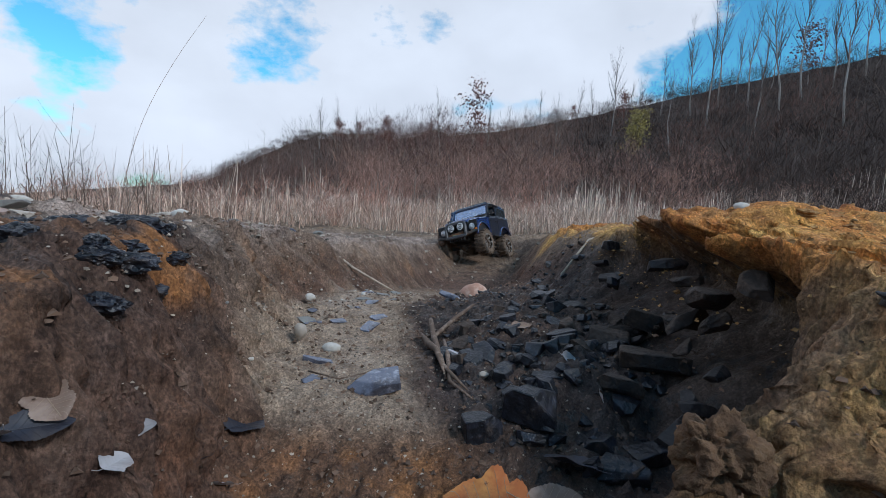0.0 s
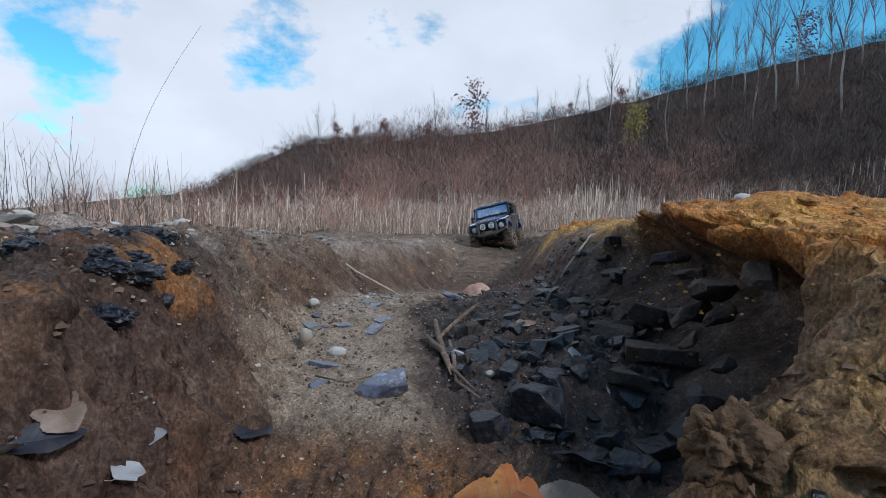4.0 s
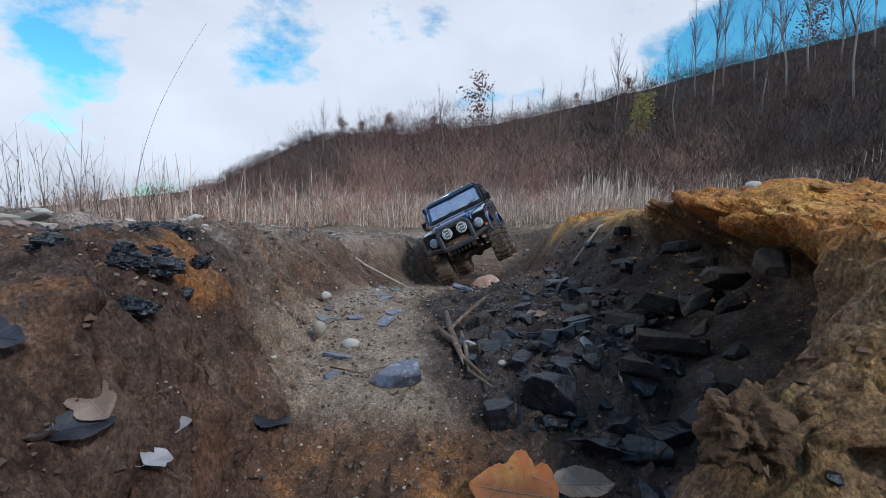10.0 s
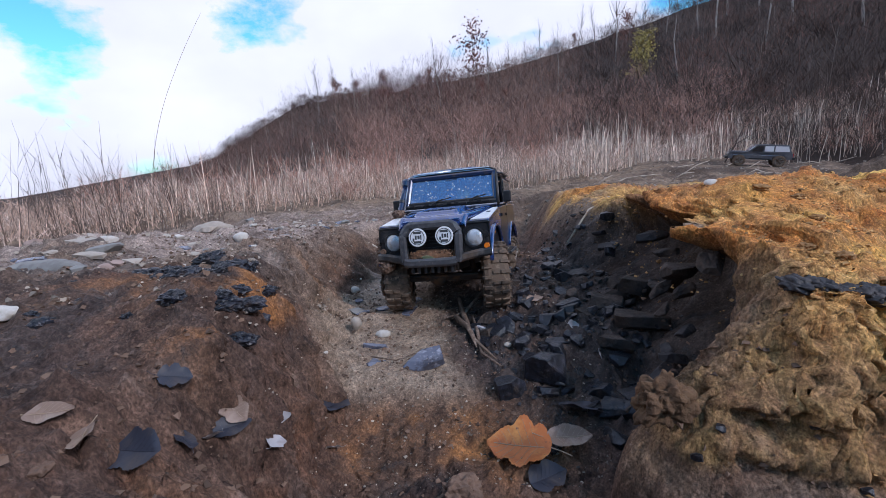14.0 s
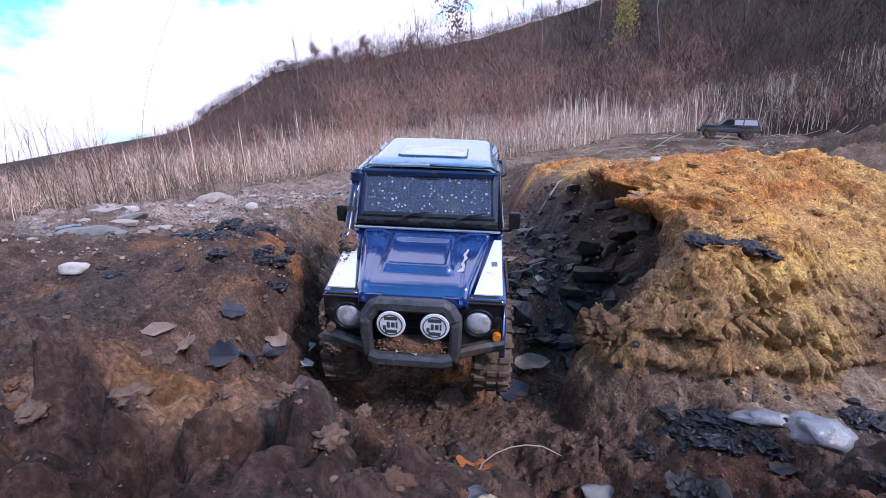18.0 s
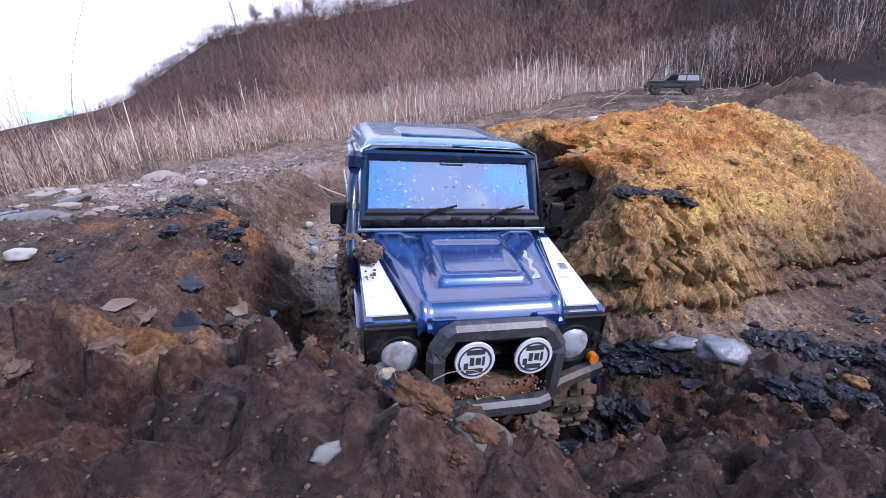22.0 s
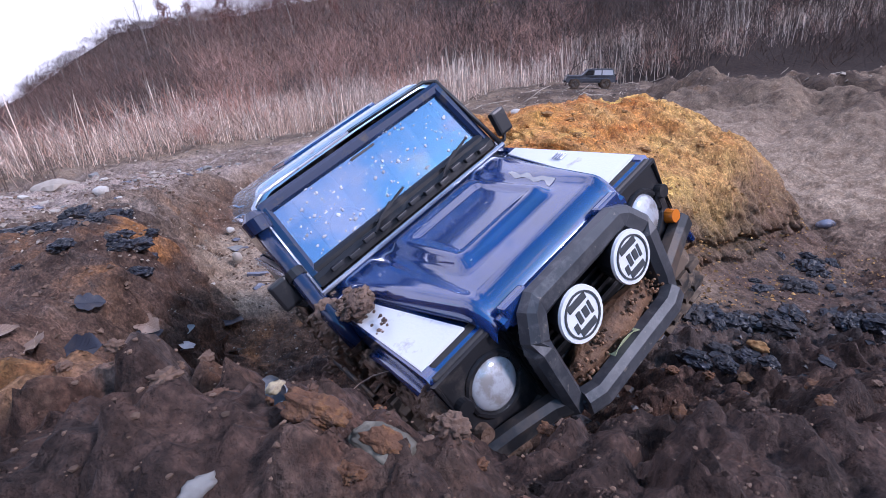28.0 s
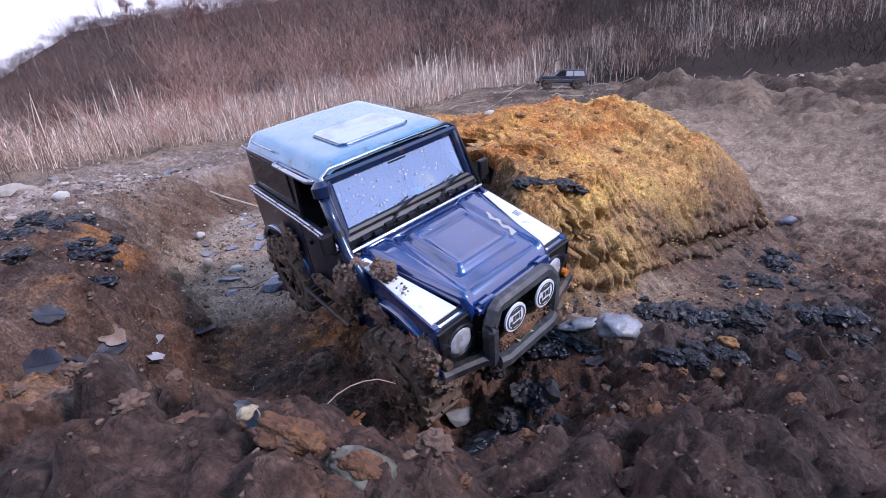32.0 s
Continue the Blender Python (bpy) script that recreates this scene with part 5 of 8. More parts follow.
def build_truck():
    car = thing("toy_truck", "muddy dark blue toy off-road truck with white wing plates", "toy truck")
    # bonnet
    us, vs = [i / 60 * 2 - 1 for i in range(61)], [0.055 + 0.117 * i / 56 for i in range(57)]
    bonnet = part("bonnet", sheet(bmesh.new(), lambda u, v: (u * (0.0755 - 0.0235 * (v - 0.055) / 0.117), v, bonnet_z(u * (0.0755 - 0.0235 * (v - 0.055) / 0.117), v)), us, vs, 0.004),
                  M_BLUE, car, "glossy dark blue bonnet with a raised scoop", True)
    bm = bmesh.new()
    sweep(bm, [(-0.047, 0.1735, 0.1395), (0.047, 0.1735, 0.1395)], 0.0035, 8)
    part("bonnet_lip", bm, M_BLUE, bonnet)
    for sx in (-1, 1):
        bm = bmesh.new()
        box(bm, (sx * 0.036, 0.1745, 0.1415), (0.016, 0.005, 0.011), 0.0012)
        part("bonnet_catch", bm, M_BLUE, bonnet)
    # wings, side panels and white plates
    arch_f, arch_r = 0.059, 0.060
    for sx in (-1, 1):
        a, b = sorted((sx * 0.0805, sx * 0.0855))
        wing = [(0.052, 0.094), (0.052, 0.1655), (0.166, 0.1425), (0.168, 0.138), (0.168, 0.100)]
        wing += arc(FRONT_AXLE, 0.074, arch_f, 30, 172, 14)
        w = part("front_wing", prism(bmesh.new(), wing, "x", a, b), M_BLUE, car)
        part("wing_top", sheet(bmesh.new(), lambda u, v: (sx * (0.0515 + 0.024 * (0.168 - v) / 0.112 + u * (0.034 - 0.024 * (0.168 - v) / 0.112)), v, 0.1412 + 0.0228 * (0.168 - v) / 0.112 - (0.0015 if u > 0.97 else 0)),
                                     [0, 0.2, 0.5, 0.8, 0.96, 1], [0.056 + 0.112 * i / 8 for i in range(9)], 0.003), M_BLUE, w, "", True)
        plate = part("wing_plate", sheet(bmesh.new(), lambda u, v: (sx * (0.0555 + 0.024 * (0.168 - v) / 0.112 + u * (0.0285 - 0.0235 * (0.168 - v) / 0.112)), v, 0.1429 + 0.0228 * (0.168 - v) / 0.112),
                                           [0, 0.25, 0.5, 0.75, 1], [0.070 + 0.091 * i / 10 for i in range(11)], 0.0012), M_WHITE, w, "white chequered protection plate", False)
        if sx < 0:
            bm = bmesh.new()
            for i in range(4):
                box(bm, (sx * 0.0765, 0.112 + i * 0.0020, 0.1553 - i * 0.00041), (0.006, 0.0008, 0.0010))
            part("vent", bm, M_CHROME, plate)
        bm = bmesh.new()
        sweep(bm, [(sx * 0.0865, y, z) for y, z in arc(FRONT_AXLE, 0.074, arch_f + 0.001, 8, 172, 14)], 0.0032, 6)
        part("wheel_arch", bm, M_BLUE, w, "", True)
        part("side_lamp", cyl(bmesh.new(), (sx * 0.085, 0.140, 0.124), (sx * 0.089, 0.140, 0.124), 0.0042, 0.0034, 12), M_AMBER, w, "orange side repeater")
        # inner wheel well
        bm = bmesh.new()
        box(bm, (sx * 0.045, FRONT_AXLE, 0.118), (0.075, 0.106, 0.050), 0.004)
        part("wheel_well", bm, M_TRIM, w)
        # door and rear quarter
        door = [(0.050, 0.090), (0.050, 0.1680), (-0.028, 0.1735), (-0.028, 0.094)]
        d = part("door", prism(bmesh.new(), door, "x", a, b), M_SIDE, car, "black door, splashed with mud")
        bm = bmesh.new()
        box(bm, (sx * 0.0868, -0.016, 0.152), (0.003, 0.012, 0.005), 0.001)
        part("door_handle", bm, M_TRIM, d)
        for y in (0.042,):
            for z in (0.105, 0.150):
                bm = bmesh.new()
                box(bm, (sx * 0.0868, y, z), (0.003, 0.010, 0.006), 0.001)
                part("hinge", bm, M_TRIM, d)
        bm = bmesh.new()
        sweep(bm, [(sx * 0.083, 0.048, 0.171), (sx * 0.079, 0.028, 0.222), (sx * 0.0785, -0.024, 0.223), (sx * 0.082, -0.026, 0.175)], 0.0028, 6)
        part("window_frame", bm, M_TRIM, d)
        quarter = [(-0.030, 0.094), (-0.030, 0.1735), (-0.136, 0.178), (-0.136, 0.110)] + arc(REAR_AXLE, 0.076, arch_r, 148, 18, 14)
        q = part("rear_quarter", prism(bmesh.new(), quarter, "x", a, b), M_SIDE, car, "black rear side panel with dried mud")
        bm = bmesh.new()
        sweep(bm, [(sx * 0.0865, y, z) for y, z in arc(REAR_AXLE, 0.076, arch_r + 0.001, 150, 18, 14)], 0.0030, 6)
        part("wheel_arch", bm, M_BLUE, q, "", True)
        upper = [(-0.028, 0.174), (-0.028, 0.2235), (-0.132, 0.2225), (-0.136, 0.1785)]
        u_ = part("upper_panel", prism(bmesh.new(), upper, "x", *sorted((sx * 0.0765, sx * 0.0795))), M_SIDE, car)
        bm = bmesh.new()
        box(bm, (sx * 0.0800, -0.082, 0.200), (0.0022, 0.084, 0.034), 0.001)
        part("side_window", bm, M_SMOKED, u_, "dark rear side window")
        for z, r in ((0.1785, 0.0016), (0.1735, 0.0013)):
            bm = bmesh.new()
            sweep(bm, [(sx * 0.0865, -0.136, z), (sx * 0.0865, -0.030, z - 0.0035), (sx * 0.0865, 0.050, z - 0.010)], r, 6)
            part("waist_moulding", bm, M_CHROME, car, "scuffed bright waist moulding")
        # roof rail, step, mirror
        bm = bmesh.new()
        sweep(bm, [(sx * 0.0800, 0.020, 0.2225), (sx * 0.0860, 0.014, 0.2235), (sx * 0.0860, -0.048, 0.2240), (sx * 0.0800, -0.054, 0.2235)], 0.0024, 8)
        part("roof_rail", bm, M_CHROME if sx > 0 else M_TRIM, car, "", True)
        step = thing_part("side_step", car)
        for dx, z in ((0.086, 0.0875), (0.098, 0.0855)):
            part("rail", sweep(bmesh.new(), [(sx * dx, 0.050, z), (sx * dx, -0.034, z + 0.004)], 0.0022, 8), M_STEEL, step)
        for i in range(5):
            y = 0.044 - i * 0.018
            part("rung", sweep(bmesh.new(), [(sx * 0.086, y, 0.0870 + i * 0.001), (sx * 0.098, y, 0.0856 + i * 0.001)], 0.0016, 6), M_STEEL, step)
        mirror = thing_part("mirror", car)
        part("arm", sweep(bmesh.new(), [(sx * 0.083, 0.046, 0.166), (sx * 0.094, 0.050, 0.167), (sx * 0.098, 0.050, 0.172)], 0.0017, 6), M_TRIM, mirror)
        part("shell", box(bmesh.new(), (sx * 0.0985, 0.0505, 0.180), (0.013, 0.006, 0.019), 0.002), M_TRIM, mirror)
        part("mirror_glass", box(bmesh.new(), (sx * 0.0985, 0.0471, 0.180), (0.0105, 0.0006, 0.016)), M_CHROME, mirror)
    # front panel with lamps
    bm = bmesh.new()
    box(bm, (0, 0.1655, 0.1155), (0.169, 0.006, 0.052), 0.0015)
    nose = part("front_panel", bm, M_TRIM, car, "black front panel")
    for sx in (-1, 1):
        bm = bmesh.new()
        sweep(bm, [(sx * x, 0.1685, z) for x, z in ((0.0465, 0.092), (0.0465, 0.1385), (0.085, 0.1385), (0.085, 0.092))], 0.0020, 6, closed=True)
        part("lamp_frame", bm, M_TRIM, nose)
        hl = thing_part("headlight", nose)
        part("bezel", sweep(bmesh.new(), [(sx * 0.0628 + 0.0142 * math.cos(a), 0.1690, 0.1168 + 0.0142 * math.sin(a)) for a in [2 * math.pi * i / 28 for i in range(28)]], 0.0016, 6, closed=True), M_TRIM, hl)
        bm = bmesh.new()
        bmesh.ops.create_uvsphere(bm, u_segments=26, v_segments=14, radius=1)
        for v in bm.verts:
            v.co = Vector((sx * 0.0628 + v.co.x * 0.0130, 0.1675 + v.co.y * 0.0052, 0.1168 + v.co.z * 0.0130))
        part("lens", bm, M_LAMP, hl, "domed clear lens with dried dirt", True)
        part("indicator", cyl(bmesh.new(), (sx * 0.0805, 0.167, 0.1045), (sx * 0.0805, 0.1735, 0.1045), 0.0046, 0.0038, 16), M_AMBER if sx < 0 else M_MUD, nose, "round orange indicator" if sx < 0 else "indicator caked in mud")
        part("side_light", cyl(bmesh.new(), (sx * 0.0805, 0.167, 0.1215), (sx * 0.0805, 0.1725, 0.1215), 0.0046, 0.0038, 16), M_TRIM, nose)
    grille = thing_part("grille", car)
    part("backing", box(bmesh.new(), (0, 0.1690, 0.1155), (0.090, 0.002, 0.050)), M_TRIM, grille)
    for i in range(9):
        part("slat", box(bmesh.new(), (0, 0.1715, 0.0955 + i * 0.0052), (0.088, 0.0035, 0.0016), 0.0004), M_TRIM, grille)
    # bull bar and bumper
    bar = thing_part("bull_bar", car)
    leg = [(0.0405, 0.1805, 0.0850), (0.0415, 0.1820, 0.0980), (0.0420, 0.1825, 0.1235), (0.0410, 0.1822, 0.1275), (0.0345, 0.1805, 0.1372), (0.0305, 0.1800, 0.1392)]
    hoop = leg + [(-x, y, z) for x, y, z in reversed(leg)]
    part("hoop", sweep(bmesh.new(), hoop, 0.0066, 8, flat=(0.86, 1.0)), M_BAR, bar, "scuffed grey-black moulded hoop")
    part("bumper", sweep(bmesh.new(), [(0.0385, 0.1870, 0.0868), (0.0300, 0.1890, 0.0852), (-0.0300, 0.1890, 0.0852), (-0.0385, 0.1870, 0.0868)], 0.0062, 8, flat=(0.9, 1.0)), M_BAR, bar, "scuffed grey bumper face")
    for sx in (-1, 1):
        part("bumper_end", sweep(bmesh.new(), [(sx * 0.0870, 0.170, 0.0960), (sx * 0.0700, 0.174, 0.0945), (sx * 0.0500, 0.178, 0.0910), (sx * 0.0400, 0.182, 0.0880)], 0.0058, 8, flat=(0.9, 1.0)), M_BUMPER, bar, "black bumper end")
    part("tray", box(bmesh.new(), (0, 0.1790, 0.0860), (0.080, 0.020, 0.005), 0.001), M_BAR, bar)
    bm = bmesh.new()
    for i in range(7):
        box(bm, (-0.030 + i * 0.010, 0.178, 0.0745), (0.0045, 0.012, 0.010), 0.001)
    part("skid_plate", bm, M_STEEL, bar)
    for sx in (-1, 1):
        sp = thing_part("spotlight", bar)
        part("housing", cyl(bmesh.new(), (sx * 0.0202 - 0.0026, 0.176, 0.1228), (sx * 0.0202 - 0.0026, 0.1875, 0.1228), 0.010, 0.0135, 24), M_TRIM, sp)
        part("cover", cyl(bmesh.new(), (sx * 0.0202 - 0.0026, 0.1875, 0.1228), (sx * 0.0202 - 0.0026, 0.1890, 0.1228), 0.0135, 0.0132, 28), M_COVER, sp, "round white lamp cover with a dark band")
        part("ring", sweep(bmesh.new(), [(sx * 0.0202 - 0.0026 + 0.0106 * math.cos(a), 0.1892, 0.1228 + 0.0106 * math.sin(a)) for a in [2 * math.pi * i / 28 for i in range(28)]], 0.0006, 4, closed=True), M_INK, sp)
        bm = bmesh.new()
        for dz, w in ((0.0068, 0.012), (-0.0070, 0.011)):
            box(bm, (sx * 0.0202 - 0.0026, 0.1891, 0.1228 + dz), (w, 0.0006, 0.0034))
        box(bm, (sx * 0.0202 - 0.0026 - 0.0055, 0.1891, 0.1228), (0.0016, 0.0006, 0.0066))
        box(bm, (sx * 0.0202 - 0.0026 - 0.0020, 0.1891, 0.1228), (0.0032, 0.0006, 0.0050))
        box(bm, (sx * 0.0202 - 0.0026 + 0.0022, 0.1891, 0.1228), (0.0026, 0.0006, 0.0060))
        box(bm, (sx * 0.0202 - 0.0026 + 0.0060, 0.1891, 0.1195), (0.0026, 0.0006, 0.0046))
        part("mark", bm, M_INK, sp)
    # gravel and mud caught in the tray
    rnd = random.Random(4)
    bm = bmesh.new()
    lump(bm, (0, 0.1775, 0.0935), (0.038, 0.009, 0.0105), 8, 0.25, 3, 5)
    part("mud_in_tray", bm, material("tray_mud", (0.095, 0.046, 0.022), 0.7, vary=((90, (0.20, 0.098, 0.046), 0.45, 0.62),), bump=((260, 0.9, 0.002),)), car, "brown gravelly mud caught behind the bumper", True)
    bm = bmesh.new()
    for _ in range(170):
        x = rnd.uniform(-0.038, 0.038)
        bmesh.ops.create_icosphere(bm, subdivisions=1, radius=rnd.uniform(0.0005, 0.0013),
                                   matrix=Matrix.Translation((x, 0.1850 + rnd.uniform(-0.004, 0.001), 0.0905 + rnd.uniform(0, 0.0115))))
    tagged(part("grit", bm, material("tray_grit", (0.22, 0.115, 0.06), 0.6, isl=0.7), car, "pale and brown grit"), kind="stuff")
    bm = bmesh.new()
    sheet(bm, lambda u, v: (0.004 + u * 0.010, 0.1885 + v * 0.002, 0.0925 + v * 0.0035 * (1 - u * u) + 0.001 * u), [-1, -0.6, -0.2, 0.2, 0.6, 1], [-1, -0.3, 0.3, 1], 0.0004)
    part("leaf", bm, material("small_leaf", (0.42, 0.45, 0.25), 0.6), car, "small pale green leaf in the bumper tray")
    # windscreen
    screen = thing_part("windscreen", car)
    def on_screen(x, k):
        return (x, 0.0515 - 0.0240 * k, 0.1690 + 0.0600 * k)
    def screen_bar(x0, k0, x1, k1, r):
        return sweep(bmesh.new(), [on_screen(x0, k0), on_screen(x1, k1)], r, 8, flat=(1, 1))
    part("lower_frame", screen_bar(-0.080, 0.06, 0.080, 0.06, 0.0055), M_TRIM, screen)
    part("vent_panel", screen_bar(-0.078, 0.16, 0.078, 0.16, 0.0040), M_TRIM, screen)
    part("upper_frame", screen_bar(-0.077, 0.93, 0.077, 0.93, 0.0044), M_FRAME, screen)
    for sx in (-1, 1):
        part("pillar", screen_bar(sx * 0.0790, 0.0, sx * 0.0755, 0.96, 0.0042), M_FRAME, screen)
        part("cage_tube", sweep(bmesh.new(), [(sx * 0.0835, 0.060, 0.166), (sx * 0.0795, 0.0300, 0.2290), (sx * 0.0700, 0.0285, 0.2330), (0, 0.0285, 0.2340)], 0.0018, 8), M_CHROME if sx > 0 else M_TRIM, screen, "", True)
    bm = bmesh.new()
    sheet(bm, lambda u, v: (u * (0.0760 - 0.0040 * v), 0.0515 - 0.0240 * v, 0.1690 + 0.0600 * v), [-1, -0.5, 0, 0.5, 1], [0.20, 0.5, 0.88], 0.0008)
    glass = part("glass", bm, M_GLASS, screen, "rain-spotted windscreen glass with sky sheen in its tint")
    glass.visible_shadow = False
    bm = bmesh.new()
    rnd = random.Random(77)
    for i in range(150):
        u, v = rnd.uniform(-0.94, 0.94), rnd.uniform(0.22, 0.87)
        q = 0.0003 + 0.0012 * rnd.random() ** 3
        lump(bm, (u * (0.0760 - 0.0040 * v), 0.0515 - 0.0240 * v + 0.0007, 0.1690 + 0.0600 * v + 0.0002), (q * rnd.uniform(0.7, 1.6), q * 0.4, q), i, 0.5, 1)
    tagged(part("dirt_specks", bm, material("pale_dirt_specks", (0.55, 0.58, 0.64), 0.6, isl=0.4), screen, "pale dried drops on the glass"), kind="stuff")
    for i in range(11):
        x = -0.066 + i * 0.0132
        part("vent_flap", box(bmesh.new(), (x, 0.0600, 0.1745 + 0.0012 * (i % 3)), (0.0085, 0.0040, 0.0032), 0.0006), M_TRIM, screen)
    part("cross_tube", sweep(bmesh.new(), [(-0.083, 0.0615, 0.1685), (0.083, 0.0615, 0.1685)], 0.0016, 8), M_CHROME, screen)
    for x in (-0.028, 0.034):
        wiper = thing_part("wiper", screen)
        part("arm", sweep(bmesh.new(), [(x, 0.0600, 0.1765), (x - 0.010, 0.0555, 0.1810), (x - 0.022, 0.0535, 0.1850)], 0.0009, 5), M_TRIM, wiper)
        part("blade", sweep(bmesh.new(), [(x - 0.006, 0.0545, 0.1800), (x - 0.036, 0.0525, 0.1868)], 0.0010, 5), M_TRIM, wiper)
    # roof with its hatch and corner windows
    def roof_z(x, y):
        e = abs(x) / 0.0795
        f = max(0, (y - 0.010) / 0.020)
        return 0.2375 + 0.0015 * (1 - e * e) - 0.0145 * max(0, (e - 0.80) / 0.20) ** 2.2 - 0.004 * f * f - 0.010 * max(0, (-0.120 - y) / 0.016) ** 2
    us, vs = [math.sin(i / 30 * math.pi - math.pi / 2) for i in range(31)], [0.030 - 0.166 * i / 30 for i in range(31)]
    roof = part("roof", sheet(bmesh.new(), lambda u, v: (u * 0.0795, v, roof_z(u * 0.0795, v)), us, vs, 0.003), M_ROOF, car, "dusty blue roof with the pale sky's sheen in its colour", True)
    hatch = [(0.034, 0.006), (0.040, 0.002), (0.040, -0.044), (0.034, -0.050), (-0.034, -0.050), (-0.040, -0.044), (-0.040, 0.002), (-0.034, 0.006)]
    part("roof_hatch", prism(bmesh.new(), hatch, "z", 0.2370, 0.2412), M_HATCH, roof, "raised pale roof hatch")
    part("hatch_seal", sweep(bmesh.new(), [(x * 1.01, y, roof_z(x, y) + 0.0008) for x, y in hatch], 0.0011, 5, closed=True), M_BLUE, roof)
    for sx in (-1, 1):
        bm = bmesh.new()
        box(bm, (sx * 0.0752, -0.088, 0.2290), (0.0015, 0.048, 0.0105), 0.0006, Euler((0, sx * radians(38), 0)).to_matrix())
        part("corner_window", bm, M_CHROME, roof, "small bright roof corner window")
        part("gutter", sweep(bmesh.new(), [(sx * 0.0805, 0.026, 0.2238), (sx * 0.0805, -0.135, 0.2225)], 0.0017, 6), M_BLUE, roof)
    # rear wall, floor, cab
    part("rear_panel", box(bmesh.new(), (0, -0.136, 0.144), (0.165, 0.005, 0.070), 0.001), M_SIDE, car)
    part("rear_door", box(bmesh.new(), (0, -0.1365, 0.200), (0.152, 0.005, 0.046), 0.001), M_SIDE, car)
    for sx in (-1, 1):
        part("tail_light", cyl(bmesh.new(), (sx * 0.070, -0.138, 0.140), (sx * 0.070, -0.142, 0.140), 0.005, 0.0042, 12), M_RED, car)
    part("floor_pan", box(bmesh.new(), (0, -0.025, 0.098), (0.160, 0.200, 0.006), 0.001), M_TRIM, car)
    part("bulkhead", box(bmesh.new(), (0, 0.0525, 0.134), (0.160, 0.004, 0.068)), M_TRIM, car)
    cab = thing_part("cab_interior", car)
    part("dashboard", box(bmesh.new(), (0, 0.040, 0.168), (0.150, 0.018, 0.014), 0.003), M_SEAT, cab)
    part("steering_wheel", sweep(bmesh.new(), [(0.038 + 0.013 * math.cos(a), 0.024 - 0.004 * math.sin(a), 0.180 + 0.0125 * math.sin(a)) for a in [2 * math.pi * i / 18 for i in range(18)]], 0.0012, 5, closed=True), M_SEAT, cab)
    for sx in (-1, 1):
        part("seat", box(bmesh.new(), (sx * 0.036, -0.012, 0.150), (0.036, 0.034, 0.016), 0.004), M_SEAT, cab)
        part("seat_back", box(bmesh.new(), (sx * 0.036, -0.030, 0.180), (0.034, 0.012, 0.050), 0.004), M_SEAT, cab)
    part("load_box", box(bmesh.new(), (0, -0.090, 0.150), (0.120, 0.070, 0.030), 0.003), M_SEAT, cab)
    part("rear_view_mirror", box(bmesh.new(), (0, 0.030, 0.216), (0.022, 0.004, 0.007), 0.001), M_TRIM, cab)
    # snorkel on the truck's right
    snorkel = thing_part("snorkel", car)
    part("pipe", sweep(bmesh.new(), [(0.0885, 0.086, 0.140), (0.0890, 0.078, 0.158), (0.0885, 0.064, 0.168), (0.0865, 0.048, 0.195), (0.0845, 0.036, 0.216)], 0.0050, 10), M_FRAME, snorkel, "", True)
    part("cap", cyl(bmesh.new(), (0.0843, 0.0352, 0.2150), (0.0835, 0.0335, 0.2235), 0.0078, 0.0084, 18), M_FRAME, snorkel)
    part("cap_top", cyl(bmesh.new(), (0.0835, 0.0335, 0.2235), (0.0831, 0.0325, 0.2280), 0.0084, 0.0040, 18), M_FRAME, snorkel)
    part("clamp", cyl(bmesh.new(), (0.0874, 0.0545, 0.1830), (0.0871, 0.0515, 0.1880), 0.0060, 0.0060, 12), M_TRIM, snorkel)
    # chassis
    frame_ = thing_part("chassis", car)
    for sx in (-1, 1):
        part("chassis_rail", box(bmesh.new(), (sx * 0.030, 0.010, 0.076), (0.010, 0.300, 0.014), 0.002), M_STEEL, frame_)
        for ay in (FRONT_AXLE, REAR_AXLE):
            part("shock", cyl(bmesh.new(), (sx * 0.045, ay - 0.012, 0.060), (sx * 0.036, ay - 0.006, 0.112), 0.0045, 0.0045, 12), M_STEEL, frame_)
    for ay in (FRONT_AXLE, REAR_AXLE):
        part("axle", cyl(bmesh.new(), (-0.062, ay, AXLE_Z), (0.062, ay, AXLE_Z), 0.0065, 0.0065, 14), M_STEEL, frame_)
        bm = bmesh.new()
        lump(bm, (0.012, ay, AXLE_Z), (0.016, 0.015, 0.015), 3, 0.1, 2)
        part("differential", bm, M_STEEL, frame_, "", True)
    part("tie_rod", cyl(bmesh.new(), (-0.055, FRONT_AXLE + 0.018, AXLE_Z + 0.004), (0.055, FRONT_AXLE + 0.018, AXLE_Z + 0.004), 0.0022, 0.0022, 8), M_STEEL, frame_)
    part("gearbox", box(bmesh.new(), (0, 0.020, 0.074), (0.034, 0.070, 0.024), 0.004), M_STEEL, frame_)
    # wheels: tyre with lugs, rim, hub
    bm = bmesh.new()
    prof = [(-0.0185, 0.030), (-0.0195, 0.040), (-0.0175, 0.0465), (-0.012, 0.0490), (0.012, 0.0490), (0.0175, 0.0465), (0.0195, 0.040), (0.0185, 0.030)]
    n = 40
    rings = [[bm.verts.new((w, r * math.cos(2 * math.pi * i / n), r * math.sin(2 * math.pi * i / n))) for w, r in prof] for i in range(n)]
    for i in range(n):
        a, b = rings[i], rings[(i + 1) % n]
        for k in range(len(prof) - 1):
            bm.faces.new((a[k], b[k], b[k + 1], a[k + 1]))
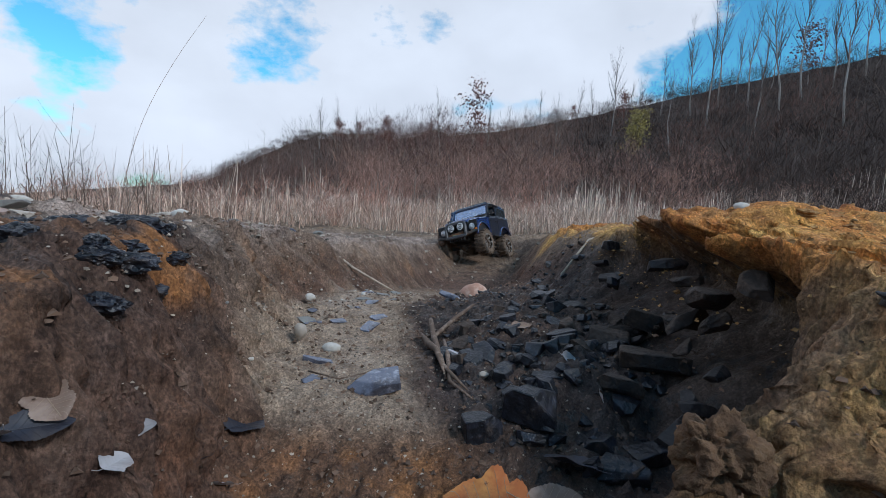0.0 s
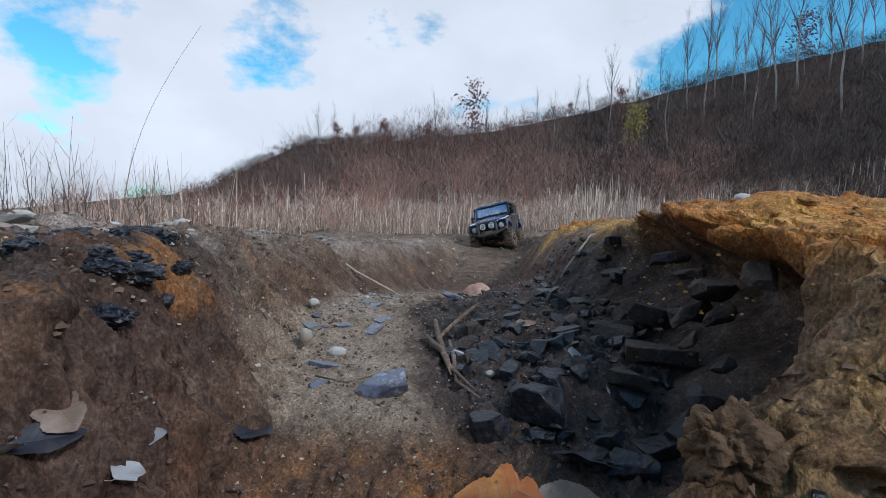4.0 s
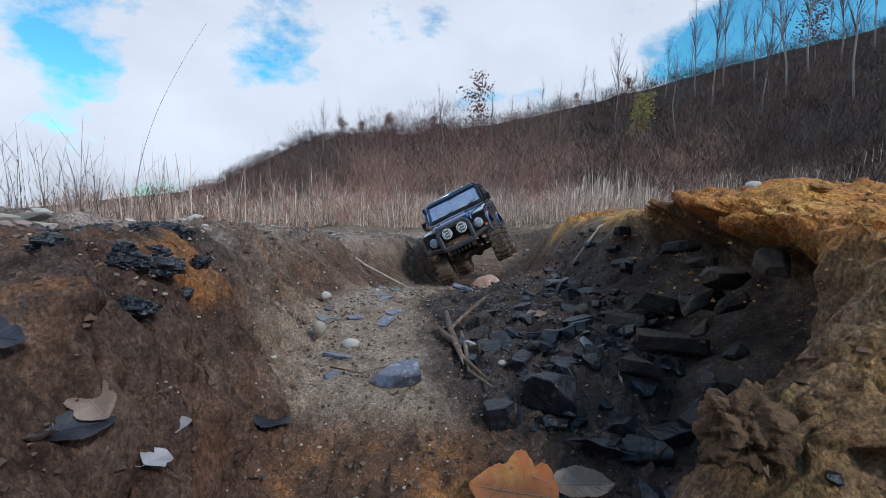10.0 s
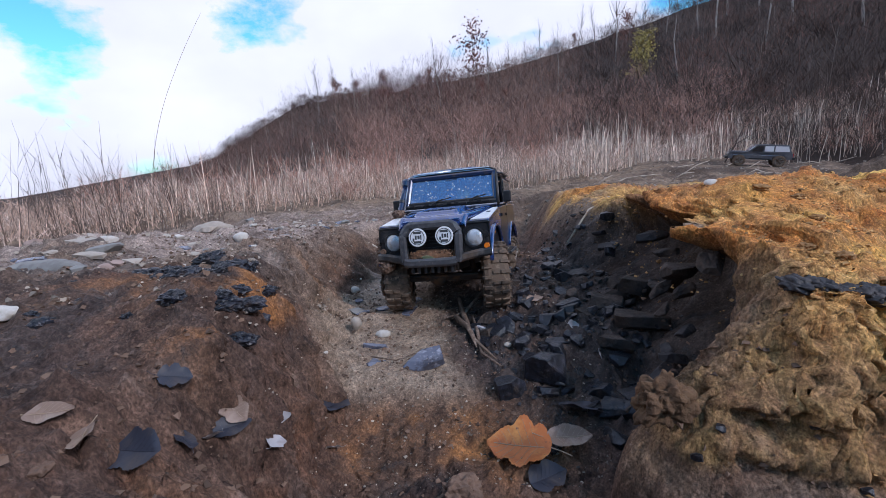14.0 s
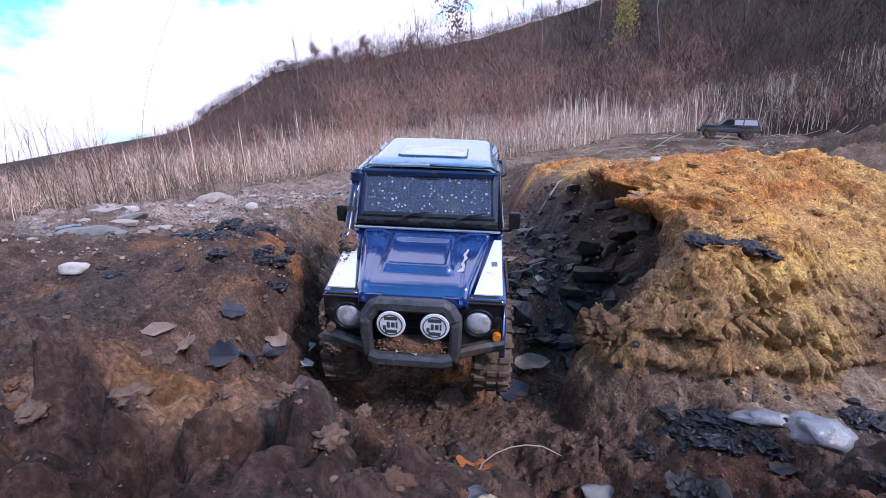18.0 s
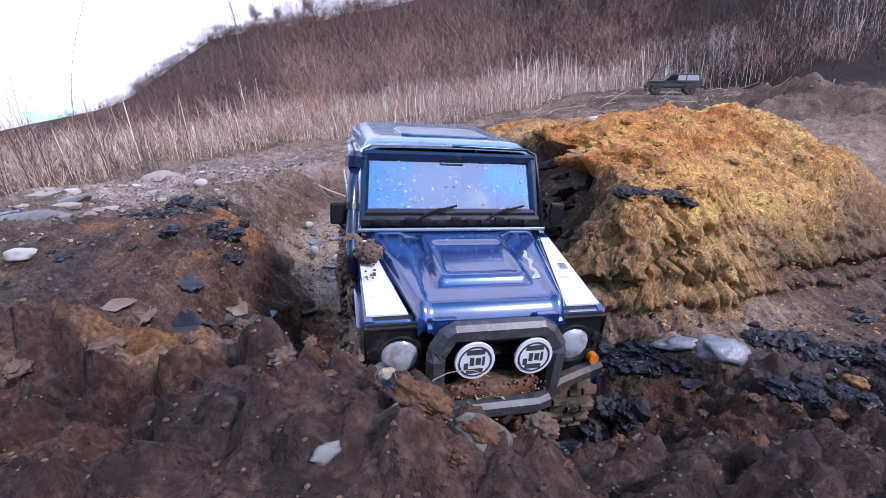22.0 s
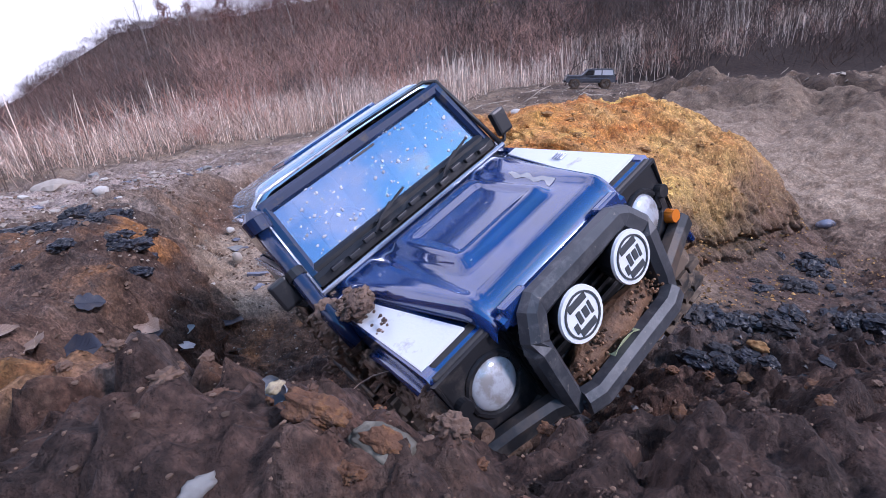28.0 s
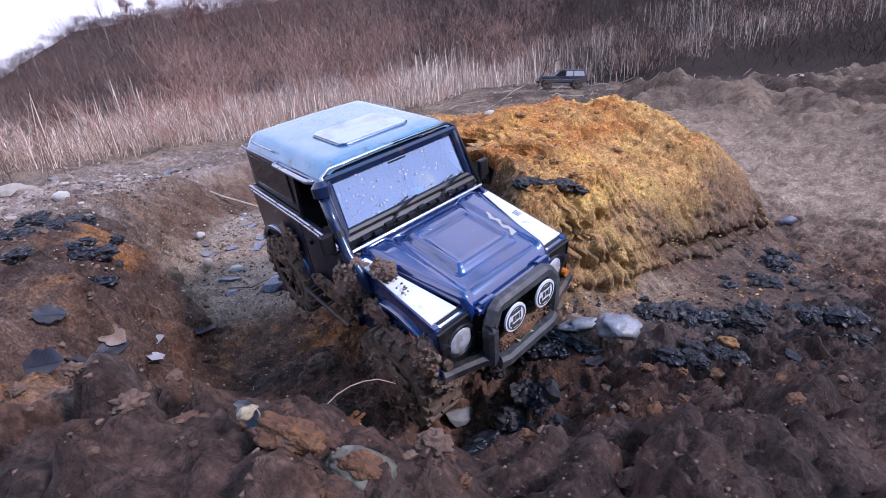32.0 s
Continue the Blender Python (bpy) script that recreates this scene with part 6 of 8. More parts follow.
    for i in range(n):
        for side in (-1, 1):
            if (i + (side > 0)) % 2:
                continue
            r = Matrix.Rotation(2 * math.pi * (i + 0.5) / n, 3, "X")
            box(bm, r @ Vector((side * 0.0125, 0, 0.0487)), (0.0115, 0.0052, 0.0052), 0.0008, r)
            box(bm, r @ Vector((side * 0.0192, 0, 0.0440)), (0.0030, 0.0046, 0.0075), 0, r)
        if i % 2:
            r = Matrix.Rotation(2 * math.pi * (i + 0.5) / n, 3, "X")
            box(bm, r @ Vector((0, 0, 0.0490)), (0.0095, 0.0046, 0.0046), 0, r)
    bmesh.ops.recalc_face_normals(bm, faces=bm.faces)
    tyre_mesh = finish(bm, "tyre", M_TYRE, False)
    bm = bmesh.new()
    cyl(bm, (-0.017, 0, 0), (0.010, 0, 0), 0.031, 0.031, 28)
    for sgn in (1,):
        sweep(bm, [(0.0175, 0.0300 * math.cos(a), 0.0300 * math.sin(a)) for a in [2 * math.pi * i / 28 for i in range(28)]], 0.0022, 6, closed=True)
        for i in range(8):
            a = 2 * math.pi * i / 8
            sweep(bm, [(0.0130, 0.008 * math.cos(a), 0.008 * math.sin(a)), (0.0165, 0.029 * math.cos(a), 0.029 * math.sin(a))], 0.0030, 6)
        cyl(bm, (0.008, 0, 0), (0.0190, 0, 0), 0.0095, 0.0075, 16)
        for i in range(6):
            a = 2 * math.pi * i / 6 + 0.3
            cyl(bm, (0.017, 0.0058 * math.cos(a), 0.0058 * math.sin(a)), (0.0205, 0.0058 * math.cos(a), 0.0058 * math.sin(a)), 0.0013, 0.0013, 6)
    rim_mesh = finish(bm, "rim", M_RIM, False)
    wheels = []
    for ay in (FRONT_AXLE, REAR_AXLE):
        for sx in (-1, 1):
            w = thing_part("wheel", car)
            w.matrix_basis = pose(sx * TRACK, ay, AXLE_Z, 0, 0, 0 if sx > 0 else 180)
            for name, me in (("tyre", tyre_mesh), ("rim", rim_mesh)):
                o = new(name, me)
                o.parent = w
                if name == "rim" and sx > 0:
                    o.material_slots[0].link = "OBJECT"
                    o.material_slots[0].material = M_MUD
                    o["label"] = "rim caked in brown mud"
            wheels.append((w, sx, ay))
    # clods of mud on the right wing and flank
    loose = ([], [])
    for i, (c, s, k) in enumerate((((0.087, 0.070, 0.148), (0.014, 0.015, 0.021), 60), ((0.078, 0.098, 0.1630), (0.010, 0.015, 0.008), 46), ((0.0915, 0.052, 0.128), (0.010, 0.017, 0.030), 60),
                                   ((0.0890, 0.150, 0.102), (0.007, 0.017, 0.024), 40), ((0.0880, 0.118, 0.096), (0.006, 0.030, 0.024), 60), ((0.0895, 0.092, 0.122), (0.004, 0.022, 0.014), 34),
                                   ((0.0885, -0.060, 0.135), (0.003, 0.022, 0.022), 30), ((0.084, 0.166, 0.088), (0.013, 0.007, 0.011), 26), ((0.0955, 0.104, 0.066), (0.006, 0.034, 0.020), 46),
                                   ((0.0995, 0.112, 0.054), (0.004, 0.036, 0.030), 70), ((0.0890, 0.010, 0.104), (0.003, 0.040, 0.014), 40), ((0.0890, -0.100, 0.105), (0.006, 0.030, 0.020), 40), ((0.0870, 0.157, 0.112), (0.008, 0.013, 0.020), 44), ((0.0780, 0.168, 0.082), (0.014, 0.009, 0.011), 36))):
        bm = bmesh.new()
        lump(bm, c, tuple(v * 0.85 for v in s), 20 + i, 0.40, 4, 4)
        part("mud_clod", bm, M_MUD, car, "crumbly clod of brown mud stuck to the truck", True)
        one = bmesh.new()
        for j in range(int(k * 2.6)):
            d = Vector((rnd.gauss(0, 1), rnd.gauss(0, 1), rnd.gauss(0, 1))).normalized() * rnd.uniform(0.6, 1.05)
            q = 0.0005 + 0.0019 * rnd.random() ** 2
            lump(one, (c[0] + d.x * s[0], c[1] + d.y * s[1], c[2] + d.z * s[2]), (q * 1.3, q * 1.1, q * 0.9), 40 * i + j, 0.85, 2, 2)
        gather(loose, one)
    bm = bmesh.new()
    for i in range(46):
        q = rnd.uniform(0.0005, 0.0013)
        y = rnd.uniform(0.062, 0.130)
        lump(bm, (rnd.uniform(0.074, 0.084), y, 0.1482 + 0.0185 * (0.168 - y) / 0.112), (q, q, q * 0.8), i, 0.4, 1)
    gather(loose, bm)
    me = bpy.data.meshes.new("loose_mud")
    me.from_pydata(loose[0], [], loose[1])
    me.materials.append(M_MUD)
    crumbs = new("loose_mud", me)
    crumbs.parent = car
    tagged(crumbs, "crumbs of brown mud", kind="stuff")
    def splash(u, v):
        k = (v - 0.099) / 0.040
        w = 0.0009 + 0.0009 * abs(math.sin(v * 310)) + 0.0016 * max(0.0, k - 0.8) * 5 - 0.0009 * (k < 0.02)
        x = -0.0478 + 0.0042 * k + 0.0010 * math.sin(v * 420) + u * w
        return (x, v, bonnet_z(x, v) + 0.00025)
    bm = sheet(bmesh.new(), splash, [-1, -0.4, 0.4, 1], [0.099 + 0.040 * i / 24 for i in range(25)])
    part("bonnet_splash", bm, material("pale_splash", (0.55, 0.52, 0.50), 0.6), car, "pale dried splash on the bonnet", True)
    return car, wheels


def thing_part(name, parent):
    """An Empty that gathers the pieces of one part."""
    ob = new(name)
    ob.empty_display_size = 0.01
    ob.parent = parent
    return ob


car, car_wheels = build_truck()


# ---- the second toy, an estate car parked on the flat ----
M_GREY = material("grey_paint", (0.105, 0.110, 0.128), 0.28, 0.3, vary=((30, (0.15, 0.155, 0.17), 0.4, 0.65),), coat=0.6)
M_PANE = material("milky_window", (0.80, 0.82, 0.86), 0.12, 0.2, coat=0.8)
M_DARKPANE = material("dark_window", (0.02, 0.022, 0.026), 0.1, coat=0.8)


def build_estate():
    suv = thing("toy_estate_car", "dark grey toy four-wheel-drive estate car parked on bare ground", "toy car")
    side = [(0.222, 0.060), (0.226, 0.088), (0.216, 0.108), (0.085, 0.116), (-0.205, 0.118), (-0.218, 0.100), (-0.220, 0.064)]
    low = side + arc(-0.135, 0.056, 0.052, 180, 0, 12) + [(-0.08, 0.054), (0.08, 0.054)] + arc(0.140, 0.056, 0.052, 180, 0, 12)
    part("body", prism(bmesh.new(), low, "x", -0.092, 0.092), M_GREY, suv)
    cab = [(0.085, 0.115), (0.030, 0.166), (-0.190, 0.168), (-0.210, 0.117)]
    part("cabin", prism(bmesh.new(), cab, "x", -0.080, 0.080), M_GREY, suv)
    part("bonnet", box(bmesh.new(), (0, 0.150, 0.1135), (0.150, 0.130, 0.008), 0.003), M_GREY, suv)
    part("roof", box(bmesh.new(), (0, -0.080, 0.1695), (0.156, 0.215, 0.006), 0.002), M_GREY, suv)
    part("windscreen", prism(bmesh.new(), [(0.078, 0.123), (0.034, 0.1645), (0.037, 0.1665), (0.082, 0.125)], "x", -0.070, 0.070), M_PANE, suv, "milky windscreen")
    for sx in (-1, 1):
        x0, x1 = sorted((sx * 0.0802, sx * 0.0825))
        part("front_window", prism(bmesh.new(), [(0.066, 0.120), (0.026, 0.160), (-0.020, 0.161), (-0.020, 0.120)], "x", x0, x1), M_DARKPANE, suv, "dark open front window")
        part("rear_window", prism(bmesh.new(), [(-0.028, 0.120), (-0.028, 0.161), (-0.088, 0.162), (-0.088, 0.120)], "x", x0, x1), M_PANE, suv, "pale rear door window")
        part("cargo_window", prism(bmesh.new(), [(-0.098, 0.120), (-0.098, 0.162), (-0.184, 0.162), (-0.196, 0.120)], "x", x0, x1), M_PANE, suv, "pale cargo window")
        part("sill", box(bmesh.new(), (sx * 0.092, 0.0, 0.062), (0.006, 0.150, 0.008), 0.002), M_TRIM, suv)
        part("moulding", box(bmesh.new(), (sx * 0.0925, 0.0, 0.088), (0.003, 0.40, 0.005), 0.001), M_CHROME, suv)
        part("headlight", box(bmesh.new(), (sx * 0.066, 0.2255, 0.092), (0.030, 0.006, 0.016), 0.002), M_LAMP, suv)
        part("tail_light", box(bmesh.new(), (sx * 0.080, -0.2205, 0.092), (0.016, 0.006, 0.026), 0.002), M_RED, suv)
        part("mirror", box(bmesh.new(), (sx * 0.098, 0.060, 0.124), (0.016, 0.008, 0.012), 0.002), M_TRIM, suv)
    part("grille", box(bmesh.new(), (0, 0.2262, 0.092), (0.090, 0.005, 0.018), 0.001), M_TRIM, suv)
    part("front_bumper", box(bmesh.new(), (0, 0.230, 0.068), (0.186, 0.022, 0.018), 0.004), M_TRIM, suv)
    part("rear_bumper", box(bmesh.new(), (0, -0.226, 0.068), (0.186, 0.020, 0.018), 0.004), M_TRIM, suv)
    part("bonnet_rack", sweep(bmesh.new(), [(-0.06, 0.20, 0.114), (-0.06, 0.20, 0.126), (0.06, 0.20, 0.126), (0.06, 0.20, 0.114)], 0.003, 6), M_TRIM, suv)
    for ay in (0.140, -0.135):
        for sx in (-1, 1):
            w = thing_part("wheel", suv)
            w.matrix_basis = pose(sx * 0.080, ay, 0.046, 0, 0, 0 if sx > 0 else 180) @ Matrix.Diagonal((0.85, 0.92, 0.92, 1))
            for name, src in (("tyre", "tyre"), ("rim", "rim")):
                o = new(name, bpy.data.meshes[src])
                o.parent = w
    x, y = 2.09, 3.24
    suv.matrix_basis = pose(x, y, z_at(x, y) + 0.001, 5, -1, 66) @ Matrix.Diagonal((0.84, 0.84, 0.84, 1))


build_estate()


# ---- stones, coal, leaves and litter ----
M_STONE = material("pale_pebble", (0.42, 0.36, 0.30), 0.7, vary=((60, (0.34, 0.29, 0.24), 0.45, 0.65),), bump=((200, 0.3, 0.001),))
M_WHITESTONE = material("white_pebble", (0.56, 0.52, 0.47), 0.65, vary=((80, (0.45, 0.40, 0.34), 0.5, 0.66),), bump=((200, 0.3, 0.001),))
M_PINK = material("pink_stone", (0.48, 0.26, 0.18), 0.7, vary=((50, (0.62, 0.42, 0.33), 0.45, 0.6),), bump=((160, 0.4, 0.001),))
M_GREYSTONE = material("grey_stone", (0.23, 0.225, 0.21), 0.7, vary=((60, (0.18, 0.17, 0.16), 0.45, 0.62),), bump=((160, 0.5, 0.0015),))
M_PINKSTONE = material("dusty_pink_stone", (0.36, 0.26, 0.22), 0.8, vary=((60, (0.24, 0.17, 0.14), 0.45, 0.65),), bump=((200, 0.4, 0.001),))
M_SLATE = material("blue_slate", (0.15, 0.16, 0.21), 0.26, vary=((70, (0.34, 0.35, 0.41), 0.50, 0.62), (30, (0.07, 0.07, 0.09), 0.48, 0.6), (260, (0.30, 0.24, 0.19), 0.62, 0.69)), bump=((90, 0.8, 0.003), (300, 0.5, 0.001)))
M_COAL = material("coal", (0.010, 0.011, 0.015), 0.36, spec=0.5, vary=((90, (0.026, 0.028, 0.040), 0.48, 0.62), (30, (0.070, 0.050, 0.038), 0.58, 0.70), (220, (0.11, 0.11, 0.135), 0.655, 0.70)), bump=((140, 0.8, 0.003), (500, 0.6, 0.0010)))
M_CHAR = material("charred_wood", (0.018, 0.016, 0.018), 0.6, vary=((80, (0.06, 0.05, 0.048), 0.5, 0.64),), bump=((90, 1.0, 0.003),))
M_ROOT = material("splintered_root", (0.13, 0.085, 0.06), 0.8, vary=((120, (0.30, 0.22, 0.17), 0.5, 0.66),), bump=((300, 0.5, 0.001),))
M_STICK = material("pale_stick", (0.48, 0.40, 0.32), 0.75, vary=((50, (0.26, 0.20, 0.15), 0.5, 0.65),))
M_LEAF_O = material("orange_leaf", (0.46, 0.135, 0.028), 0.5, vary=((45, (0.30, 0.075, 0.02), 0.50, 0.66), (25, (0.66, 0.30, 0.07), 0.5, 0.7), (160, (0.16, 0.06, 0.03), 0.62, 0.70)), bump=((300, 0.3, 0.0008),))
M_LEAF_B = material("brown_leaf", (0.22, 0.145, 0.105), 0.6, vary=((50, (0.33, 0.24, 0.19), 0.48, 0.64),))
M_VEIN = material("leaf_vein", (0.34, 0.25, 0.17), 0.6)
M_LEAF_R = material("red_brown_leaf", (0.16, 0.075, 0.062), 0.55, vary=((50, (0.24, 0.13, 0.11), 0.48, 0.64),))
M_LEAF_W = material("bleached_leaf", (0.44, 0.42, 0.43), 0.5, vary=((50, (0.36, 0.32, 0.31), 0.5, 0.66),))
M_LEAF_D = material("wet_dark_leaf", (0.026, 0.028, 0.042), 0.55, vary=((50, (0.055, 0.046, 0.046), 0.5, 0.66),))
M_RUST = material("rusty_crust", (0.130, 0.058, 0.028), 0.8, vary=((160, (0.29, 0.130, 0.042), 0.47, 0.64), (140, (0.09, 0.05, 0.035), 0.5, 0.64)), bump=((220, 0.9, 0.003), (700, 0.8, 0.001)))
M_WETSTONE = material("wet_pale_stone", (0.235, 0.245, 0.275), 0.30, vary=((50, (0.46, 0.47, 0.48), 0.50, 0.64), (26, (0.22, 0.20, 0.20), 0.52, 0.66), (200, (0.26, 0.20, 0.16), 0.60, 0.68)), bump=((110, 0.7, 0.003), (420, 0.4, 0.001)))
M_PALEBLUE = material("weathered_blue_grey", (0.27, 0.29, 0.33), 0.5, vary=((70, (0.46, 0.44, 0.36), 0.5, 0.64), (180, (0.20, 0.19, 0.2), 0.55, 0.66)), bump=((90, 0.6, 0.003), (300, 0.5, 0.001)))
M_CLOD = material("earth_clod", (0.140, 0.086, 0.060), 0.9, vary=((60, (0.23, 0.145, 0.10), 0.42, 0.62), (20, (0.09, 0.055, 0.04), 0.5, 0.7)), bump=((70, 0.9, 0.006), (260, 0.8, 0.002)))
M_DARKCLOD = material("dark_crust", (0.050, 0.035, 0.027), 0.85, vary=((60, (0.105, 0.072, 0.052), 0.45, 0.62), (18, (0.022, 0.020, 0.020), 0.48, 0.6)), bump=((60, 1.0, 0.006), (200, 1.0, 0.003)))
# Tan clod colour taken down for the shade at the mound's corner.
M_BROWNCLOD = material("shade_toned_clod", (0.105, 0.056, 0.028), 0.9, vary=((70, (0.20, 0.110, 0.052), 0.42, 0.62), (20, (0.08, 0.045, 0.02), 0.5, 0.7)), bump=((60, 1.0, 0.008), (200, 1.0, 0.003)))
M_LIPCLOD = material("lip_clod", (0.115, 0.060, 0.038), 0.9, vary=((90, (0.210, 0.125, 0.080), 0.48, 0.66), (30, (0.170, 0.065, 0.026), 0.52, 0.66), (160, (0.07, 0.04, 0.03), 0.56, 0.68)), bump=((120, 0.9, 0.004), (380, 0.8, 0.0015)))
M_OCLOD = material("ochre_clod", (0.27, 0.135, 0.047), 0.9, vary=((60, (0.42, 0.25, 0.10), 0.42, 0.62), (20, (0.19, 0.085, 0.028), 0.5, 0.7)), bump=((70, 0.9, 0.006), (260, 0.8, 0.002)))


def on_ground(x, y, lift=0.0):
    return Vector((x, y, z_at(x, y) + lift))


def stone(name, label, category, x, y, size, mat, seed, rough=0.22, z=None, group="", turn=0.0, tilt=(0, 0)):
    bm = bmesh.new()
    lump(bm, (0, 0, 0), size, seed, rough, 3)
    ob = part(name, bm, mat, None, "", True)
    zz = z_at(x, y) if z is None else z
    ob.matrix_basis = pose(x, y, zz + size[2] * 0.45, tilt[0], tilt[1], turn)
    return tagged(ob, label, category, group)


def block(name, label, category, x, y, size, mat, seed, rot=(0, 0, 0), z=None, group="", cuts=7):
    ob = part(name, shard(bmesh.new(), (0, 0, 0), size, seed, (0, 0, 0), cuts), mat)
    zz = z_at(x, y) if z is None else z
    ob.matrix_basis = pose(x, y, zz + size[2] * (0.5 if cuts < 10 else 0.15), *rot)
    return tagged(ob, label, category, group)


def crumbly(name, label, category, x, y, size, mat, seed, turn=0.0, group="", z=None, smooth=False):
    """A crumbling mass with a jagged, knobbly surface."""
    rnd = random.Random(seed)
    bm = bmesh.new()
    lump(bm, (0, 0, 0), (size[0], size[1], size[2] * 1.25), seed, 0.42, 4 if max(size) > 0.006 else 3, 3.6)
    ob = part(name, bm, mat, None, "", smooth)
    zz = z_at(x, y) if z is None else z
    ob.matrix_basis = pose(x, y, zz + size[2] * 0.3, rnd.uniform(-12, 12), rnd.uniform(-12, 12), turn)
    return tagged(ob, label, category, group)


def leaf(label, x, y, size, mat, rot, lobes=5, curl=0.25, z=None, seed=0, group=""):
    """A dead leaf with a toothed edge, a fold along its midrib, curled rims, side veins and a stalk."""
    rnd = random.Random(seed)
    th = thing("fallen_leaf", label, "leaf", group)
    broad = 0.82 if lobes > 2 else 0.52
    bump = [rnd.uniform(0, 6.28) for _ in range(4)]

    def half(u):
        """Half the blade's width at u, from the stalk (0) to the tip (1)."""
        w = broad * (math.sin(math.pi * u ** 0.78) ** 0.75 if 0 < u < 1 else 0.0)
        if lobes > 2:
            w *= 0.78 + 0.30 * abs(math.sin(u * math.pi * (lobes + 1) * 0.5 + 0.4))
        return w

    def height(u, v):
        fold = 0.16 * abs(v) * half(u)
        roll = curl * (0.9 * (u - 0.45) ** 2 + 0.55 * (v * half(u)) ** 2 * (1 + 0.7 * math.sin(4 * u + bump[0])))
        wave = 0.045 * math.sin(9 * u + bump[1] + 2.2 * v) * abs(v) + 0.03 * math.sin(17 * u + bump[2]) * v * v
        return fold + roll + wave

    def at(u, v):
        tooth = 1 + (0.10 * ((u * 17) % 1.0) - 0.04 if abs(v) > 0.95 else 0)
        return ((2 * u - 1) * size, v * half(u) * tooth * size, height(u, v) * size)

    bm = bmesh.new()
    nu, vs = 44, [-1, -0.8, -0.55, -0.3, -0.1, 0, 0.1, 0.3, 0.55, 0.8, 1]
    rows = [[bm.verts.new(at(i / nu, v)) for v in vs] for i in range(1, nu)]
    for p, q in zip(rows, rows[1:]):
        for j in range(len(vs) - 1):
            bm.faces.new((p[j], p[j + 1], q[j + 1], q[j]))
    part("blade", bm, mat, th, "", True)
    bm = bmesh.new()
    sweep(bm, [(at(i / 8, 0)[0], 0, at(i / 8, 0)[2] + 0.0002) for i in range(1, 8)], size * 0.014, 5)
    for k in range(1, 7):
        u = 0.10 + 0.11 * k
        for sgn in (-1, 1):
            sweep(bm, [(at(min(u + 0.16 * w, 0.97), sgn * w * 0.9)[0], at(min(u + 0.16 * w, 0.97), sgn * w * 0.9)[1], at(min(u + 0.16 * w, 0.97), sgn * w * 0.9)[2] + 0.0001) for w in (0, 0.35, 0.7, 0.97)], size * 0.006, 3)
    part("venation", bm, M_VEIN if mat in (M_LEAF_O, M_LEAF_B) else mat, th)
    bm = bmesh.new()
    z0 = at(0.03, 0)[2]
    sweep(bm, [(-size * 0.95, 0, z0), (-size * 1.25, size * 0.08, z0 * 0.7), (-size * 1.55, size * 0.22, z0 * 0.5 + 0.001)], [size * 0.02, size * 0.016, size * 0.02], 5)
    part("stalk", bm, M_VEIN if mat in (M_LEAF_O, M_LEAF_B) else mat, th)
    zz = z_at(x, y) if z is None else z
    th.matrix_basis = pose(x, y, zz + 0.003, *rot)
    return th


def stick(label, pts, r, mat, name="stick", category="stick", group=""):
    bm = bmesh.new()
    sweep(bm, pts, r, 6)
    return tagged(part(name, bm, mat, None, "", True), label, category, group)


CLODS = ((0.215, 0.045, 0.006, M_RUST), (0.240, 0.020, 0.005, M_RUST), (0.302, -0.024, 0.006, M_RUST), (0.372, 0.075, 0.006, M_OCLOD), (0.180, 0.075, 0.008, M_RUST), (0.330, 0.050, 0.005, M_BROWNCLOD))


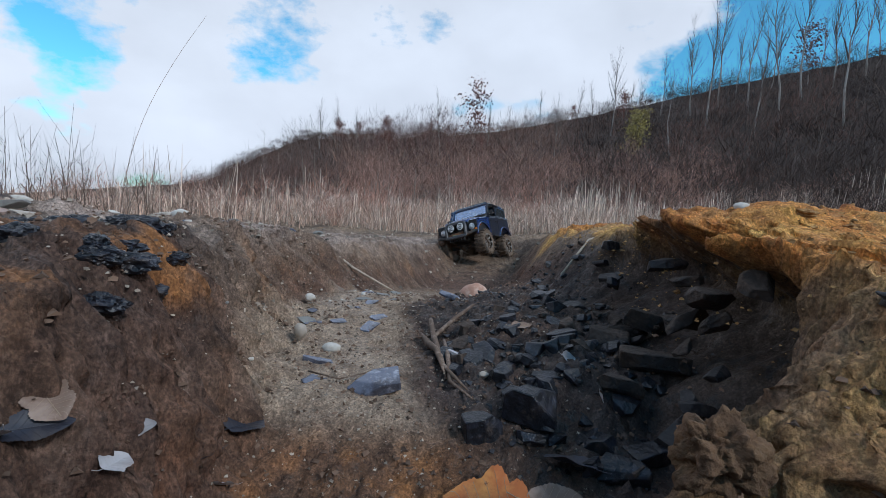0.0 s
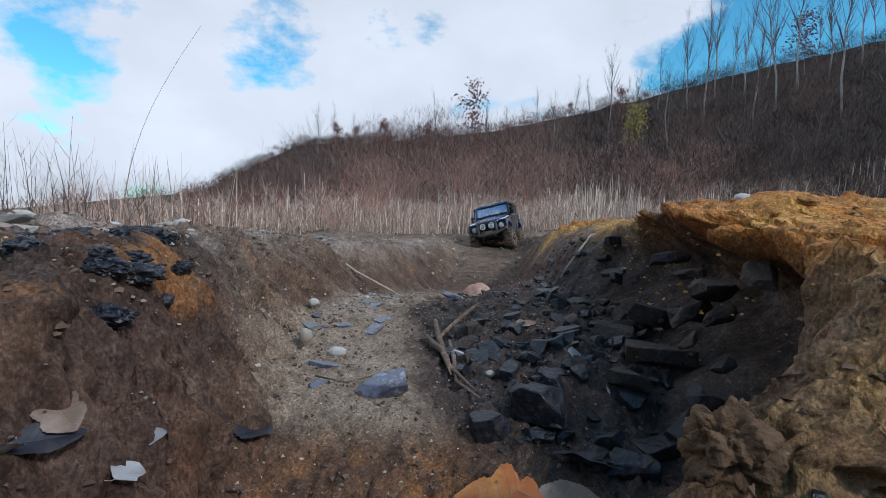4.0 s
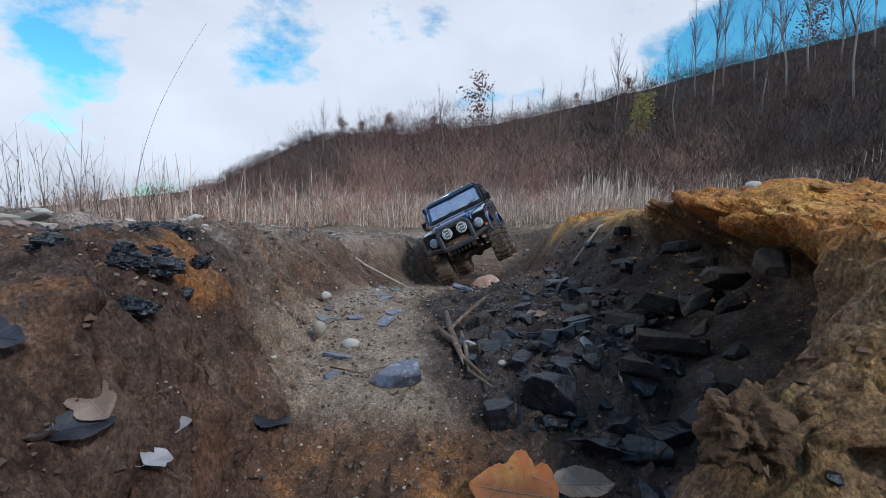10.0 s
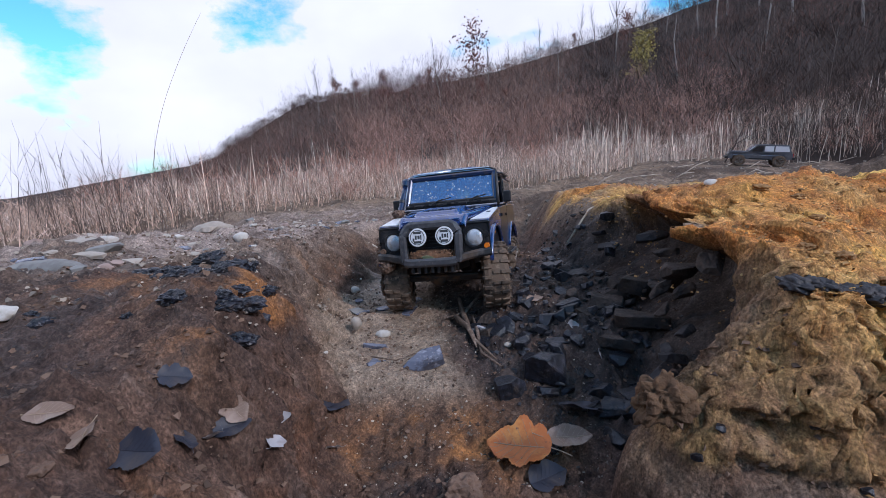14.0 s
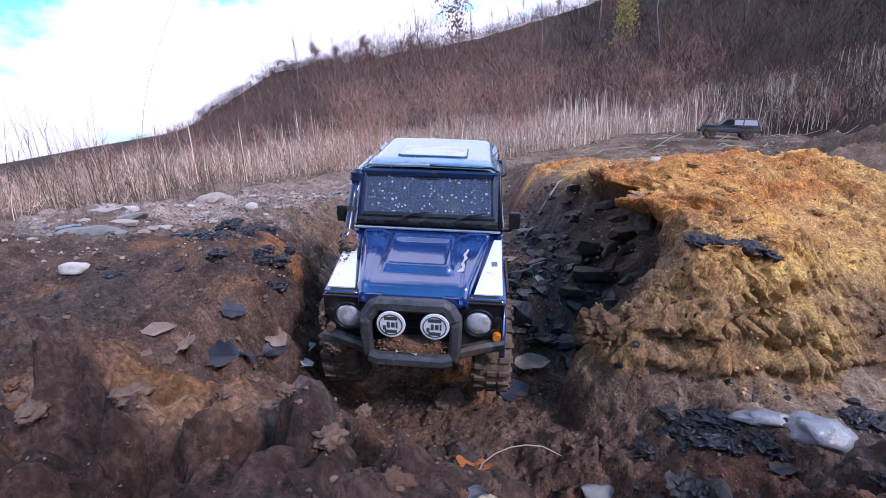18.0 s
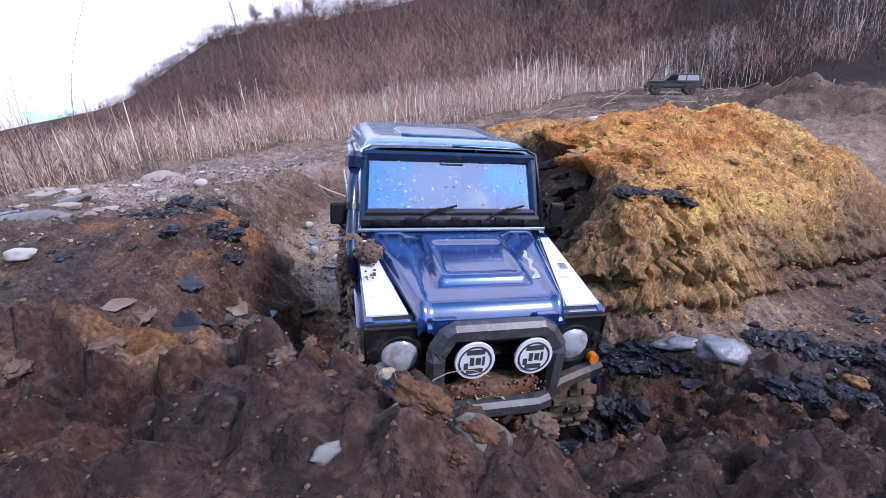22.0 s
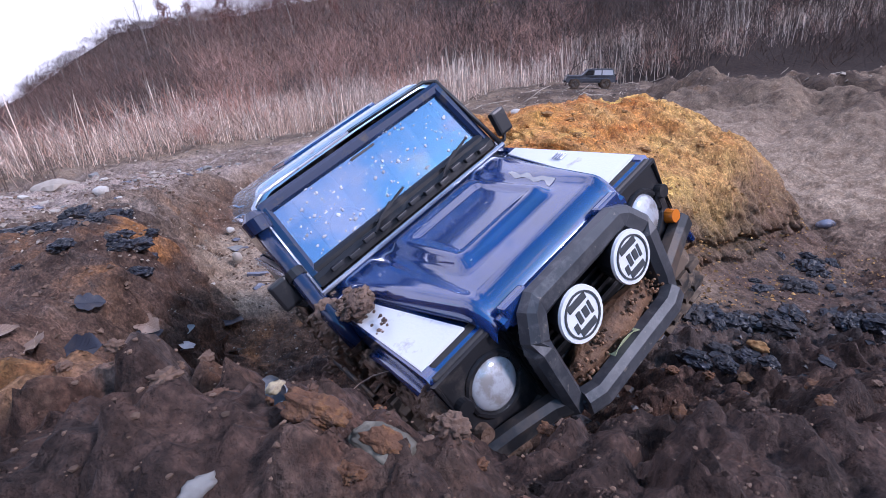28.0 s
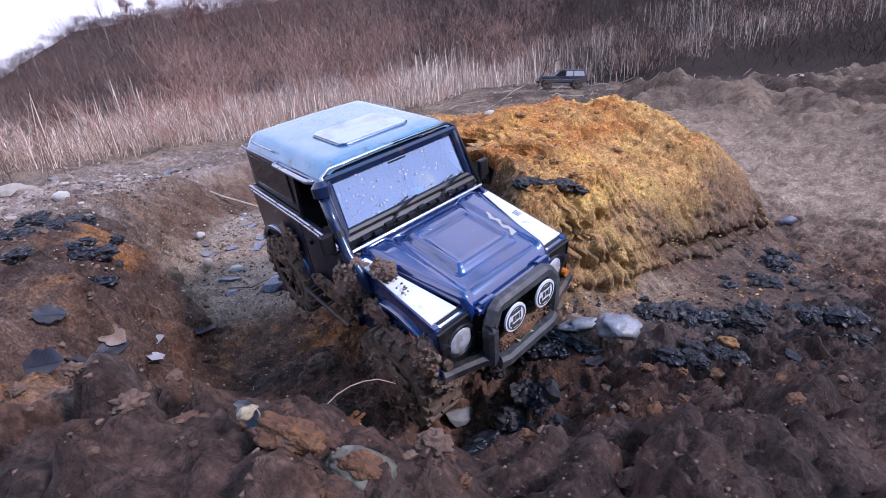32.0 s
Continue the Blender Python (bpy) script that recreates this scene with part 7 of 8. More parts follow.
def scatter_things():
    rnd = random.Random(21)
    # stones that stand out
    stone("flat_stone", "flat pale grey stone lying on the gully bank", "stone", -0.620, 1.060, (0.046, 0.030, 0.020), M_STONE, 1, 0.38, turn=8)
    stone("pebble", "small round white pebble on the bank", "pebble", -0.353, 0.665, (0.0115, 0.010, 0.009), M_WHITESTONE, 2)
    stone("pebble", "egg-shaped tan pebble in the gully", "pebble", -0.155, 0.579, (0.0075, 0.009, 0.0105), M_STONE, 3, z=-0.142)
    stone("pebble", "flat white pebble in the gully", "pebble", -0.114, 0.569, (0.0115, 0.008, 0.006), M_WHITESTONE, 4, z=-0.155)
    stone("pebble", "white chip at the foot of the bank", "pebble", -0.188, 0.724, (0.0085, 0.007, 0.0065), M_WHITESTONE, 5, z=-0.130)
    stone("pink_stone", "rounded pinkish stone among coal", "stone", 0.071, 0.861, (0.026, 0.024, 0.024), M_PINK, 6, 0.16, z=-0.148)
    stone("pebble", "pale pebble on top of the ochre mound", "pebble", 0.351, 0.570, (0.009, 0.008, 0.006), M_WHITESTONE, 7)
    stone("pebble", "pale pebble on the ochre mound", "pebble", 0.335, 0.95, (0.007, 0.006, 0.005), M_STONE, 71)
    stone("bank_stone", "angular pale stone on the gully bank", "stone", -0.590, 0.674, (0.021, 0.014, 0.010), M_WHITESTONE, 8, 0.3)
    stone("long_stone", "long greenish grey stone half sunk in soil", "stone", -0.509, 0.479, (0.048, 0.017, 0.010), M_GREYSTONE, 9, 0.15, turn=-8)
    stone("pale_stone", "pale rough stone on the gully bank", "stone", -0.430, 0.336, (0.022, 0.011, 0.008), M_WHITESTONE, 10, 0.3, turn=-10)
    block("flat_stone", "flat greenish grey stone half sunk in the bank", "stone", -0.545, 0.500, (0.034, 0.018, 0.006), M_GREYSTONE, 81, (0, 4, -6), cuts=10)
    block("flat_stone", "flat dark grey stone on the bank", "stone", -0.600, 0.560, (0.030, 0.016, 0.007), M_SLATE, 82, (4, 0, 14), cuts=10)
    block("flat_stone", "flat grey stone on the bank", "stone", -0.530, 0.600, (0.024, 0.014, 0.006), M_GREYSTONE, 83, (0, -5, 30), cuts=10)
    block("flat_stone", "flat tan stone on the bank", "stone", -0.660, 0.720, (0.034, 0.020, 0.009), M_STONE, 84, (3, 3, -20), cuts=10)
    block("flat_stone", "thin pale stone on the bank", "stone", -0.500, 0.530, (0.020, 0.009, 0.004), M_STONE, 85, (0, 6, 8), cuts=10)
    stone("pale_chip", "pale greyish-yellow chip of stone on the berm", "pebble", -0.0024, -0.1328, (0.0032, 0.0017, 0.0016), M_GREYSTONE, 11, 0.5, turn=30)
    stone("pale_stone", "pale blue-grey wet stone on the dark flat", "stone", 0.286, 0.124, (0.0215, 0.014, 0.0115), M_WETSTONE, 12, 0.55, z=-0.131, turn=-14, tilt=(6, 10))
    stone("flat_stone", "flat lilac-grey stone beside the mound", "stone", 0.270, 0.166, (0.021, 0.010, 0.0050), M_WETSTONE, 13, 0.55, turn=-20)
    stone("sand_pebble", "dark pebble on the sand flat", "pebble", 0.848, 0.380, (0.016, 0.011, 0.008), M_SLATE, 14)
    for i in range(230):
        x, y = -rnd.uniform(0.27, 0.95), rnd.uniform(0.42, 1.45)
        s = rnd.uniform(0.0022, 0.0085) * (1.7 if rnd.random() < 0.14 else 1)
        m = rnd.choice((M_STONE, M_GREYSTONE, M_STONE, M_PINKSTONE, M_SLATE, M_WHITESTONE))
        if i % 2:
            block("bank_stone", "angular stone strewn on the gully bank", "stone", x, y, (s * rnd.uniform(0.9, 1.7), s, s * rnd.uniform(0.3, 0.6)), m, 1100 + i, (rnd.uniform(-15, 15), rnd.uniform(-15, 15), rnd.uniform(0, 180)), group="stones on the gully bank", cuts=6)
        else:
            stone("bank_pebble", "small stone strewn on the gully bank", "pebble", x, y, (s * rnd.uniform(0.9, 1.6), s, s * 0.6), m, 100 + i, 0.5, group="stones on the gully bank", turn=rnd.uniform(0, 180))
    for i in range(26):
        x, y = rnd.uniform(-0.24, 0.16), rnd.uniform(0.42, 1.15)
        s = rnd.uniform(0.0018, 0.0045)
        stone("gully_pebble", "tiny pebble on the gully floor", "pebble", x, y, (s * 1.3, s, s * 0.8), rnd.choice((M_STONE, M_WHITESTONE, M_GREYSTONE)), 200 + i, 0.25, group="pebbles in the gully", turn=rnd.uniform(0, 180))
    for i in range(9):
        x, y = rnd.uniform(0.34, 0.72), rnd.uniform(0.42, 1.3)
        s = rnd.uniform(0.0015, 0.004)
        stone("mound_pebble", "pale pebble on the ochre mound", "pebble", x, y, (s * 1.3, s, s * 0.8), rnd.choice((M_STONE, M_WHITESTONE)), 240 + i, 0.25, group="pebbles on the mound", turn=rnd.uniform(0, 180))
    block("pointed_shard", "black pointed shard standing on the dark flat", "shard", 0.203, 0.108, (0.006, 0.011, 0.009), M_CHAR, 86, (30, 12, 30), cuts=9)
    block("flat_stone", "flat grey stone in the pit", "stone", 0.135, 0.162, (0.020, 0.012, 0.006), M_GREYSTONE, 87, (8, 4, 20), cuts=10)
    crumbly("rock_clod", "pale crumbling rock clod in the pit", "clod", -0.004, 0.294, (0.020, 0.014, 0.012), M_CLOD, 88, 20)
    for i in range(14):
        y = rnd.uniform(0.46, 1.0)
        x = float(np.interp(y, GY, L_FOOT)) + rnd.uniform(0.015, 0.13)
        s = rnd.uniform(0.004, 0.011)
        block("slate_chip", "thin wet grey slate chip on the gully floor", "slate", x, y, (s * rnd.uniform(1.1, 1.9), s, s * 0.22), M_SLATE if rnd.random() < 0.6 else M_GREYSTONE, 900 + i, (rnd.uniform(-8, 8), rnd.uniform(-8, 8), rnd.uniform(0, 180)), group="slate chips on the gully floor", cuts=6)
    # slate and coal in the gully
    block("slate_piece", "wet blue-grey slate slab in the gully", "slate", -0.050, 0.492, (0.027, 0.016, 0.008), M_SLATE, 31, (12, -8, 10), z=-0.166)
    block("slate_piece", "wet blue slate flush with the sand", "slate", -0.106, 0.505, (0.022, 0.012, 0.004), M_SLATE, 32, (2, 5, 30), z=-0.168)
    block("slate_piece", "thin wet slate in the sand", "slate", -0.118, 0.538, (0.020, 0.007, 0.004), M_SLATE, 33, (2, 5, 5), z=-0.160)
    block("coal_block", "large black coal block with flat faces", "coal", 0.101, 0.443, (0.024, 0.014, 0.016), M_COAL, 34, (8, 4, -8), z=-0.160, cuts=4)
    block("coal_block", "black layered coal block", "coal", 0.058, 0.432, (0.018, 0.012, 0.012), M_COAL, 35, (0, -6, 12), z=-0.176, cuts=5)
    block("pale_shard", "pale splinter of bleached wood", "wood chip", 0.034, 0.562, (0.014, 0.004, 0.003), M_LEAF_W, 36, (0, 14, -25), z=-0.150)
    block("pale_shard", "pale shard beside the pink stone", "shard", 0.028, 0.835, (0.022, 0.007, 0.004), M_SLATE, 37, (0, 10, -15), z=-0.136)
    for i in range(250):
        x, y = rnd.uniform(0.02, 0.265), rnd.uniform(0.37, 0.90) if rnd.random() < 0.4 else rnd.gauss(0.54, 0.09)
        if x < 0.06 and y < 0.5:
            continue
        s = 0.0022 + 0.0095 * rnd.random() ** 2
        block("coal_piece", "broken piece of black coal in the hollow", "coal", x, y, (s * rnd.uniform(0.9, 1.7), s, s * rnd.uniform(0.4, 0.9)), M_COAL if rnd.random() < 0.82 else M_DARKCLOD, 300 + i,
              (rnd.uniform(-25, 25), rnd.uniform(-25, 25), rnd.uniform(0, 180)), group="coal rubble in the hollow", z=z_at(x, y) - s * 0.2)
    for i, (x, y, s) in enumerate(((0.236, 0.50, 0.030), (0.215, 0.56, 0.024), (0.262, 0.46, 0.026), (0.19, 0.47, 0.020), (0.25, 0.56, 0.026), (0.205, 0.42, 0.022), (0.17, 0.40, 0.020), (0.155, 0.425, 0.018))):
        block("crusted_rock", "brown flat rock of crusted soil in the hollow", "rock", x, y, (s * 1.1, s * 0.6, s * 0.4), M_DARKCLOD if i < 5 else M_COAL, 390 + i, (rnd.uniform(-14, 14), rnd.uniform(-14, 14), rnd.uniform(-30, 30)), group="crusted rocks in the hollow", z=z_at(x, y) - 0.004)
    bm = bmesh.new()
    for j in range(9):
        k = j / 8 * 2 - 1
        lump(bm, (0.036 * k, 0.003 * math.sin(j * 2.1), 0.0025 * math.sin(j * 1.3)), (0.011, 0.014, 0.0085 * (1 - 0.35 * abs(k))), 41 + j, 0.45, 4, 4)
    ob = part("charred_plank", bm, M_CHAR, None, "", True)
    ob.matrix_basis = pose(0.303, 0.282, -0.021, 0, 11, -8)
    tagged(ob, "charred black wood stuck in the mound", "wood")
    for i in range(17):
        y = rnd.uniform(0.40, 0.72)
        x = float(np.interp(y, GY, R_FOOT)) + rnd.uniform(-0.015, 0.05)
        s = rnd.uniform(0.008, 0.019)
        block("crusted_rock", "dark crusted rock lodged in the side of the hollow", "rock", x, y, (s * 1.4, s * 0.8, s * 0.45), M_DARKCLOD if rnd.random() < 0.6 else M_CHAR, 640 + i, (rnd.uniform(-25, 25), rnd.uniform(-40, 10), rnd.uniform(-70, 70)),
              group="crusted rocks in the hollow", z=z_at(x, y) - 0.002, cuts=11)
    # coal on the flat before the mound
    for cx, cy, k, sp in ((0.212, 0.176, 11, 0.028), (0.262, 0.140, 7, 0.020), (0.379, 0.151, 11, 0.026), (0.405, 0.134, 9, 0.022), (0.328, 0.082, 8, 0.020), (0.341, 0.052, 6, 0.016), (0.455, 0.120, 6, 0.020),
                          (0.575, 0.205, 10, 0.032), (0.50, 0.105, 7, 0.026), (0.55, 0.08, 6, 0.024), (0.18, 0.115, 8, 0.028), (0.66, 0.262, 7, 0.03), (0.724, 0.284, 5, 0.022), (0.13, 0.09, 6, 0.03)):
        for i in range(k):
            x, y, s = rnd.gauss(cx, sp * 0.7), rnd.gauss(cy, sp * 0.45), sp * rnd.uniform(0.12, 0.52)
            crumbly("coal_lump", "lump of crumbling black coal on the flat", "coal", x, y, (s * rnd.uniform(1.0, 1.7), s, s * rnd.uniform(0.45, 0.7)), M_COAL if rnd.random() < 0.8 else M_CHAR, rnd.randrange(9999),
                    rnd.uniform(0, 180), "coal before the mound", z=z_at(x, y) - s * 0.15)
    for i in range(30):
        x, y = rnd.uniform(0.12, 0.75), rnd.uniform(0.02, 0.26)
        s = rnd.uniform(0.002, 0.005)
        block("coal_crumb", "small black coal crumb", "coal", x, y, (s * 1.3, s, s * 0.7), M_COAL, 450 + i, (0, 0, rnd.uniform(0, 180)), group="coal crumbs on the flat")
    for i in range(16):
        x, y = -rnd.uniform(0.20, 0.42), rnd.uniform(0.26, 0.46)
        s = rnd.uniform(0.003, 0.010)
        crumbly("coal_bit", "black coal set in the gully bank", "coal", x, y, (s * 1.5, s, s * 0.6), M_COAL, 490 + i, rnd.uniform(0, 180), "coal in the gully bank", z_at(x, y) - s * 0.3)
    for i, (x, y, s) in enumerate(tuple((-0.315 + rnd.gauss(0, 0.035), 0.435 + rnd.gauss(0, 0.012), rnd.uniform(0.005, 0.017)) for _ in range(16))):
        crumbly("coal_ledge", "black coal ledge along the bank's edge", "coal", x, y, (s * 1.4, s * 0.8, s * 0.55), M_COAL, 510 + i, rnd.uniform(0, 180), "coal ledge on the bank", z_at(x, y) - 0.005)
    for i, (x, y) in enumerate(((-0.335, 0.530), (-0.350, 0.545), (-0.318, 0.522), (-0.252, 0.437), (-0.262, 0.428), (-0.240, 0.445), (-0.192, 0.312), (-0.200, 0.350), (-0.225, 0.380))):
        s = rnd.uniform(0.006, 0.013)
        crumbly("coal_ledge", "black coal lump set in the bank's edge", "coal", x, y, (s * 1.6, s * 0.8, s * 0.6), M_COAL, 560 + i, rnd.uniform(-20, 20), "coal ledge on the bank", z_at(x, y) - 0.003)
    for i, (x, y, s, m) in enumerate(CLODS):
        stone("rusty_clod", "orange-brown crumbly clod on the dark soil", "clod", x, y, (s * 1.3, s, s * 0.8), m, 580 + i, 0.55, None, "rusty clods before the mound", 40 * i)
    # leaves
    global maple
    maple = leaf("large bright orange maple leaf on the gully floor", 0.056, 0.348, 0.034, M_LEAF_O, (-16, 4, 163), 5, 0.3, z=z_at(0.056, 0.352) + 0.007, seed=1)
    leaf("brown curled leaf beside an orange one", 0.108, 0.352, 0.024, M_LEAF_B, (24, 2, 4), 2, 0.3, z=z_at(0.108, 0.352) + 0.009, seed=2)
    leaf("wet slate-grey leaf behind an orange one", 0.126, 0.392, 0.022, M_LEAF_D, (20, 4, 150), 3, 0.2, z=z_at(0.126, 0.392) + 0.006, seed=22)
    leaf("wet dark leaf under an orange one", 0.080, 0.318, 0.020, M_LEAF_D, (14, -6, 20), 3, 0.2, seed=23)
    leaf("bleached white leaf crumpled on wet soil", -0.160, 0.301, 0.010, M_LEAF_W, (50, -14, 10), 2, 0.6, z=-0.122, seed=3)
    leaf("brown curled leaf at the foot of the bank", -0.176, 0.258, 0.0125, M_LEAF_B, (24, 34, -20), 3, 0.35, seed=4)
    leaf("wet dark blue leaf on the bank", -0.205, 0.238, 0.012, M_LEAF_D, (34, 20, 30), 5, 0.25, z=z_at(-0.205, 0.238) + 0.003, seed=5)
    leaf("grey wet leaf pressed in the soil", -0.183, 0.234, 0.012, M_LEAF_W, (20, 30, 160), 2, 0.2, seed=6)
    leaf("wet dark leaf at the gully foot", -0.143, 0.405, 0.020, M_LEAF_D, (14, 10, 70), 3, 0.2, seed=7)
    leaf("brown leaf on the berm slope", -0.230, 0.165, 0.014, M_LEAF_B, (20, 0, 10), 2, 0.4, seed=10)
    leaf("wet brown leaf lying in the pit", 0.030, 0.115, 0.020, M_LEAF_B, (10, 6, 60), 2, 0.3, seed=11)
    leaf("grey leaf lying in the pit", 0.10, 0.050, 0.016, M_LEAF_W, (16, -6, 130), 2, 0.4, seed=12)
    leaf("wet dark leaf in the pit", 0.16, 0.020, 0.018, M_LEAF_D, (0, 10, 30), 2, 0.3, seed=13)
    leaf("wet dark leaf beside the pale stone", 0.264, 0.1255, 0.014, M_LEAF_D, (8, 6, 15), 2, 0.2, seed=19)
    leaf("reddish brown leaf lying in the pit", -0.010, 0.150, 0.011, M_LEAF_R, (20, 8, 120), 2, 0.35, seed=20)
    leaf("reddish brown leaf at the pit's bottom", 0.006, 0.128, 0.011, M_LEAF_R, (10, -14, 30), 2, 0.3, seed=21)
    leaf("pale leaf on the sand flat", 0.881, 0.652, 0.022, M_LEAF_W, (20, 0, 30), 3, 0.5, seed=14)
    leaf("orange leaf under the truck", 0.02, 0.20, 0.020, M_LEAF_O, (10, 10, 80), 5, 0.3, seed=15)
    leaf("bleached curled leaf on coal rubble", 0.148, 0.50, 0.012, M_LEAF_W, (60, 20, 40), 2, 0.5, seed=16)
    leaf("bleached leaf on coal rubble", 0.168, 0.455, 0.011, M_LEAF_W, (70, 0, 80), 2, 0.5, seed=17)
    leaf("brown leaf on coal rubble", 0.115, 0.60, 0.014, M_LEAF_B, (20, 0, 20), 2, 0.4, seed=18)
    for i, (x, y, s, m, label) in enumerate(((-0.204, 0.154, 0.017, M_LEAF_B, "curled brown leaf among wet leaves"),
                                    (-0.184, 0.166, 0.016, M_LEAF_D, "wet black leaf in the leaf litter"),
                                    (-0.177, 0.250, 0.016, M_LEAF_D, "wet black leaf in the leaf litter"),
                                    (-0.154, 0.272, 0.010, M_LEAF_W, "bleached leaf among wet leaves"),
                                    (-0.188, 0.211, 0.014, M_LEAF_D, "wet black leaf in the leaf litter"),
                                    (-0.133, 0.346, 0.009, M_LEAF_W, "bleached leaf among wet leaves"),
                                    (-0.145, 0.339, 0.013, M_LEAF_D, "wet black leaf in the leaf litter"))):
        leaf(label, x, y, s, m, (26 + 5 * (i % 3), -8 + 6 * (i % 4), 50 * i - 60), 3 if i % 2 else 2, 0.3, seed=30 + i, group="wet leaves at the foot of the bank")
    # roots, sticks
    def ground_line(points, lift):
        return [on_ground(x, y, lift) for x, y in points]
    for pts, r in ((((0.00, 0.66), (0.005, 0.62), (0.012, 0.575), (0.02, 0.53), (0.045, 0.475)), [0.003, 0.004, 0.004, 0.003, 0.001]),
                   (((-0.012, 0.63), (0.0, 0.60), (0.012, 0.56), (0.022, 0.51)), [0.002, 0.005, 0.004, 0.001]),
                   (((0.06, 0.70), (0.035, 0.66), (0.008, 0.625), (-0.02, 0.61)), [0.002, 0.003, 0.003, 0.001]),
                   (((0.02, 0.60), (0.025, 0.55), (0.028, 0.50), (0.05, 0.46)), [0.002, 0.003, 0.0025, 0.001])):
        stick("splintered dark root lying over the coal", ground_line(pts, 0.008), r, M_ROOT, "root", "root", "roots in the gully")
    stick("thin pale stick across the gully", ground_line([(-0.29, 1.10), (-0.2, 1.095), (-0.10, 1.08)], 0.004), [0.003, 0.003, 0.002], M_STICK)
    stick("thin twig on the mound edge", ground_line([(0.21, 0.80), (0.26, 0.83), (0.31, 0.87)], 0.006), [0.002, 0.002, 0.001], M_STICK)
    stick("black twig lying over slate", ground_line([(-0.12, 0.50), (-0.085, 0.49), (-0.06, 0.505)], 0.006), [0.001, 0.001, 0.0006], M_ROOT)
    arch = [(0.012, -0.011, -0.036), (0.0135, -0.009, -0.030), (0.017, -0.006, -0.0255), (0.023, -0.004, -0.0225), (0.030, -0.003, -0.0205), (0.037, -0.003, -0.0198), (0.044, -0.004, -0.0202), (0.052, -0.006, -0.024)]
    stick("arched dry grass stem over the pit", arch, [0.0002] + [0.0003] * 6 + [0.00015], M_FORB, "grass_stem", "grass stem")
    for i in range(34):
        x, y = rnd.uniform(0.5, 4.2), rnd.uniform(2.2, 4.4)
        if x < 1.2 and y > 3.2:
            continue
        a, ln = rnd.uniform(-0.5, 0.9), rnd.uniform(0.08, 0.32)
        dx, dy = math.cos(a) * ln / 2, math.sin(a) * ln / 2
        stick("bleached dead stick on the back field", [on_ground(x - dx, y - dy, 0.004), on_ground(x, y, rnd.uniform(0.006, 0.03)), on_ground(x + dx, y + dy, rnd.uniform(0.004, 0.06))],
              [0.003, 0.0035, 0.0015], M_STICK, "dead_stick", "stick", "dead sticks on the field")
    x, y, z = by_sight(31.0, 4.1)
    stick("dark bare branch leaning over the field edge", [(x - 0.10, y, z - 0.02), (x - 0.02, y, z + 0.12), (x + 0.04, y, z + 0.26), (x + 0.02, y + 0.05, z + 0.42)], [0.006, 0.005, 0.004, 0.001], M_BRANCH, "leaning_branch", "branch")
    stick("dark side branch over the field edge", [(x - 0.01, y, z + 0.14), (x + 0.10, y, z + 0.20), (x + 0.24, y, z + 0.23)], [0.004, 0.003, 0.001], M_BRANCH, "leaning_branch", "branch")
    x, y, z = by_sight(-35.5, 2.55)
    stick("tall dry reed bending before the sky", rounded(rounded([(x, y, z), (x + 0.04, y, z + 0.25), (x + 0.13, y, z + 0.52), (x + 0.27, y, z + 0.76), (x + 0.40, y, z + 0.94)])), [0.0013 - 0.00004 * i for i in range(20)], M_FORB, "tall_reed", "reed")
    # litter on the berm: a torn weathered shell and a rusted rim
    torn = thing("torn_plastic_piece", "torn pale blue-grey plastic piece with a yellowed tip", "litter")
    bm = bmesh.new()
    sheet(bm, lambda u, v: (0.0036 * math.cos(u * 2.6) + 0.0006 * math.sin(v * 9), 0.0036 * math.sin(u * 2.6), v * 0.0085 + 0.0014 * math.sin(u * 5)), [i / 8 - 0.5 for i in range(9)], [i / 6 for i in range(7)])
    part("shell", bm, M_PALEBLUE, torn, "", True)
    bm = bmesh.new()
    lump(bm, (0.002, 0, 0.0088), (0.0020, 0.0014, 0.0012), 5, 0.6, 3)
    part("tip", bm, material("yellowed_tip", (0.44, 0.36, 0.22), 0.7, vary=((300, (0.25, 0.2, 0.14), 0.48, 0.6),)), torn, "", True)
    torn.matrix_basis = pose(0.0092, -0.1150, z_at(0.0092, -0.1150) - 0.0015, 8, -10, 30)
    rim = thing("torn_sole", "torn grey-brown sole with rusty soil on it", "litter")
    bm = bmesh.new()
    lump(bm, (0, 0, 0), (0.0064, 0.0035, 0.0010), 16, 0.28, 4, 2.4)
    part("sole", bm, material("sole_rubber", (0.105, 0.092, 0.070), 0.6, vary=((160, (0.23, 0.205, 0.155), 0.5, 0.62),), bump=((300, 0.5, 0.0006),)), rim, "", True)
    bm = bmesh.new()
    lump(bm, (0.0002, 0.0003, 0.0008), (0.0042, 0.0022, 0.0012), 15, 0.45, 4, 2.6)
    part("crust", bm, M_RUST, rim, "rusty crust of soil", True)
    rim.matrix_basis = pose(0.0300, -0.1300, z_at(0.0300, -0.1300) + 0.0016, 38, 16, -28)
    bm = bmesh.new()
    lump(bm, (0, 0, 0), (0.0072, 0.0032, 0.0030), 17, 0.5, 5, 2.4)
    r2 = tagged(part("rusty_clod", bm, M_RUST, None, "", True), "rust-coloured clod on the berm", "clod")
    r2.matrix_basis = pose(0.0180, -0.1215, z_at(0.0180, -0.1215) + 0.001, 0, 12, -40)
    copy_thing(r2, pose(0.0225, -0.1345, z_at(0.0225, -0.1345) + 0.0005, 10, 20, 130) @ Matrix.Scale(0.6, 4))
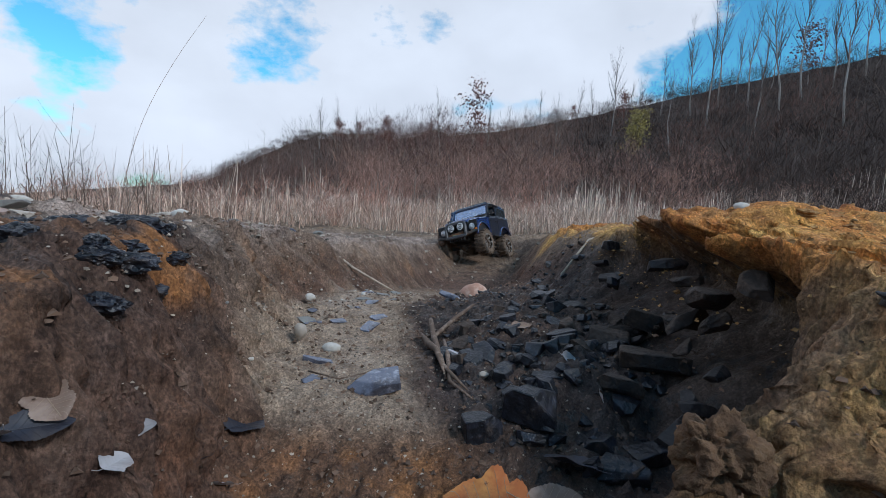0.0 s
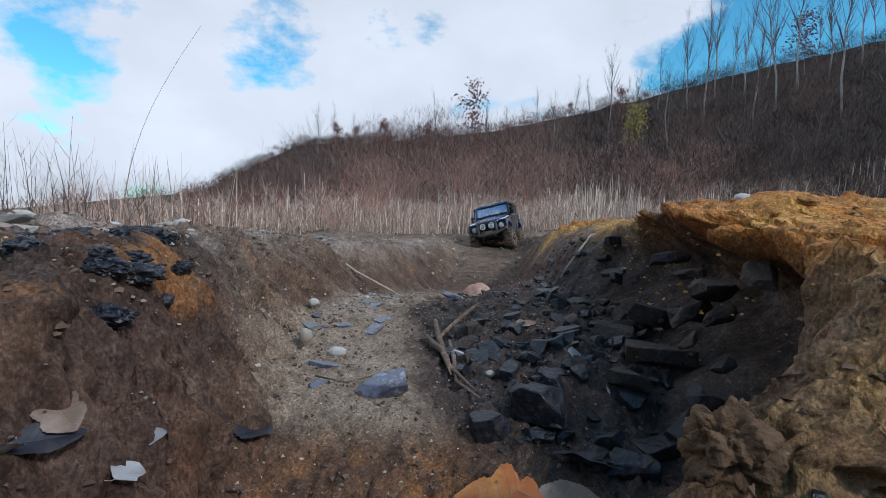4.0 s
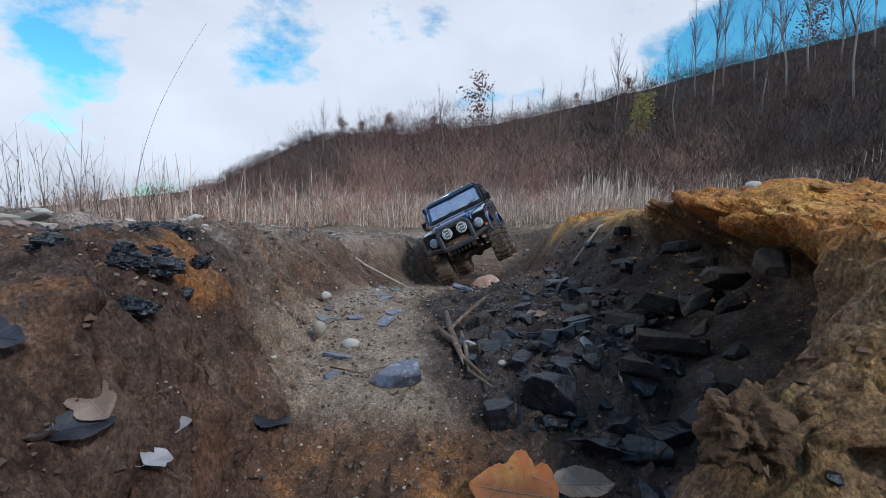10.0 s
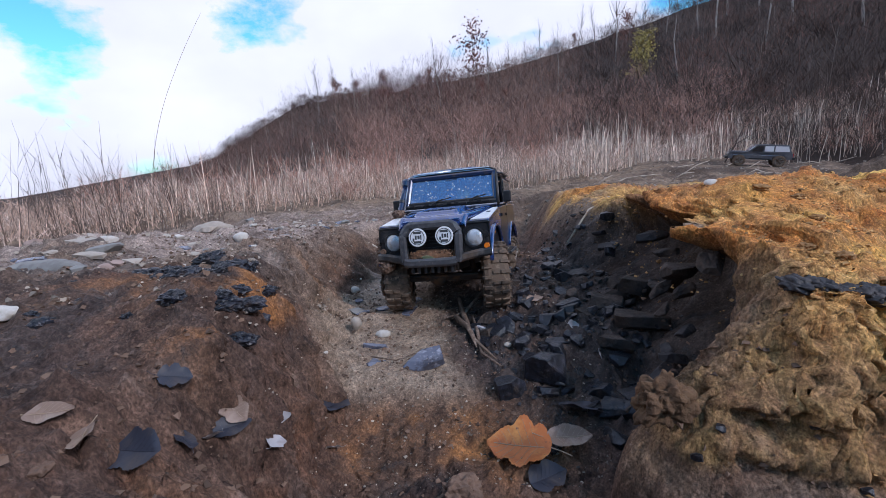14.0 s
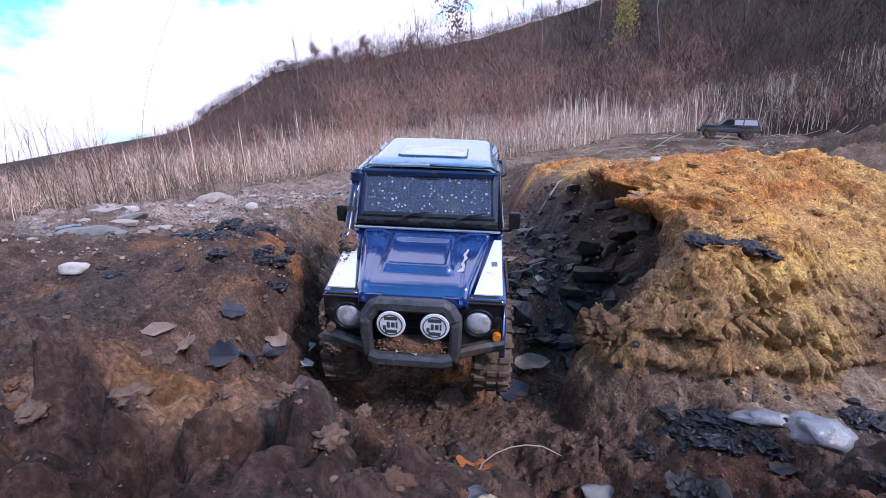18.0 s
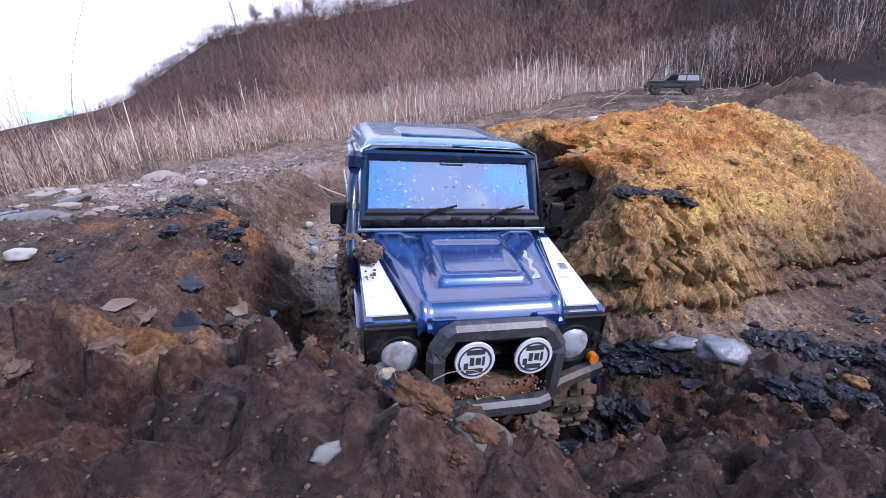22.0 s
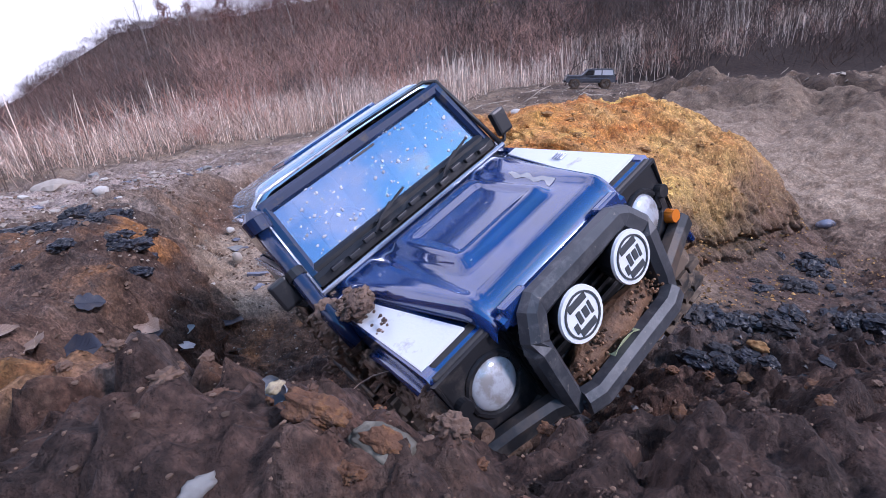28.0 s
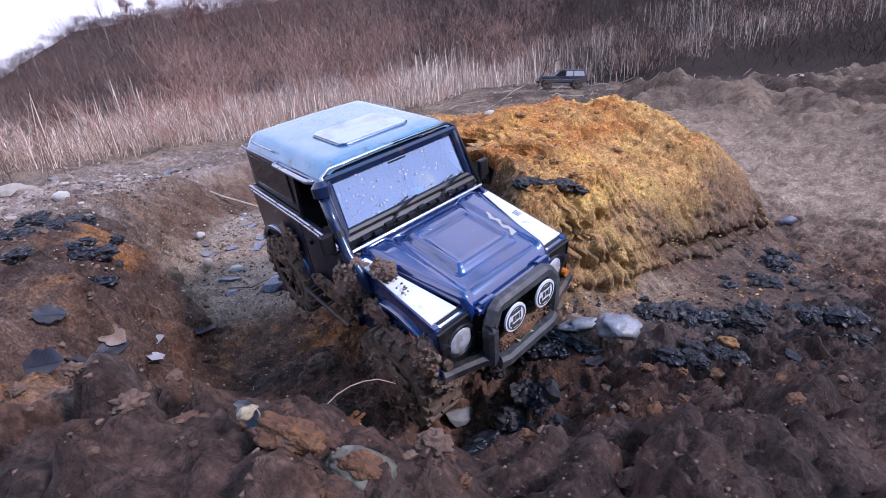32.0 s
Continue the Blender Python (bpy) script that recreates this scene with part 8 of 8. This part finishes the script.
    # clods on the berm, in the pit and on the mound
    for i in range(60):
        x, y = rnd.uniform(-0.30, 0.40), rnd.uniform(-0.10, 0.14)
        s = rnd.uniform(0.0015, 0.0048)
        bm = bmesh.new()
        lump(bm, (0, 0, 0), (s * 1.3, s, s * 0.6), 600 + i, 0.5, 4, 3.5)
        c = part("earth_clod", bm, M_CLOD if rnd.random() < 0.7 else M_RUST, None, "", True)
        c.matrix_basis = pose(x, y, z_at(x, y) + s * 0.2, 0, 0, rnd.uniform(0, 360))
        tagged(c, "crumbly brown earth clod on the berm", "clod", "clods on the berm")
    for i in range(170):
        u = rnd.gauss(0, 0.4)
        x = rnd.uniform(-0.24, 0.06) if i < 120 else rnd.uniform(0.02, 0.34)
        y = -0.030 - 0.54 * (x + 0.09) + 0.030 * u if i < 80 else rnd.uniform(-0.05, 0.10)
        s = 0.0011 + 0.0030 * rnd.random() ** 2 + 0.018 * max(0.0, y)
        bm = bmesh.new()
        lump(bm, (0, 0, 0), (s * 1.25, s, s * 0.9), 900 + i, 0.5, 4, 4.2)
        m = (M_LIPCLOD, M_RUST, M_CLOD, M_LIPCLOD)[i % 4]
        c = part("crumbly_clod", bm, m, None, "", True)
        c.matrix_basis = pose(x, y, z_at(x, y) + s * 0.05, rnd.uniform(-20, 20), rnd.uniform(-20, 20), rnd.uniform(0, 360))
        tagged(c, "rust-brown crumbly clod on the berm's lip" if m is M_RUST else "tan-brown crumbly clod along the berm's lip", "clod", "clods along the berm's lip")
    for i in range(24):
        x, y = rnd.uniform(0.27, 0.74), rnd.uniform(0.22, 0.85)
        s = rnd.uniform(0.002, 0.008)
        bm = bmesh.new()
        lump(bm, (0, 0, 0), (s * 1.3, s, s * 0.6), 700 + i, 0.55, 4, 3.5)
        c = part("ochre_clod", bm, M_OCLOD, None, "", True)
        c.matrix_basis = pose(x, y, z_at(x, y) + s * 0.1, 0, 0, rnd.uniform(0, 360))
        tagged(c, "crumbly ochre clod on the mound", "clod", "clods on the mound")
    bm = bmesh.new()
    lump(bm, (0, 0, 0), (0.020, 0.015, 0.019), 43, 0.62, 5, 3)
    c = part("ochre_clod", bm, M_BROWNCLOD, None, "", True)
    c.matrix_basis = pose(0.154, 0.252, -0.088, 0, 0, 20)
    tagged(c, "large crumbly ochre clod at the mound's corner", "clod", "clods on the mound")


def scatter_crumbs(name, label, n, area, size, mat, seed, mask=None):
    """Loose crumbs too many to count, joined in one mesh."""
    rng = np.random.default_rng(seed)
    base = np.array([(1, 0, -0.5), (-0.5, 0.9, -0.5), (-0.5, -0.9, -0.5), (0.1, 0.1, 0.7), (-0.7, 0.5, 0.2), (0.6, -0.6, 0.3)])
    tri = np.array([(3, 0, 4), (3, 4, 5), (3, 5, 0), (0, 1, 4), (4, 1, 2), (4, 2, 5), (5, 2, 0)])
    xy = np.stack([rng.uniform(area[0], area[1], n), rng.uniform(area[2], area[3], n)], -1)
    if mask is not None:
        xy = xy[mask(xy[:, 0], xy[:, 1], rng)]
    n = len(xy)
    z = ground_z(xy[:, 0], xy[:, 1])
    s = size[0] + (size[1] - size[0]) * rng.uniform(0, 1, n) ** 3
    a = rng.uniform(0, 2 * np.pi, n)
    jit = base[None] * rng.uniform(0.6, 1.3, (n, len(base), 3))
    X = (jit[..., 0] * np.cos(a)[:, None] - jit[..., 1] * np.sin(a)[:, None]) * s[:, None] + xy[:, :1]
    Y = (jit[..., 0] * np.sin(a)[:, None] + jit[..., 1] * np.cos(a)[:, None]) * s[:, None] + xy[:, 1:]
    Z = jit[..., 2] * s[:, None] * 0.8 + z[:, None] + s[:, None] * 0.2
    V = np.stack([X, Y, Z], -1).reshape(-1, 3)
    F = (np.arange(n)[:, None, None] * len(base) + tri[None]).reshape(-1, 3)
    me = bpy.data.meshes.new(name)
    me.from_pydata(V.tolist(), [], F.tolist())
    me.materials.append(mat)
    return tagged(new(name, me), label, "gravel", kind="stuff")


scatter_things()
M_CRUMB = material("soil_crumbs", (0.14, 0.088, 0.060), 0.9, isl=0.5)
M_OCRUMB = material("ochre_crumbs", (0.42, 0.24, 0.09), 0.9, isl=0.6)
M_GRIT = material("grit", (0.30, 0.25, 0.20), 0.8, isl=0.7)
M_CCRUMB = material("coal_dust_crumbs", (0.022, 0.022, 0.026), 0.5, isl=0.7)
scatter_crumbs("soil_crumbs", "brown soil crumbs on banks and berm", 15000, (-0.55, 0.55, -0.12, 1.0), (0.0007, 0.0042), M_CRUMB, 3, lambda x, y, g: ((y > 0.10) & ((x < 0.25) | (y < 0.2))) | ((y > 0.04) & (y < 0.2) & (g.uniform(0, 1, len(x)) < 0.5)))
scatter_crumbs("ochre_crumbs", "ochre crumbs over the mound", 8000, (0.25, 0.80, 0.17, 1.1), (0.0006, 0.0034), M_OCRUMB, 4)
scatter_crumbs("sand_grit", "coarse pale grit on the gully floor", 5000, (-0.22, 0.16, 0.3, 1.2), (0.0006, 0.0024), M_GRIT, 5)
scatter_crumbs("bank_gravel", "grey gravel on the gully bank", 5000, (-1.1, -0.2, 0.35, 1.7), (0.001, 0.0055), M_GRIT, 6)
scatter_crumbs("coal_crumbs", "black coal crumbs in hollow and flat", 5000, (0.0, 0.75, 0.0, 0.95), (0.0008, 0.0045), M_CCRUMB, 7, lambda x, y, g: ((y > 0.36) & (x < 0.25) & (x > 0.04)) | ((y < 0.20 + 0.05 * (x > 0.5)) & (x > 0.08)))
scatter_crumbs("field_gravel", "pale gravel and clods on the back field", 7000, (-1.6, 3.6, 1.2, 4.4), (0.002, 0.011), M_GRIT, 8)


def fine_crumbs(name, label, n, area, size, mat, seed):
    """Round crumbs for the ground right before the lens, joined in one mesh."""
    rng = np.random.default_rng(seed)
    ico = bmesh.new()
    bmesh.ops.create_icosphere(ico, subdivisions=1, radius=1)
    ico.verts.ensure_lookup_table()
    B = np.array([v.co[:] for v in ico.verts])
    Fc = np.array([[v.index for v in f.verts] for f in ico.faces])
    ico.free()
    x, y = rng.uniform(area[0], area[1], n), rng.uniform(area[2], area[3], n)
    s = size[0] + (size[1] - size[0]) * rng.uniform(0, 1, n) ** 3
    k = 1 + 0.6 * (rng.uniform(0, 1, (n, len(B))) - 0.5)
    V = B[None] * k[..., None] * s[:, None, None] * np.array([1.2, 1.0, 0.8]) + np.stack([x, y, ground_z(x, y) + 0.15 * s], -1)[:, None]
    me = bpy.data.meshes.new(name)
    me.from_pydata(V.reshape(-1, 3).tolist(), [], (np.arange(n)[:, None, None] * len(B) + Fc[None]).reshape(-1, 3).tolist())
    me.materials.append(mat)
    return tagged(new(name, me), label, "soil", kind="stuff")


fine_crumbs("berm_crumbs", "brown soil crumbs on the berm", 9000, (-0.22, 0.30, -0.15, 0.12), (0.00015, 0.0008), M_CRUMB, 12)


# ---- what moves ----
CAR = [
    (0.0, 0.1610, 1.9070, -0.1980, 7.6, 17.7, 150.9),
    (1.0, 0.1610, 1.8890, -0.2020, 7.9, 17.4, 150.8),
    (2.0, 0.1680, 1.9300, -0.1990, 5.1, 16.0, 152.5),
    (3.5, 0.2770, 2.2460, -0.1930, 4.7, 13.4, 158.4),
    (5.5, 0.2021, 1.9388, -0.1738, -1.3, 24.1, 163.6),
    (6.0, 0.1766, 1.8422, -0.1673, 3.7, 29.0, 166.8),
    (6.5, 0.1709, 1.7922, -0.1617, 2.0, 34.5, 170.3),
    (7.0, 0.1617, 1.7779, -0.1621, 2.4, 34.2, 172.1),
    (7.5, 0.1534, 1.7413, -0.1611, 5.1, 32.1, 172.0),
    (8.0, 0.1334, 1.6515, -0.1775, -2.4, 28.2, 175.6),
    (8.5, 0.1270, 1.5889, -0.1775, -1.4, 30.5, 176.7),
    (9.0, 0.1261, 1.5708, -0.1742, -2.8, 30.8, 174.4),
    (9.5, 0.1144, 1.4442, -0.1706, -2.8, 30.1, 172.0),
    (10.0, 0.0985, 1.3281, -0.1715, 2.8, 26.8, 169.0),
    (10.5, 0.0788, 1.1929, -0.1668, 4.3, 24.6, 164.4),
    (11.0, 0.0431, 1.0734, -0.1756, 2.6, 14.8, 163.0),
    (11.5, 0.0333, 1.0473, -0.1665, 5.6, 13.0, 161.7),
    (12.0, 0.0198, 1.0107, -0.1571, 8.6, 11.8, 160.1),
    (12.5, 0.0029, 0.9316, -0.1588, 7.3, 5.4, 161.6),
    (13.0, -0.0049, 0.8919, -0.1540, 9.0, 8.6, 163.8),
    (13.5, -0.0009, 0.7941, -0.1613, 8.8, 5.9, 169.8),
    (14.0, 0.0085, 0.7444, -0.1629, 9.0, 3.2, 167.0),
    (14.5, 0.0069, 0.7179, -0.1637, 8.6, 0.3, 166.7),
    (16.5, -0.0265, 0.5121, -0.1613, 1.3, -7.7, 165.2),
    (17.0, -0.0264, 0.4961, -0.1607, -3.5, -7.2, 168.2),
    (17.5, -0.0246, 0.4702, -0.1588, -4.7, -5.7, 170.4),
    (18.0, -0.0221, 0.4102, -0.1528, -7.5, -4.9, 175.0),
    (18.5, -0.0168, 0.3507, -0.1478, -1.6, -3.2, 173.6),
    (19.0, -0.0188, 0.3068, -0.1407, 4.0, -9.3, 173.9),
    (19.5, -0.0068, 0.2071, -0.1391, 9.3, -16.5, 180.3),
    (20.0, 0.0067, 0.1737, -0.1400, 7.1, -20.2, 183.9),
    (20.5, 0.0056, 0.1746, -0.1429, 6.3, -19.7, 184.2),
    (21.0, 0.0068, 0.1736, -0.1446, 5.2, -19.4, 185.6),
    (21.5, 0.0065, 0.1736, -0.1453, 4.9, -19.5, 186.0),
    (22.0, 0.0241, 0.2314, -0.1595, -2.6, -8.7, 187.9),
    (22.5, 0.0446, 0.3375, -0.1654, -11.5, 0.1, 192.8),
    (23.0, 0.0562, 0.3612, -0.1597, -10.9, 6.0, 187.8),
    (23.5, 0.0754, 0.3866, -0.1513, -9.2, 13.1, 182.0),
    (24.0, 0.0938, 0.4411, -0.1393, -8.2, 20.6, 184.9),
    (24.5, 0.0929, 0.4527, -0.1506, -5.7, 14.0, 188.8),
    (26.5, 0.0765, 0.2957, -0.1635, -10.4, 2.2, 186.5),
    (27.0, 0.1008, 0.1996, -0.1606, 2.6, 7.9, 193.4),
    (27.5, 0.1277, 0.1406, -0.1348, 10.7, 19.3, 201.8),
    (28.0, 0.1342, 0.1324, -0.1299, 13.0, 22.3, 203.2),
    (28.5, 0.1192, 0.1492, -0.1493, 7.1, 7.9, 204.2),
    (29.0, 0.1180, 0.1610, -0.1535, 5.9, 8.2, 205.1),
    (29.5, 0.1191, 0.1652, -0.1560, 5.8, 7.8, 206.5),
    (30.0, 0.1170, 0.1718, -0.1589, 5.5, 6.6, 207.1),
    (30.5, 0.1096, 0.2093, -0.1657, 1.4, 2.9, 209.7),
    (31.0, 0.1021, 0.2313, -0.1649, -3.6, 2.3, 212.7),
    (31.5, 0.0977, 0.2586, -0.1631, -7.7, 4.0, 211.9),
    (32.0, 0.1116, 0.3025, -0.1641, -8.6, 7.8, 204.6),
]


def car_pose(t):
    """The truck's pose between the rows, and the way it has rolled since the start is summed from it."""
    ts = [r[0] for r in CAR]
    return [float(np.interp(t, ts, [r[k] for r in CAR])) for k in range(1, 7)]


def motions():
    walk(car, [(t, pose(x, y, z, rx, ry, rz)) for t, x, y, z, rx, ry, rz in CAR])
    # wheels roll with the ground that the truck covers
    times = [i / 10 for i in range(321)]
    rolled, before = [0.0], Vector(car_pose(0.0)[:3])
    for t in times[1:]:
        p = car_pose(t)
        here, ahead = Vector(p[:3]), pose(0, 0, 0, *p[3:]).col[1].to_3d()
        rolled.append(rolled[-1] + (here - before).dot(ahead) / TYRE_R)
        before = here
    for wheel, sx, ay in car_wheels:
        turn, front = 1 if sx > 0 else -1, ay > 0
        rows = []
        for t, a in zip(times, rolled):
            steer = float(np.interp(t, [9.0, 10.5, 12.0, 14.0, 16.0, 18.0], [0, 12, 20, 13, 6, 0])) if front else 0.0
            lift = 0.0 if front or sx < 0 else float(np.interp(t, [26.0, 27.5], [0.0, 0.020]))
            rows.append((t, pose(sx * (TRACK if front else TRACK - 0.006), ay, AXLE_Z + lift, 0, 0, steer + (0 if sx > 0 else 180)) @ Matrix.Rotation(-turn * a, 4, "X")))
        walk(wheel, rows)
    # the front wheel treads the maple leaf into the mud
    lie = maple.matrix_basis.copy()
    x, y, z = lie.translation
    flat = pose(x + 0.004, y - 0.022, z - 0.022, -4, 2, 172)
    walk(maple, [(0.0, lie), (17.2, lie), (17.8, flat), (32.0, flat)])


motions()
